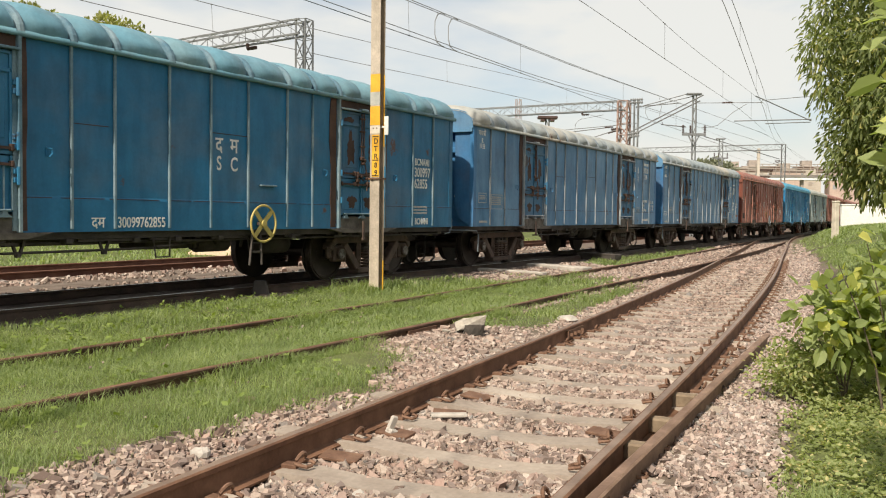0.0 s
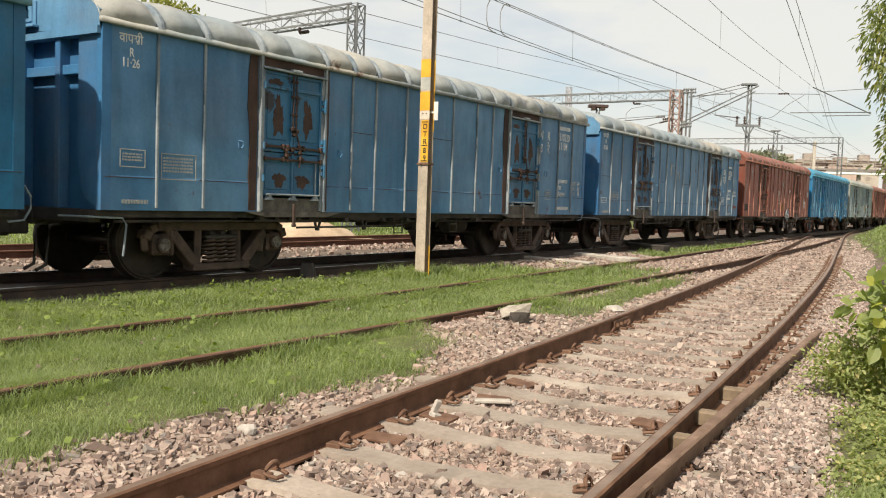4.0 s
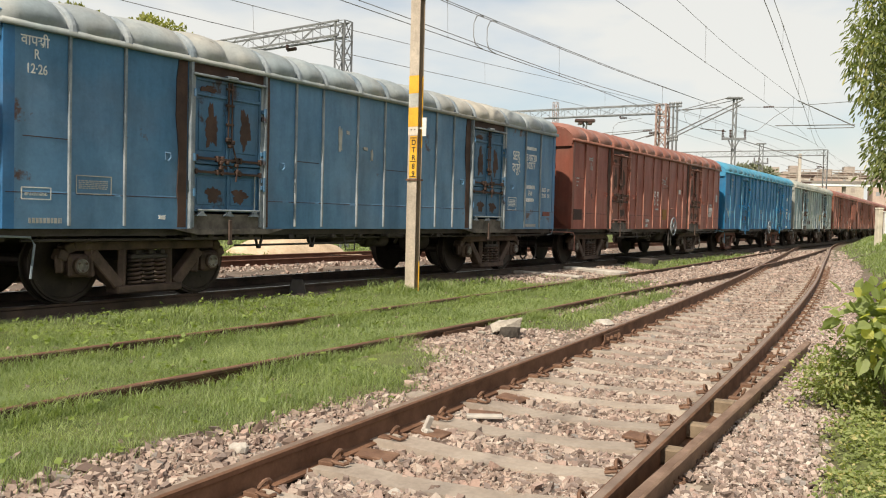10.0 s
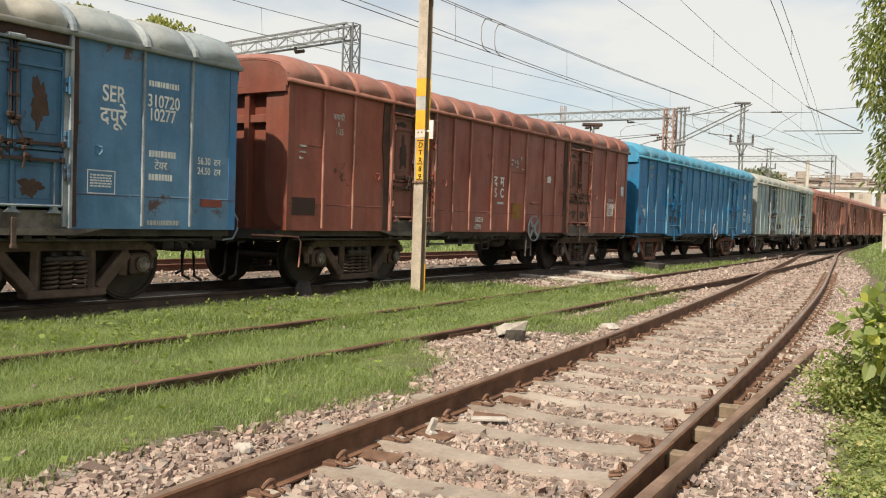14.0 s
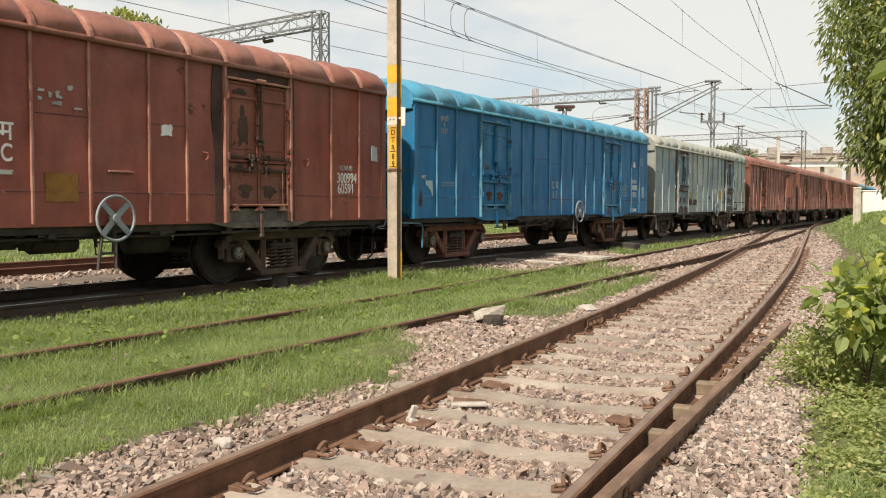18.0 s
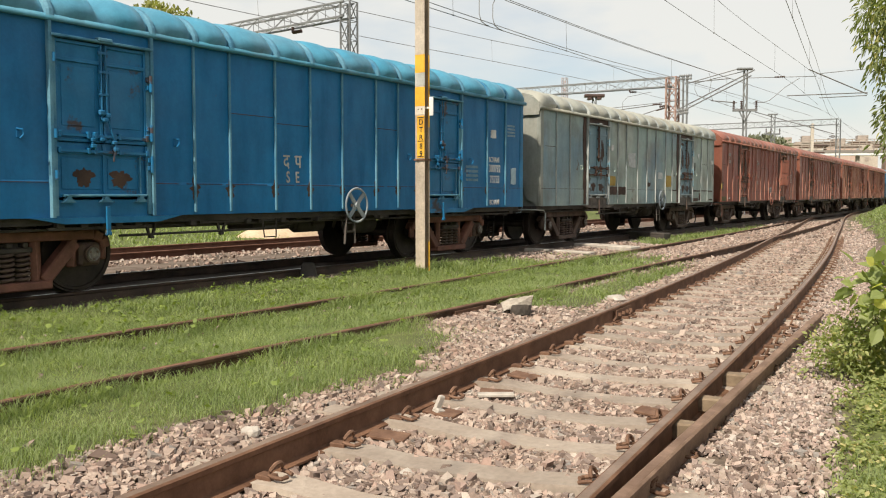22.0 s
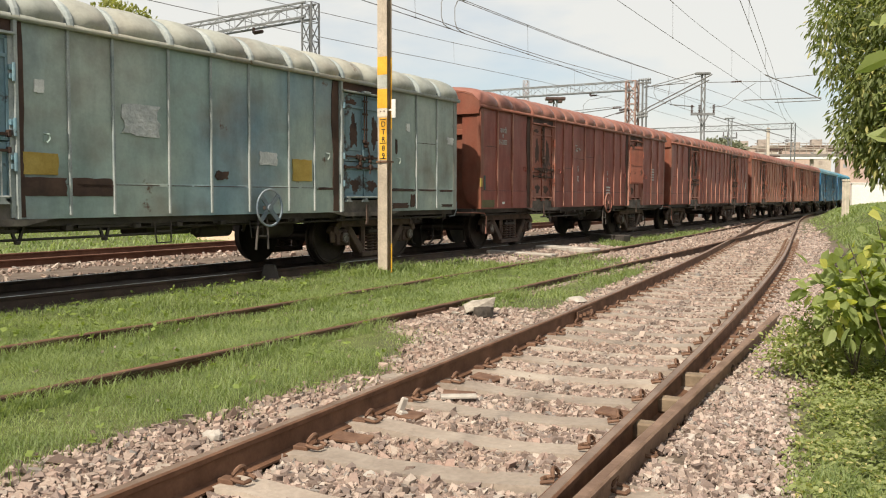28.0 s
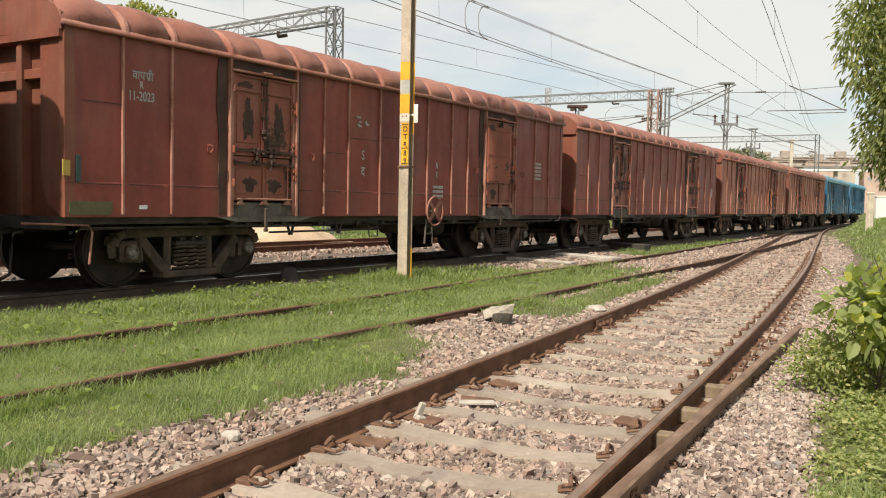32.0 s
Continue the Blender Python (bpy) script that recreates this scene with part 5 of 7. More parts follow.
patch(3, 1.82, 2.09, 0.18, 0.14, WHITE, "torn white paper", 0.08, 4)
patch(3, 6.40, 1.95, 0.17, 0.26, plain("torn_poster", (0.40, 0.44, 0.46)), "torn pale poster", 0.06, 5)
patch(3, -0.5, 1.52, 0.26, 0.05, FADED, "smeared white paint", 0.1, 6)
for k in range(9):
    rr = random.Random(60 + k)
    patch(3, 0.05 + rr.uniform(0, 0.55), 2.25 + rr.uniform(0, 0.28), rr.uniform(0.03, 0.09), rr.uniform(0.015, 0.06), FADED, "flaking white paint", 0.2, 70 + k)
patch(3, -6.73, 1.17, 0.52, 0.27, plain("dark_repaint", (0.045, 0.022, 0.018), 0.8), "dark painted rectangle", 0.012, 35)
bars(WAGONS[3], -6.52, 1.20, 0.27, 0.07, 1, FADED, seed=17)
for k, (x, z, w_) in enumerate(((-6.57, 2.20, 0.13), (-6.55, 2.11, 0.10), (-6.56, 2.02, 0.06))):
    patch(3, x, z, w_, 0.022, FADED, "white chalk scrawl", 0.3, 40 + k)
marks(4, [("द", -0.47, 1.60, 0.28, "f"), ("प", -0.22, 1.60, 0.28, "f"), ("S", -0.44, 1.38, 0.23, "f"), ("E", -0.24, 1.38, 0.23, "f"), ("वापसी", -5.69, 2.84, 0.14, "f"), ("R", -5.69, 2.72, 0.12, "f"), ("12-27", -5.70, 2.60, 0.14, "f"), ("WT", -6.44, 1.68, 0.11, "f"),
          ("BCNAMI", 5.64, 1.86, 0.15, "w"), ("300792", 5.66, 1.66, 0.21, "w"), ("75733", 5.66, 1.44, 0.21, "w"), ("BCNAMI", 5.64, 1.0, 0.14, "w")])
bars(WAGONS[4], 4.55, 1.72, 0.45, 0.05, 4, plain("faint_blue_writing", (0.16, 0.28, 0.36)), seed=18)
bars(WAGONS[4], 6.2, 2.62, 0.32, 0.04, 4, plain("faint_writing", (0.2, 0.32, 0.4)), seed=19)
bars(WAGONS[4], -5.8, 1.62, 0.5, 0.03, 2, plain("faint_blue_marks", (0.16, 0.28, 0.36)), seed=20)
patch(4, 5.5, 2.35, 0.2, 0.16, WHITE, "white paper sticker", 0.04, 8)
patch(4, 6.34, 1.42, 0.2, 0.34, plain("pale_blue_poster", (0.34, 0.46, 0.54)), "pale paper poster", 0.05, 9)
bm = bmesh.new()
extrude_poly(bm, [(-6.43, 1.66), (-6.2, 1.665), (-6.19, 1.36), (-6.25, 1.45), (-6.27, 1.49), (-6.34, 1.50), (-6.35, 1.55), (-6.41, 1.57)], NEAR_Y - 0.016, NEAR_Y - 0.0005)
bmesh.ops.recalc_face_normals(bm, faces=bm.faces)
part("patch", bm, plain("torn_sheet", (0.34, 0.46, 0.52)), WAGONS[4], "torn paper sheet")
OCHRE = varied("ochre_square", (0.36, 0.24, 0.05), (0.46, 0.33, 0.09), 4)
SMEAR = varied("silver_smear", (0.36, 0.38, 0.38), (0.55, 0.56, 0.56), 9, 0.5, 0.1, 0.8, 25, 0.02)
patch(5, -2.88, 1.44, 0.44, 0.25, OCHRE, "ochre painted square", 0.02, 11)
patch(5, 1.68, 1.44, 0.46, 0.34, OCHRE, "ochre painted square", 0.02, 12)
patch(5, -1.53, 1.97, 0.58, 0.37, SMEAR, "silvery smeared paint", 0.07, 13)
patch(5, -2.72, 2.36, 0.12, 0.15, WHITE, "white paper sticker", 0.05, 14)
patch(5, 0.05, 1.44, 0.22, 0.11, DOOR_RUST, "rust patch", 0.12, 15)
patch(5, 0.93, 1.67, 0.38, 0.19, SMEAR, "silvery smeared panel", 0.05, 16)
patch(5, -2.92, 1.2, 0.58, 0.21, DOOR_RUST, "rust-brown repair plate", 0.03, 17)
patch(5, -2.28, 1.2, 0.58, 0.21, DOOR_RUST, "rust-brown repair plate", 0.04, 18)
patch(5, 4.9, 2.42, 0.12, 0.14, WHITE, "white paper sticker", 0.1, 19)
patch(5, 6.42, 2.25, 0.22, 0.14, WHITE, "torn white paper", 0.12, 20)
for k, (x, z, w_, h_) in enumerate(((4.42, 1.30, 0.75, 0.05), (5.35, 1.31, 0.6, 0.035), (6.1, 1.30, 0.5, 0.04), (4.45, 0.98, 0.5, 0.10), (5.05, 1.02, 0.16, 0.22), (6.2, 1.0, 0.4, 0.05), (-2.2, 1.30, 0.5, 0.04), (2.3, 1.31, 0.5, 0.04), (4.55, 2.0, 0.05, 0.25))):
    patch(5, x, z, w_, h_, DOOR_RUST, "rust along the lower seam", 0.10, 400 + k)
marks(6, [("वापसी", -5.60, 2.64, 0.15, "f"), ("R", -5.62, 2.53, 0.13, "f"), ("11-2023", -5.62, 2.38, 0.16, "f"), ("S", -1.08, 1.89, 0.22, "f"), ("द", -1.08, 1.62, 0.22, "f"), ("R", 1.24, 1.84, 0.17, "f"), ("र", 1.24, 1.66, 0.17, "f")])
bars(WAGONS[6], 1.1, 1.46, 0.36, 0.05, 3, FADED, seed=21)
patch(6, -5.66, 1.04, 0.12, 0.05, WHITE, "white paper slip", 0.06, 180)
bars(WAGONS[6], 5.4, 2.1, 0.4, 0.05, 5, FADED, seed=22)
for k in range(7):
    rr = random.Random(160 + k)
    patch(6, -1.3 + rr.uniform(0, 0.5), 2.36 + rr.uniform(0, 0.22), rr.uniform(0.03, 0.12), rr.uniform(0.015, 0.05), FADED, "white chalk scrawl", 0.25, 170 + k)
patch(6, -6.72, 1.42, 0.09, 0.18, OCHRE, "ochre painted strip", 0.03, 21)
patch(6, -6.55, 1.36, 0.06, 0.3, varied("teal_strip", (0.03, 0.06, 0.06), (0.06, 0.09, 0.085), 5), "teal painted strip", 0.03, 22)
patch(6, -6.64, 0.97, 0.58, 0.16, varied("green_square", (0.09, 0.08, 0.035), (0.13, 0.12, 0.06), 5), "green painted strip", 0.03, 23)
patch(6, 3.62, 1.85, 0.5, 0.75, SMEAR, "bare metal door panel", 0.04, 24)
# the open shutter of the second door, swung out on its hinge
bm = bmesh.new()
box(bm, 0, 0.62, -0.02, 0.02, 1.62, 2.78)
for z_ in (1.68, 2.2, 2.72):
    box(bm, 0.02, 0.6, -0.035, -0.019, z_ - 0.02, z_ + 0.02)
part("open_shutter", bm, DOOR_PAINT["oxide"], WAGONS[6], "door leaf swung open", m=pose(2.95, NEAR_Y - 0.08, 0, 0, 0, -18))
patch(7, 6.1, 1.6, 0.22, 0.3, FADED, "torn white paper", 0.1, 25)
patch(8, 3.1, 1.2, 0.5, 0.6, DOOR_RUST, "rust-brown patch", 0.06, 26)


# small windows low in the orange wagons: flat plates coloured as dark as their shade, with raised rims
HOLE = plain("shade_dark_window_plate", (0.03, 0.022, 0.02), 0.9)
for i_ in (8, 9):
    for x_ in (-3.0, 2.2) if i_ == 8 else (-1.5,):
        patch(i_, x_, 1.45, 0.55, 0.62, HOLE, "dark plate in place of a shaded window opening", 0.01, 300 + i_)
        bm = bmesh.new()
        for a_ in ((x_ - 0.06, x_ + 0.61, 2.07, 2.12), (x_ - 0.06, x_, 1.42, 2.07), (x_ + 0.55, x_ + 0.61, 1.42, 2.07)):
            box(bm, a_[0], a_[1], NEAR_Y - 0.05, NEAR_Y, a_[2], a_[3])
        part("window_rim", bm, PAINT["orange"], WAGONS[i_])


# marks on the end walls
for i_, words, yy, zz, sz in ((1, "86", 1.22, 1.55, 0.16), (2, "UR", 1.25, 1.38, 0.15)):
    e_ = [c for c in WAGONS[i_].children if c.name.startswith("end_wall")][0]
    obj("lettering", text_mesh("lettering", words, sz), WHITE, e_, "painted white mark", pose(-HALF + 0.108, -yy, zz, 90, 0, -90))
    bm = bmesh.new()
    if words == "86":
        ring(bm, (0, 0, 0), (1, 0, 0), 0.14, 0.008, 24, 4)
    else:
        for a_ in ((-0.15, 0.15, -0.10, -0.088), (-0.15, 0.15, 0.088, 0.10), (-0.15, -0.138, -0.1, 0.1), (0.138, 0.15, -0.1, 0.1)):
            box(bm, -0.003, 0.003, a_[0], a_[1], a_[2], a_[3])
    part("mark_outline", bm, WHITE, e_, "white outline round the mark", m=pose(-HALF + 0.112, -yy, zz + 0.05))


# ---------------------------------------------------------------- sleepers, clips, plates and the spare rail of the near track
CLIP, SLEEPER = clip_mesh(), sleeper_mesh()
S_REF = float(NEAR.near(np.array([0.18]), np.array([5.92]))[1][0])
plate_mesh = boxm("base_plate", -0.07, 0.07, -0.12, 0.12, -0.01, 0.01, bevel=0.004)
for k in range(-8, 78):
    s = S_REF + k * 0.655
    x, y, h = NEAR.at(s)
    if y < 1.5:
        continue
    rnd = random.Random(k)
    turn = -math.degrees(h) + 90 + rnd.uniform(-1.5, 1.5)
    sl = obj("sleeper", SLEEPER, M["concrete"], near_track, "", pose(x, y, -0.152 + rnd.uniform(-0.008, 0.008), rnd.uniform(-0.6, 0.6), 0, turn))
    if y < 30:
        for side in (-1, 1):
            for inner in (-1, 1):
                p_ = NEAR.off(s, side * GAUGE / 2 + inner * 0.085, -0.142)
                obj("rail_clip", CLIP, M["clip"], near_track, "", pose(p_.x, p_.y, p_.z, 0, 0, turn + (0 if inner > 0 else 180) + 180))
for s_, d_, turn, z_ in ((-0.98, -0.66, 8, -0.16), (-0.32, -0.64, -6, -0.16), (0.35, -0.55, 20, -0.155), (1.0, -0.6, -10, -0.155), (0.3, 0.62, -8, -0.155)):
    p_ = NEAR.off(S_REF + s_, d_, z_)
    obj("base_plate", plate_mesh, M["clip"], near_track, "loose rusty base plate", pose(p_.x, p_.y, p_.z, 3, -4, turn + 66))

spare = tagged(new("spare_rail"), "rusty spare rail lying beside the track", "rail", kind="")
spare_line = Line([-2.9, 0.60, 3.66], [-3.2, 3.85, 9.88])
rail("rail", spare_line, 0.012, 0.0, spare_line.s[-1], -0.012, spare, "spare", step=2.0, side="spare", foot=0.5)
for k, (x, y, t, m_) in enumerate(((1.86, 6.62, 26, "wood"), (1.47, 5.83, 26, "wood"), (1.16, 5.18, 26, "wood"))):
    b_ = tagged(obj("wooden_block" if m_ == "wood" else "concrete_block", boxm("block", -0.1, 0.1, -0.055, 0.055, -0.05, 0.05, bevel=0.012), M[m_], None, "", pose(x - 0.02, y, -0.095, 0, 0, -t)),
                "small spacer block between rail and spare rail", "block", "spacer blocks")
for k, (t0, p_, u_) in enumerate((("near_left", -GAUGE / 2, 10.6), ("mid_right", GAUGE / 2, 10.3), ("mid_left", -GAUGE / 2, 22.0))):
    ln = NEAR if k == 0 else MID
    s = float(ln.near(np.array([1.6 if k == 0 else (-0.35 if k == 1 else 4.2)]), np.array([u_ if k else 10.4]))[1][0])
    bm = bmesh.new()
    for side in (-1, 1):
        a_, b_ = (ln.off(s - 0.32, p_ + side * 0.032, -0.09), ln.off(s + 0.32, p_ + side * 0.032, -0.09))
        bar(bm, a_, b_, 0.03, 0.1)
        for j in range(4):
            c_ = ln.off(s - 0.24 + 0.16 * j, p_ + side * 0.055, -0.09)
            bar(bm, c_ - Vector((0.02, 0, 0)), c_ + Vector((0.02, 0, 0)), 0.035)
    part("fishplate", bm, M["clip"], near_track if k == 0 else mid_track, "red-brown fishplate with bolts")


# ---------------------------------------------------------------- ballast
def stone_base():
    v = np.array([(-1, -1, -1), (1, -1, -1), (1, 1, -1), (-1, 1, -1), (-1, -1, 1), (1, -1, 1), (1, 1, 1), (-1, 1, 1)], float)
    f_ = np.array([(0, 2, 1), (0, 3, 2), (4, 5, 6), (4, 6, 7), (0, 1, 5), (0, 5, 4), (1, 2, 6), (1, 6, 5), (2, 3, 7), (2, 7, 6), (3, 0, 4), (3, 4, 7)])
    return v, f_


def scatter(rng, n, keep, x0, x1, y0, y1):
    x, y = rng.uniform(x0, x1, n), rng.uniform(y0, y1, n)
    k = keep(x, y) > rng.uniform(0, 1, n)
    return x[k], y[k]


def rot_z(V, a_):
    c, s = np.cos(a_)[:, None], np.sin(a_)[:, None]
    return np.stack([V[..., 0] * c - V[..., 1] * s, V[..., 0] * s + V[..., 1] * c, V[..., 2]], -1)


def stones(rng, x, y, size, lift=0.7):
    """Angular broken stones at the given places: arrays of verts and faces."""
    v, f_ = stone_base()
    n = len(x)
    V = v[None] * (1 + rng.normal(0, 0.2, (n, 8, 1))) + rng.normal(0, 0.27, (n, 8, 3))
    V *= (size * np.exp(rng.normal(0, 0.36, (n, 1))))[:, None, :] * np.stack([rng.uniform(0.85, 1.35, n), rng.uniform(0.6, 1.0, n), rng.uniform(0.5, 0.95, n)], 1)[:, None, :]
    t = rng.normal(0, 0.75, n)
    c, s = np.cos(t)[:, None], np.sin(t)[:, None]
    V = np.stack([V[..., 0] * c - V[..., 2] * s, V[..., 1], V[..., 0] * s + V[..., 2] * c], -1)
    V = rot_z(V, rng.uniform(0, 6.28, n))
    V += np.stack([x, y, ground_z(x, y) + size * lift * rng.uniform(0.0, 2.0, n)], 1)[:, None, :]
    F = f_[None] + 8 * np.arange(n)[:, None, None]
    return V.reshape(-1, 3), F.reshape(-1, 3)


def stony(x, y):
    n_, s = NEAR.near(x, y)
    q, _ = MID.near(x, y)
    d, _ = TRAIN.near(x, y)
    k = (s - S_REF) / 0.655
    on_sleeper = (np.abs(k - np.round(k)) < 0.185) & (np.abs(n_) < 1.25)
    covered = 0.35 + 0.3 * np.sin(7 * x + 3 * np.sin(5 * y))
    w = np.where(on_sleeper, np.where(np.abs(n_) > 0.55, 0.5, 0.14) * covered, 1.0)
    w = w * (np.abs(np.abs(n_) - GAUGE / 2) > 0.075) * (np.abs(np.abs(q) - GAUGE / 2) > 0.07) * (d > 1.3)
    w = w * np.interp(n_, [-4.5, -2.3, 1.2, 1.5, 1.75, 2.0], [0.6, 1.0, 1.0, 0.9, 0.5, 0.0])
    return w * np.clip(1 - 1.8 * turf_here(x, y), 0.004, 1)


def stone_mat(name, tint):
    m = Mat(name, 0.92, 0, 0.25)
    isl = m.n.new("ShaderNodeNewGeometry").outputs["Random Per Island"]
    c = m.ramp(isl, (0.0, (0.15, 0.105, 0.088)), (0.2, (0.35, 0.265, 0.225)), (0.4, (0.46, 0.36, 0.305)), (0.55, (0.24, 0.19, 0.17)), (0.7, (0.42, 0.295, 0.25)), (0.9, (0.54, 0.45, 0.39)), (1.0, (0.22, 0.20, 0.19)))
    c = m.mix(1.0, c, m.ramp(m.per_thing()[1], (0.0, 0.8), (1.0, 1.1)), "MULTIPLY")
    c = m.mix(1.0, c, tint, "MULTIPLY")
    c = m.mix(0.5, c, m.ramp(m.noise(1.1, 4), (0.35, (0.76, 0.67, 0.61)), (0.65, (1, 1, 1))), "MULTIPLY")
    g = m.noise(90, 3)
    m.colour(m.mix(0.4, c, m.ramp(g, (0.3, 0.55), (0.7, 1.0)), "MULTIPLY")).bump(g, 0.4, 0.004)
    return m.m


STONE_M = stone_mat("pink_grey_ballast", (0.95, 0.965, 0.965))
GREY_STONE = stone_mat("grey_ballast", (0.97, 1.01, 1.04))

ballast = tagged(new("ballast"), "broken pink-grey ballast stones between and beside the rails", "ballast", kind="structure")
rng = np.random.default_rng(11)
beds = {"ballast_bed": [[], [], 0], "shoulder_bed": [[], [], 0]}
for x0, x1, y0, y1, dens, size in ((-4.5, 5.0, 2.2, 9.0, 2300, 0.0117), (-3.0, 8.0, 9.0, 16.0, 1500, 0.0132), (-2.0, 13.0, 16.0, 30.0, 520, 0.0165), (3.0, 22.0, 30.0, 48.0, 120, 0.024)):
    x, y = scatter(rng, int(dens * (x1 - x0) * (y1 - y0)), stony, x0, x1, y0, y1)
    out_ = NEAR.near(x, y)[0] > 0.95 + rng.normal(0, 0.15, len(x))
    for key, k_, sc in (("ballast_bed", ~out_, 1.0), ("shoulder_bed", out_, 0.74)):
        V, F = stones(rng, x[k_], y[k_], size * sc)
        beds[key][0].append(V)
        beds[key][1].append(F + beds[key][2])
        beds[key][2] += len(V)
for key, (vs_, fs_, _n) in beds.items():
    st = obj(key, raw_mesh(key, np.concatenate(vs_), np.concatenate(fs_)), STONE_M if key == "ballast_bed" else GREY_STONE, ballast)
    st["kind"] = "stuff"
# the stones nearest by, one by one
shapes = []
for k in range(10):
    V, F = stones(np.random.default_rng(50 + k), np.zeros(1), np.full(1, -400.0), 0.015, 0.0)
    shapes.append(raw_mesh("stone", V - V.mean(0), F))
x, y = scatter(rng, 1500, stony, -1.8, 1.6, 2.8, 5.6)
for k in range(min(300, len(x))):
    obj("stone", shapes[k % 10], STONE_M, ballast, "", pose(float(x[k]), float(y[k]), gz(x[k], y[k]) + 0.022, 0, 0, 47 * k))
# pale stones under the train and by the back track
x, y = scatter(rng, 42000, lambda a_, b_: np.clip((lambda d: (np.abs(d + 3.75) < 0.7) * 1.0 + (np.abs(d + 1.7) < 0.5) * 0.5)(TRAIN.near(a_, b_)[0]), 0, 1) * (b_ < 40), -16, 6, 8, 40)
V, F = stones(rng, x, y, 0.022)
st = obj("ballast_behind", raw_mesh("ballast_behind", V, F), STONE_M, ballast)
st["kind"] = "stuff"


def rock(name, x, y, r, mat, label, squash=0.6, seed=1, z=0.0):
    bm = bmesh.new()
    bmesh.ops.create_icosphere(bm, subdivisions=2, radius=1)
    for v in bm.verts:
        k = 1 + 0.35 * noise.noise(v.co * 1.3 + Vector((seed * 7.1, 0, 0))) + 0.15 * noise.noise(v.co * 3.1 + Vector((seed, 3, 0)))
        v.co = Vector((v.co.x * r * k, v.co.y * r * 0.8 * k, max(v.co.z, -0.5) * r * squash * k))
    return tagged(part(name, bm, mat, None, m=pose(x, y, gz(x, y) + r * squash * 0.4 + z, 0, 0, seed * 50)), label, "stone")


def craggy(bm, n, c, r, seed):
    """An angular chunk: the hull of points on a rough box."""
    rnd = random.Random(seed)
    vs = [bm.verts.new((c[0] + r[0] * rnd.uniform(-1, 1), c[1] + r[1] * rnd.uniform(-1, 1), c[2] + r[2] * (rnd.choice((-1, 1)) * rnd.uniform(0.6, 1)))) for _ in range(n)]
    out = bmesh.ops.convex_hull(bm, input=vs)
    bmesh.ops.delete(bm, geom=[v for v in out["geom_interior"] if isinstance(v, bmesh.types.BMVert)], context="VERTS")


CRUST = varied("pale_crusted_rock", (0.20, 0.175, 0.15), (0.50, 0.44, 0.37), 6, 0.9, 0, 1.0, 30, 0.02)
# near-black colour for the shadow under the slab, put on an added lump
SHADE_ROCK = varied("shade_dark_rock", (0.03, 0.025, 0.021), (0.10, 0.082, 0.068), 7, 0.85, 0, 0.8, 30, 0.02)
dark_rock = tagged(new("dark_rock"), "broken slab of pale crusted rock, its shaded underside a dark lump", "stone")
dark_rock.matrix_basis = pose(0.30, 10.2, gz(0.27, 10.2) + 0.01, 0, 0, 12)
bm = bmesh.new()
craggy(bm, 30, (0.03, 0.04, 0.095), (0.19, 0.13, 0.08), 8)
for v in bm.verts:
    v.co.z += 0.18 * v.co.x + (0.04 if v.co.y < 0 else 0)
part("crust", bm, CRUST, dark_rock, "pale crusted slab")
bm = bmesh.new()
craggy(bm, 26, (0.05, -0.17, 0.065), (0.14, 0.06, 0.07), 9)
part("lump", bm, SHADE_ROCK, dark_rock, "dark lump in place of the slab's shaded underside")
bm = bmesh.new()
craggy(bm, 14, (-0.24, -0.02, 0.03), (0.07, 0.06, 0.03), 4)
part("chip", bm, CRUST, dark_rock)
rock("flat_stone", 1.74, 12.15, 0.19, M["stone"], "flat pale stone beside the rail", 0.3, 2)
rock("pale_stone", -1.42, 5.15, 0.07, M["stone"], "pale stone at the edge of the grass", 0.7, 3)
rock("pale_stone", 0.78, 13.1, 0.09, M["stone"], "small pale stone in the grass", 0.4, 4)
rock("pale_stone", 1.38, 4.05, 0.05, M["stone"], "small pale stone in the ballast", 0.5, 5)
rock("pale_stone", -0.42, 4.55, 0.05, M["stone"], "small pale stone in the ballast", 0.6, 6)
bm = bmesh.new()
box(bm, -0.026, 0.026, -0.014, 0.014, 0.0, 0.11, 0.008)
box(bm, -0.02, 0.05, -0.04, 0.025, -0.015, 0.025, 0.008)
tagged(part("broken_brick", bm, M["stone"], None, m=pose(-0.34, 5.78, -0.15, 12, 18, 40)), "white broken piece of masonry standing on the ballast", "debris")
bm = bmesh.new()
box(bm, -0.13, 0.13, -0.035, 0.035, 0, 0.025, 0.006)
tagged(part("wood_piece", bm, M["stone"], None, m=pose(0.06, 6.22, -0.150, 2, 0, 4)), "pale flat splinter of wood on a sleeper", "debris")
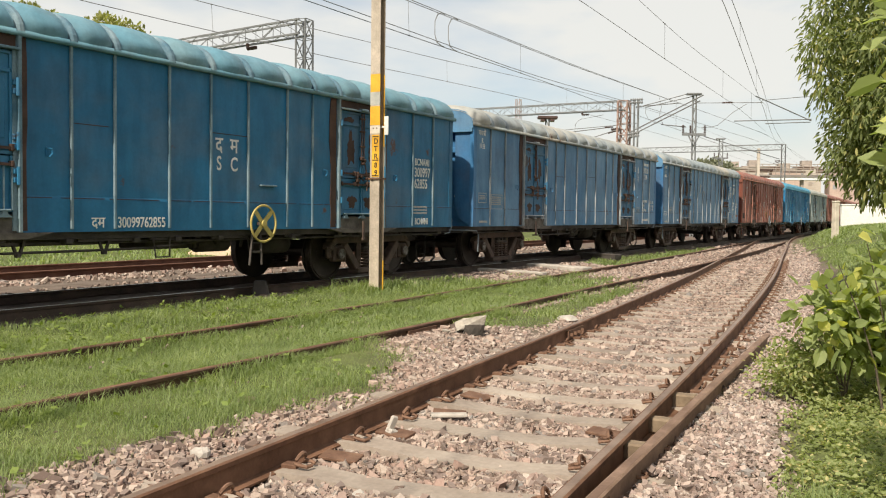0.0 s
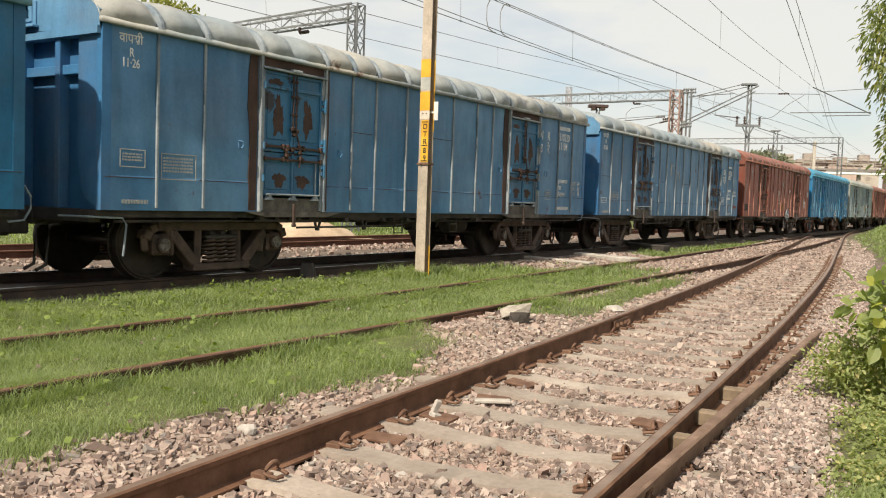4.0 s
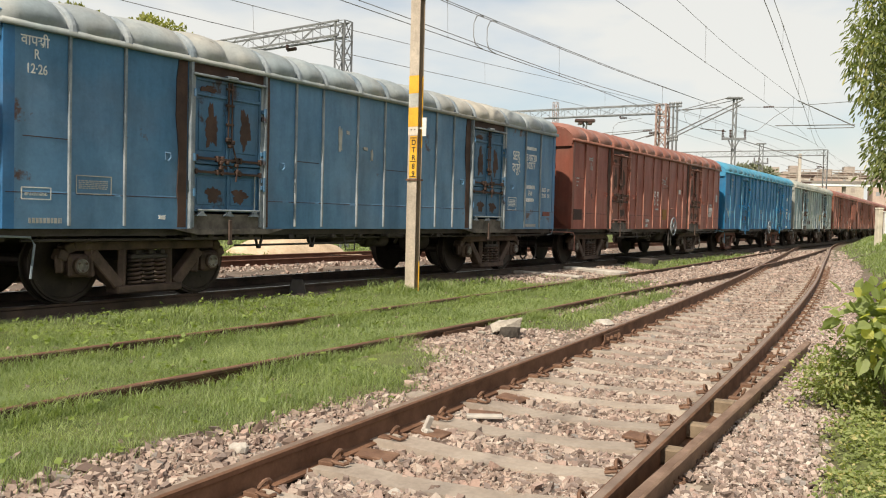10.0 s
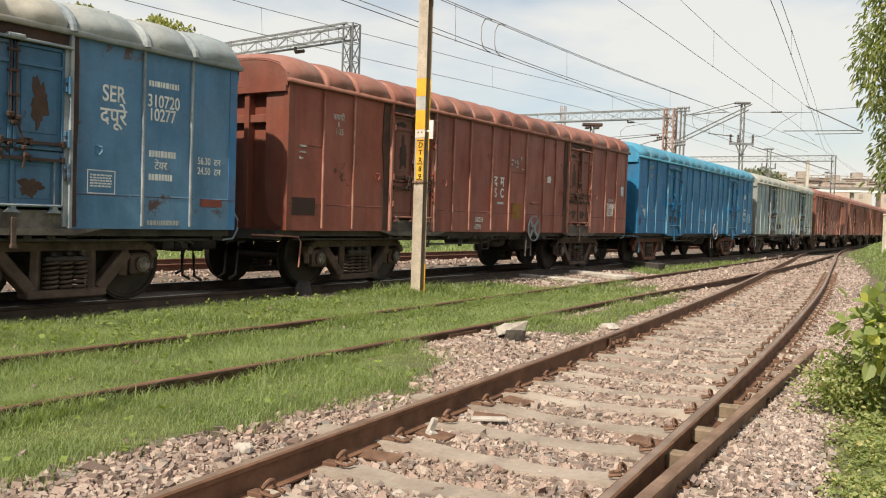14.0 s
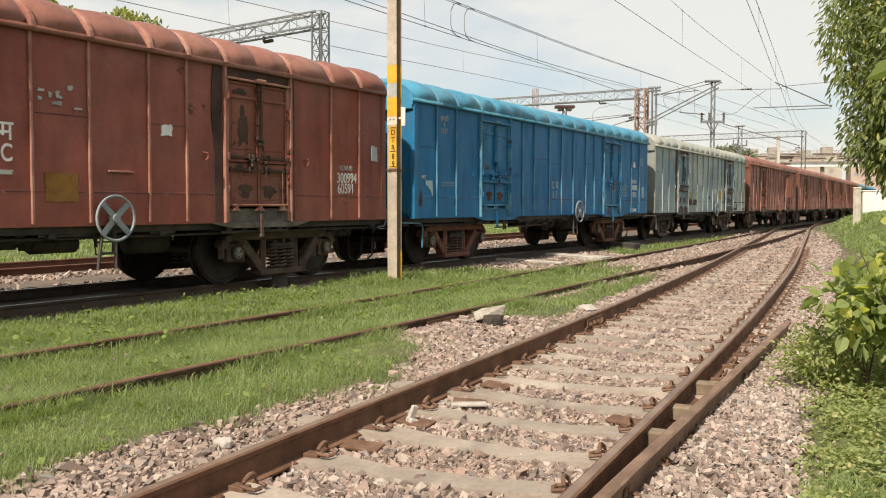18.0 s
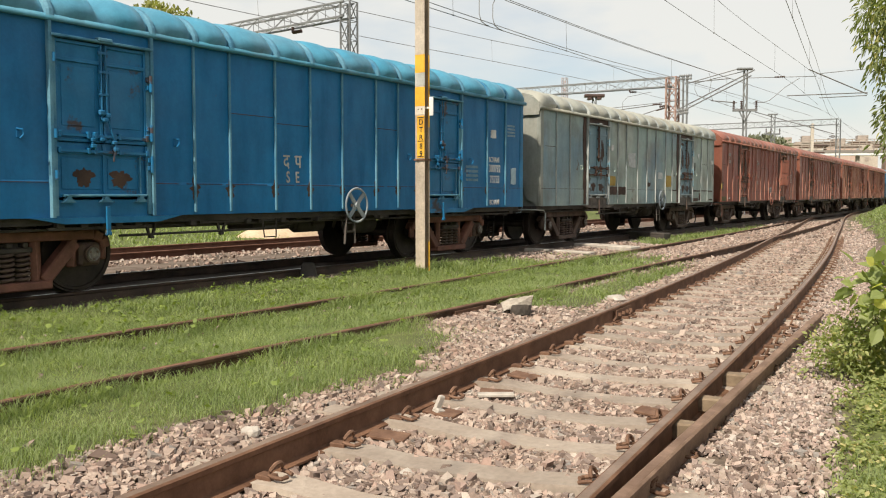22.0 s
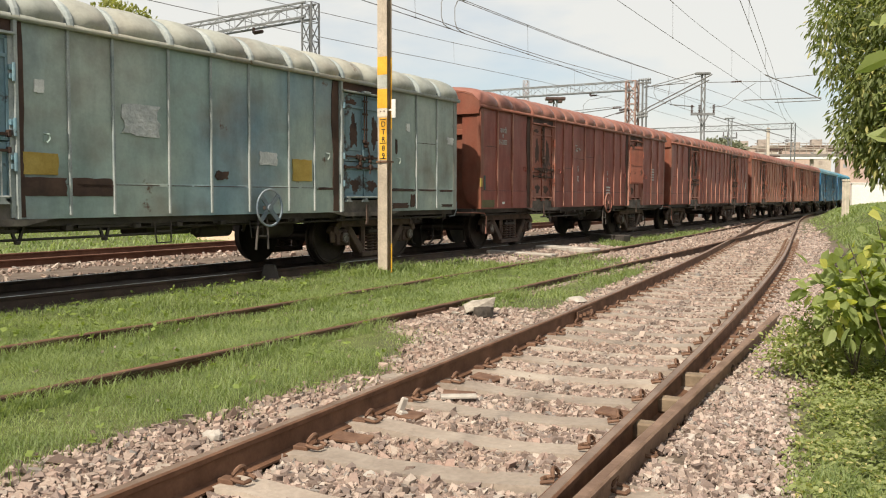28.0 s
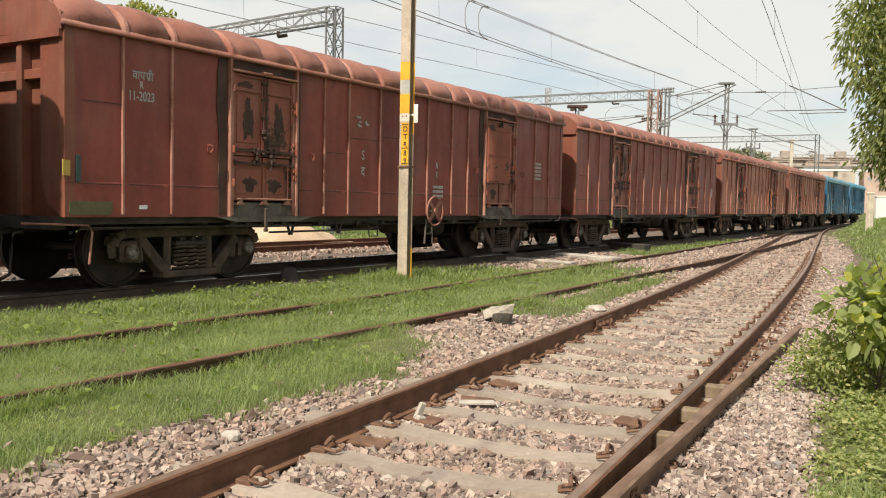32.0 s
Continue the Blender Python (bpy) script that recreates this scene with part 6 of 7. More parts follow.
for x, y, w_, d_, h_, t, m_, l_ in ((2.9, 21.9, 1.5, 0.5, 0.12, 62, "stone", "pale broken concrete slab near the train"), (4.75, 26.6, 1.2, 0.45, 0.22, 60, "iron", "dark slab lying beside the train"), (-2.9, 14.0, 0.22, 0.16, 0.25, 20, "iron", "small dark box by the rail"), (1.6, 20.2, 1.6, 0.25, 0.07, 58, "stone", "narrow pale slab in the weeds")):
    bm = bmesh.new()
    box(bm, -w_ / 2, w_ / 2, -d_ / 2, d_ / 2, 0, h_, 0.02)
    for v in bm.verts:
        v.co += Vector((noise.noise(v.co * 3), noise.noise(v.co * 3 + Vector((5, 0, 0))), 0)) * 0.08
    tagged(part("slab" if w_ > 0.5 else "junction_box", bm, M[m_], None, m=pose(x, y, gz(x, y) - 0.01, 0, 1.5, 90 - t - 60)), l_, "slab" if w_ > 0.5 else "box")


# ---------------------------------------------------------------- grass
def blades(rng, x, y, height, width):
    """Bent grass blades: five corners, three faces each."""
    n = len(x)
    h = height * rng.uniform(0.45, 1.3, n) * (0.85 + 0.35 * fuzz(x, y, 1.6))
    q_, _ = MID.near(x, y)
    h = h * (1 + 0.35 * np.exp(-((np.abs(q_) - GAUGE / 2) / 0.15) ** 2))
    a_ = rng.uniform(0, 6.28, n)
    lean = rng.uniform(0.3, 1.3, n) * h
    wx, wy = np.cos(a_ + 1.57) * width, np.sin(a_ + 1.57) * width
    z = ground_z(x, y) - 0.01
    P = np.zeros((n, 5, 3))
    for k, (t, wd) in enumerate(((0, 1), (0, -1), (0.55, 0.8), (0.55, -0.8), (1, 0))):
        P[:, k, 0] = x + np.cos(a_) * lean * t * t + wx * wd
        P[:, k, 1] = y + np.sin(a_) * lean * t * t + wy * wd
        P[:, k, 2] = z + h * t * (1 - 0.15 * t)
    F = np.array([(0, 1, 3), (0, 3, 2), (2, 3, 4)])[None] + 5 * np.arange(n)[:, None, None]
    return P.reshape(-1, 3), F.reshape(-1, 3)


GRASS = leaf_mat("fresh_grass", (0.15, 0.20, 0.08), (0.36, 0.405, 0.195), None, 0.42, 1.6)


def off_rails(x, y):
    q, _ = MID.near(x, y)
    return np.abs(np.abs(q) - GAUGE / 2) > 0.05


vs_, fs_, n0 = [], [], 0
for x0, x1, y0, y1, dens, hh, ww in ((-7.5, 2.0, 3.0, 9.5, 5200, 0.092, 0.0023), (-7.5, 4.0, 9.5, 17.0, 1700, 0.12, 0.0042), (-5.0, 14.0, 17.0, 40.0, 260, 0.14, 0.011), (4, 26, 32, 56, 26, 0.16, 0.03)):
    x, y = scatter(rng, int(dens * (x1 - x0) * (y1 - y0)), lambda a_, b_: turf_here(a_, b_) * off_rails(a_, b_) * (0.7 + 0.3 * fuzz(a_, b_, 2.3)) * (TRAIN.near(a_, b_)[0] > 0), x0, x1, y0, y1)
    V, F = blades(rng, x, y, hh, ww)
    vs_.append(V)
    fs_.append(F + n0)
    n0 += len(V)
tagged(obj("grass", raw_mesh("grass", np.concatenate(vs_), np.concatenate(fs_)), GRASS), "fresh green grass growing over the tracks", "grass", kind="stuff")
vs_, fs_, n0 = [], [], 0
for x0, x1, y0, y1, dens, hh, ww in ((-40, 10, 18, 45, 60, 0.16, 0.02),):
    x, y = scatter(rng, int(dens * (x1 - x0) * (y1 - y0)), lambda a_, b_: turf_here(a_, b_) * (TRAIN.near(a_, b_)[0] < -7.35), x0, x1, y0, y1)
    V, F = blades(rng, x, y, hh, ww)
tagged(obj("grass_behind", raw_mesh("grass_behind", V, F), GRASS), "rough grass on the ground behind the train", "grass", kind="stuff")
# rank grass along and over the rails of the middle track
n_ = 150000
sm_ = rng.uniform(0.0, 33.0, n_)
side_ = rng.choice((-1.0, 1.0), n_)
e_ = rng.choice((-1.0, 1.0), n_) * rng.uniform(0.045, 0.20, n_)
h_ = np.interp(sm_, MID.s, MID.h)
d_ = side_ * GAUGE / 2 + e_
x, y = np.interp(sm_, MID.s, MID.x) + d_ * np.cos(h_), np.interp(sm_, MID.s, MID.y) - d_ * np.sin(h_)
thick = 0.3 + 1.1 * np.clip(0.25 + np.sin(1.25 * sm_ + 1.2 * side_) * np.sin(0.53 * sm_ + 0.7 * side_) + 0.3 * np.sin(4.1 * sm_), 0, 1)
k_ = turf_here(x, y) * thick * np.interp(sm_, [0, 16, 22, 33], [1.0, 0.8, 0.5, 0.3]) > rng.uniform(0, 1, n_)
x, y = x[k_], y[k_]
V, F = blades(rng, x, y, 0.15, 0.0028)
tagged(obj("rail_side_grass", raw_mesh("rail_side_grass", V, F), GRASS), "rank grass leaning over the rusty rails", "grass", kind="stuff")
# broad-leaved weeds among the grass
x, y = scatter(rng, 5200, lambda a_, b_: turf_here(a_, b_) * off_rails(a_, b_) * np.clip(0.15 + 0.9 * (TRAIN.near(a_, b_)[0] < 3.6) * (TRAIN.near(a_, b_)[0] > 1.5) * (fuzz(a_, b_, 0.8) > 0.0), 0, 1), -7.5, 3.0, 4.0, 17.0)
p = np.stack([x, y, ground_z(x, y) + rng.uniform(0.03, 0.11, len(x))], 1)
w_ = rng.normal(0, 1, (len(p) * 4, 3)) * (1, 1, 0.4) + (0, 0, 0.3)
d_ = w_ / np.linalg.norm(w_, axis=1, keepdims=True)
b_ = np.repeat(p, 4, 0)
sd = np.cross(d_, rng.normal(0, 0.3, d_.shape) + (0, 0, 1))
L_ = rng.uniform(0.03, 0.07, (len(b_), 1))
Q = np.stack([b_, b_ + d_ * L_ * 0.5 + sd * L_ * 0.35, b_ + d_ * L_, b_ + d_ * L_ * 0.5 - sd * L_ * 0.35], 1)
tagged(obj("weeds", raw_mesh("weeds", Q.reshape(-1, 3), np.arange(len(b_) * 4).reshape(-1, 4)), leaf_mat("yellow_green_weeds", (0.14, 0.19, 0.045), (0.27, 0.33, 0.09), None, 0.35, 1.5)), "low yellow-green weeds among the grass", "weeds", kind="stuff")
# a ragged tuft at the pole's foot and weeds along the train rail
x = np.concatenate([rng.normal(-0.75, 0.45, 700), rng.normal(-1.3, 0.25, 300)])
y = np.concatenate([rng.normal(15.5, 0.3, 700), rng.normal(14.9, 0.2, 300)])
V, F = blades(rng, x, y, 0.24, 0.007)
tagged(obj("grass_tuft", raw_mesh("grass_tuft", V, F), GRASS), "tall ragged grass at the foot of the pole", "grass", kind="stuff")

# sand heap behind the train
bm = bmesh.new()
bmesh.ops.create_grid(bm, x_segments=30, y_segments=16, size=1)
for v in bm.verts:
    r2 = v.co.x ** 2 + v.co.y ** 2
    v.co = Vector((v.co.x * 2.3, v.co.y * 1.0, 0.55 * max(0, 1 - r2) ** 0.8 * (1 + 0.5 * noise.noise(v.co * 3)) - 0.05))
tagged(part("sand_heap", bm, M["sand"], None, smooth=True, m=pose(-6.0, 27.4, 0.0, 0, 0, 50)), "low heap of pale sand behind the train", "sand")


# ---------------------------------------------------------------- the numbered pole beside the train
def make_pole():
    """A rolled steel beam set square to the tracks: broad sunlit flange, shaded web side."""
    p = tagged(new("overhead_line_pole"), "cream steel pole with yellow bands and a number plate", "pole")
    p.matrix_basis = pose(-1.13, 15.0, -0.06, 0, 0, -30)
    W, D, T = 0.095, 0.075, 0.012
    # browner and darker than the front flange: the side's shade is in the colour
    SIDE = varied("shaded_brown_web", (0.27, 0.205, 0.15), (0.44, 0.35, 0.26), 2.5, 0.7, 0.0, 0.2, 40, 0.004)
    for name, b_, m_ in (("flange", (-W, W, -D, -D + T), M["pole"]), ("flange", (-W, W, D - T, D), SIDE), ("web", (-0.006, 0.006, -D + T, D - T), SIDE)):
        bm = bmesh.new()
        box(bm, b_[0], b_[1], b_[2], b_[3], -0.3, 10.0)
        part(name, bm, m_, p)
    def band(z0, z1, mat, label, web=True):
        """Paint on the front flange and, where it goes round, on the web side."""
        bm = bmesh.new()
        box(bm, -W - 0.002, W + 0.002, -D - 0.002, -D + T + 0.002, z0, z1)
        if web:
            box(bm, 0.004, 0.009, -D + T, D - T, z0 - 0.35, z1)
            box(bm, W - 0.02, W + 0.002, D - T - 0.002, D + 0.002, z0 - 0.35, z1)
        part("band", bm, mat, p, label)
    band(3.40, 3.70, M["yellow"], "yellow painted band")
    band(3.18, 3.398, varied("worn_grey_band", (0.36, 0.36, 0.33), (0.52, 0.50, 0.46), 5), "worn grey band", False)
    band(2.84, 3.16, M["yellow"], "yellow painted band")
    band(2.70, 2.836, varied("pale_primer_band", (0.55, 0.48, 0.40), (0.72, 0.64, 0.54), 6), "pale band with two bolt holes", False)
    bm = bmesh.new()
    for x in (-0.03, 0.04):
        disc(bm, (x, -D - 0.004, 2.79), (0, 1, 0), 0.012, 0.01, 8)
    part("bolt", bm, M["clip"], p)
    bm = bmesh.new()
    box(bm, -0.055, W + 0.001, -D - 0.010, -D - 0.003, 1.97, 2.68, 0.002)
    pl = part("number_plate", bm, M["yellow"], p, "yellow plate with black letters")
    for k, ch in enumerate("DTR89"):
        obj("letter", text_mesh("letter", ch, 0.125), M["black"], pl, "", pose(0.03, -D - 0.012, 2.53 - 0.128 * k - (0.02 if k > 2 else 0), 90, 0, 0))
    for z_ in (2.64, 2.245, 1.985):
        bm = bmesh.new()
        box(bm, -0.04, W - 0.01, -D - 0.0135, -D - 0.0105, z_, z_ + 0.014)
        part("line", bm, M["black"], pl)
    bm = bmesh.new()
    box(bm, W + 0.05, W + 0.13, -0.01, 0.0, 2.68, 2.99)
    box(bm, 0.0, W + 0.06, 0.001, 0.012, 2.80, 2.83)
    part("white_tag", bm, M["white"], p, "small white plate")
    bm = bmesh.new()
    for a_ in ((-W - 0.02, W + 0.02, -D - 0.02, -D - 0.004), (-W - 0.02, W + 0.02, D + 0.004, D + 0.02), (-W - 0.02, -W - 0.004, -D - 0.004, D + 0.004), (W + 0.004, W + 0.02, -D - 0.004, D + 0.004)):
        box(bm, a_[0], a_[1], a_[2], a_[3], 1.925, 1.955)
    disc(bm, (-0.03, -D - 0.03, 1.94), (0, 1, 0), 0.016, 0.03, 6)
    part("clamp", bm, M["clip"], p)
    bm = bmesh.new()
    box(bm, 0.004, 0.010, -D + T, D - T, 0.0, 0.55)
    box(bm, W - 0.02, W + 0.003, D - T - 0.003, D + 0.003, 0.0, 0.55)
    part("base_band", bm, M["yellow"], p, "yellow painted foot")
    bm = bmesh.new()
    for z_ in (6.05, 6.9):
        bar(bm, (0, 0, z_), (-0.3, 1.2, z_ + 0.25), 0.06)
    disc(bm, (W + 0.05, -0.02, 5.07), (1, 0, 0), 0.04, 0.14, 10)
    part("bracket", bm, M["insul"], p, "dark bracket")


make_pole()


# ---------------------------------------------------------------- portals, masts and wires
def lattice(bm, p, q, w, bays, leg=0.05, brace=0.028):
    """A square lattice beam from p to q."""
    p, q = Vector(p), Vector(q)
    d = (q - p).normalized()
    u = d.orthogonal().normalized() if abs(d.z) > 0.98 else Vector((0, 0, 1)).cross(d).normalized()
    if abs(d.z) > 0.98:
        u = Vector((0.866, -0.5, 0))
    v = d.cross(u).normalized()
    cs = [(s * u + t * v) * w / 2 for s, t in ((-1, -1), (1, -1), (1, 1), (-1, 1))]
    for c in cs:
        bar(bm, p + c, q + c, leg)
    for k in range(bays):
        a_, b_ = p.lerp(q, k / bays), p.lerp(q, (k + 1) / bays)
        for j in range(4):
            c1, c2 = cs[j], cs[(j + 1) % 4]
            if k % 2:
                c1, c2 = c2, c1
            bar(bm, a_ + c1, b_ + c2, brace)
            bar(bm, b_ + cs[j], b_ + cs[(j + 1) % 4], brace * 0.8)


def insulator(bm, p, q, n=6, r=0.07):
    p, q = Vector(p), Vector(q)
    tube(bm, [p, q], 0.03, 6)
    for k in range(n):
        disc(bm, p.lerp(q, (k + 0.5) / n), q - p, r, (q - p).length / n * 0.5, 10)


ACROSS = Vector((-0.866, 0.5, 0))              # to the far side, square to the train


def portal(x, y, top, span, mat_col, mat_beam, w, label, deep=0.5, name="lattice_portal", across=None, heavy=1.0):
    g = tagged(new(name), label, "gantry")
    foot = Vector((x, y, gz(x, y) - 0.05))
    go = across or ACROSS
    far = foot + go * span
    far.z = gz(far.x, far.y) - 0.05
    for b_ in (foot, far):
        bm = bmesh.new()
        lattice(bm, b_, (b_.x, b_.y, top), w, 12, 0.05 * heavy, 0.028 * heavy)
        part("column", bm, mat_col, g, "lattice steel column")
    bm = bmesh.new()
    lattice(bm, (foot.x, foot.y, top - deep / 2), (far.x, far.y, top - deep / 2), deep, int(span / 0.9), 0.06, 0.022)
    part("beam", bm, mat_beam, g, "lattice beam across the tracks")
    bm = bmesh.new()
    c = foot + go * 3.0
    bar(bm, (c.x, c.y, top - deep), (c.x, c.y, top - deep - 0.2), 0.08)
    insulator(bm, (c.x, c.y, top - deep - 0.2), Vector((c.x, c.y, top - deep - 0.2)) - go * 0.5, 4)
    part("drop_bracket", bm, M["insul"], g, "hanging bracket with insulator")
    bm = bmesh.new()
    bar(bm, Vector((x, y, top - 1.9)), Vector((x, y, top - 1.9)) + ACROSS * 1.1 + Vector((0, 0, -0.25)), 0.06)
    insulator(bm, Vector((x, y, top - 1.85)) + ACROSS * 0.35, Vector((x, y, top - 1.9)) + ACROSS * 0.9, 4, 0.09)
    part("side_bracket", bm, M["insul"], g, "dark bracket with insulators")
    return g


portal(-4.95, 31.2, 8.05, 16.0, M["galv"], M["galv"], 0.42, "galvanised lattice portal over the back tracks", across=Vector((-0.80, 0.60, 0)))
redp = portal(12.2, 60.0, 9.1, 44.0, M["redlat"], M["galv"], 0.66, "rusty red and white lattice column with galvanised beam", deep=0.6, heavy=2.0)
bm = bmesh.new()
o = Vector((12.2, 60.0, 0))
TO = -ACROSS                                     # towards the near tracks
for z0, z1, l_ in ((6.95, 9.2, 5.3), (6.7, 8.85, 5.1)):
    tube(bm, [o + TO * 0.4 + Vector((0, 0, z0)), o + TO * l_ + Vector((0, 0, z1))], 0.045, 6)
for z_ in (9.15, 8.95):
    insulator(bm, o + TO * 0.4 + Vector((0, 0, z_)), o + TO * 1.3 + Vector((0, 0, z_)), 6, 0.09)
    insulator(bm, o + TO * 0.35 + Vector((0, 0, z_ - 2.3)), o + TO * 1.1 + Vector((0, 0, z_ - 2.2)), 6, 0.1)
for dx in (0.72, 0.98):
    bar(bm, o + TO * dx + Vector((0, 0, 0.0)), o + TO * dx + Vector((0, 0, 9.1)), 0.09)
part("cantilever", bm, M["galv"], redp, "tubular cantilever with insulators")


def mast(x, y, top, label, arm_z=None, arm=1.1, cap=True, r=0.11, name="mast", mat="galv"):
    m = tagged(new(name), label, "mast")
    bm = bmesh.new()
    z0 = gz(x, y) - 0.1
    for s in (-1, 1):
        a_ = Vector((x, y, 0)) + Vector((0.866, -0.5, 0)) * s * r
        bar(bm, (a_.x, a_.y, z0), (a_.x, a_.y, top), 0.08)
    for k in range(14):
        za, zb = z0 + (top - z0) * k / 14, z0 + (top - z0) * (k + 1) / 14
        s = 1 if k % 2 else -1
        a_, b_ = Vector((x, y, za)) + Vector((0.866, -0.5, 0)) * s * r, Vector((x, y, zb)) - Vector((0.866, -0.5, 0)) * s * r
        bar(bm, a_, b_, 0.06)
    part("post", bm, M[mat], m)
    if cap:
        bm = bmesh.new()
        box(bm, x - 0.55, x + 0.45, y - 0.2, y + 0.2, top, top + 0.14, 0.03)
        part("cap", bm, M["galv"], m)
    if arm_z:
        bm = bmesh.new()
        bar(bm, (x - arm, y, arm_z), (x + arm, y, arm_z), 0.16)
        bar(bm, (x - arm * 0.5, y, arm_z), (x, y, arm_z - 0.8), 0.07)
        bar(bm, (x + arm * 0.5, y, arm_z), (x, y, arm_z - 0.8), 0.07)
        part("cross_arm", bm, M["galv"], m)
        for dx in (-arm * 0.92, -arm * 0.3, arm * 0.92):
            bm = bmesh.new()
            insulator(bm, (x + dx, y, arm_z + 0.08), (x + dx, y, arm_z + 0.62), 5, 0.085)
            part("insulator", bm, M["insul"], m, "ribbed insulator")
    return m


mc = mast(16.98, 60.0, 9.55, "grey steel mast with a cross arm and insulators", 6.9, 0.8)
bm = bmesh.new()
o = Vector((16.98, 60.0, 0))
tube(bm, [o + Vector((0, 0, 9.5)), o + ACROSS * 3.4 + Vector((0, 0, 8.9))], 0.03, 5)
part("stay_tube", bm, M["galv"], mc)
mast(31.4, 100.0, 10.1, "grey steel mast with a small bracket", 8.0, 0.8, True, 0.2)
cp = tagged(new("signal_post"), "pale concrete post beyond the train", "post")
bm = bmesh.new()
box(bm, 46.2, 46.6, 129.8, 130.2, gz(46.4, 130) - 0.1, 11.5, 0.05)
part("shaft", bm, varied("pale_concrete_post", (0.48, 0.42, 0.36), (0.62, 0.55, 0.48), 1.0), cp)
bm = bmesh.new()
box(bm, 46.6, 48.6, 129.9, 130.1, 8.2, 8.5, 0.03)
box(bm, 46.6, 48.2, 129.9, 130.1, 7.2, 7.45, 0.03)
part("bracket", bm, M["insul"], cp, "dark side bracket")
portal(38.5, 100.0, 9.65, 30.0, M["galv"], M["galv"], 0.42, "distant galvanised portal over the tracks", deep=0.62)
lm = mast(8.3, 71.0, 9.0, "grey lamp mast with a flat head", None, 0, False, 0.14, name="lamp_mast")
bm = bmesh.new()
box(bm, 7.5, 9.1, 70.7, 71.3, 9.0, 9.25, 0.05)
box(bm, 7.75, 8.1, 70.7, 71.3, 8.8, 9.0, 0.03)
box(bm, 8.5, 8.85, 70.7, 71.3, 8.8, 9.0, 0.03)
part("lamp_head", bm, M["insul"], lm, "flat lamp head")
tower = tagged(new("radio_tower"), "distant red and white lattice radio tower", "tower")
bm = bmesh.new()
lattice(bm, (16.77, 200, 0), (16.77, 200, 27.4), 1.0, 30, 0.10, 0.06)
# red and white paled towards the sky: distance haze is in the colour
part("tower_frame", bm, varied("hazed_tower_paint", (0.36, 0.25, 0.23), (0.52, 0.46, 0.45), 0.4), tower)


def wire(bm, pts, r):
    tube(bm, pts, r, 4, False)


def hung(rows):
    """Height of a wire along its line, from a few places, softened."""
    ss, zz = zip(*rows)
    fine_ = np.arange(ss[0], ss[-1] + 0.5, 0.5)
    z = np.interp(fine_, ss, zz)
    z = np.convolve(np.pad(z, 6, "edge"), np.ones(13) / 13, "valid")
    return lambda s: float(np.interp(s, fine_, z))


def overhead(line, off, contact, carrier, droppers, label, r=0.0095, twins=()):
    """Contact wires, the carrying wire above and the droppers between them."""
    c = tagged(new("overhead_wires"), label, "overhead wire", "overhead wires")
    for name, rows, d in (("contact_wire", contact, 0.0), ("carrying_wire", carrier, 0.0)) + twins:
        bm = bmesh.new()
        z = hung(rows)
        n = int((rows[-1][0] - rows[0][0]) / 2)
        wire(bm, [line.off(s, off + d, z(s)) for s in np.linspace(rows[0][0], rows[-1][0], n + 1)], r)
        part(name, bm, M["wire"], c)
    low, high = hung(contact), hung(carrier)
    for s in droppers:
        bm = bmesh.new()
        wire(bm, [line.off(s, off, high(s)), line.off(s + 0.05, off, low(s + 0.05))], r * 0.6)
        for q_ in (line.off(s, off, high(s)), line.off(s + 0.05, off, low(s + 0.05))):
            box(bm, q_.x - 0.018, q_.x + 0.018, q_.y - 0.012, q_.y + 0.012, q_.z - 0.015, q_.z + 0.015)
        part("dropper", bm, M["wire"], c)
    return c


overhead(TRAIN, -6.3, [(-45, 5.9), (0.4, 5.93), (4.5, 5.99), (11.4, 6.17), (17, 6.38), (27.7, 6.69), (60, 7.0), (150, 7.1)],
         [(-45, 6.6), (3.6, 6.63), (11.9, 6.97), (17.1, 7.14), (23.7, 7.48), (38, 8.05), (52, 8.4), (150, 8.4)], (-7.7, 4.65, 17.1, 29.5, 42.0), "overhead line above the back track")
tw = overhead(TRAIN, -0.1, [(-45, 5.3), (0.6, 5.3), (6.4, 5.29), (10.7, 5.33), (17, 5.24), (40, 5.2), (150, 5.3)],
              [(-45, 6.2), (4.3, 6.10), (10.3, 6.11), (14.5, 6.14), (24.1, 6.35), (51, 7.0), (100, 6.4), (150, 7.0)], (-2.0, 4.45, 10.4, 19.5, 27.0), "overhead line above the goods train", 0.0095,
              (("contact_wire", [(-45, 5.41), (3, 5.41), (7, 5.37), (10.7, 5.34), (19.1, 5.58), (48, 6.3)], 0.02), ("carrying_wire", [(-45, 6.14), (4.3, 6.04), (10.3, 6.06), (14.5, 6.09), (24.1, 6.33), (51, 7.0)], 0.03)))
overhead(MID, -0.25, [(2, 5.8), (24.9, 5.76), (28.7, 5.7), (32.5, 5.7), (39.9, 5.8), (47, 5.91), (58, 6.0)],
         [(2, 7.2), (15, 7.0), (29.3, 6.72), (32.2, 6.64), (37.2, 6.67), (45, 6.87), (53.4, 7.25), (58, 7.4)], (32.3, 42.0, 51.0), "overhead line above the middle track", 0.008)
overhead(NEAR, -0.2, [(2, 5.75), (29, 5.77), (35, 5.77), (49.3, 6.0), (57, 6.07), (108, 6.2)],
         [(2, 6.6), (20, 6.2), (31.2, 6.26), (34, 6.34), (43.8, 6.61), (51.9, 6.77), (108, 6.8)], (34.5, 44.0, 54.0), "overhead line above the near track", 0.008)
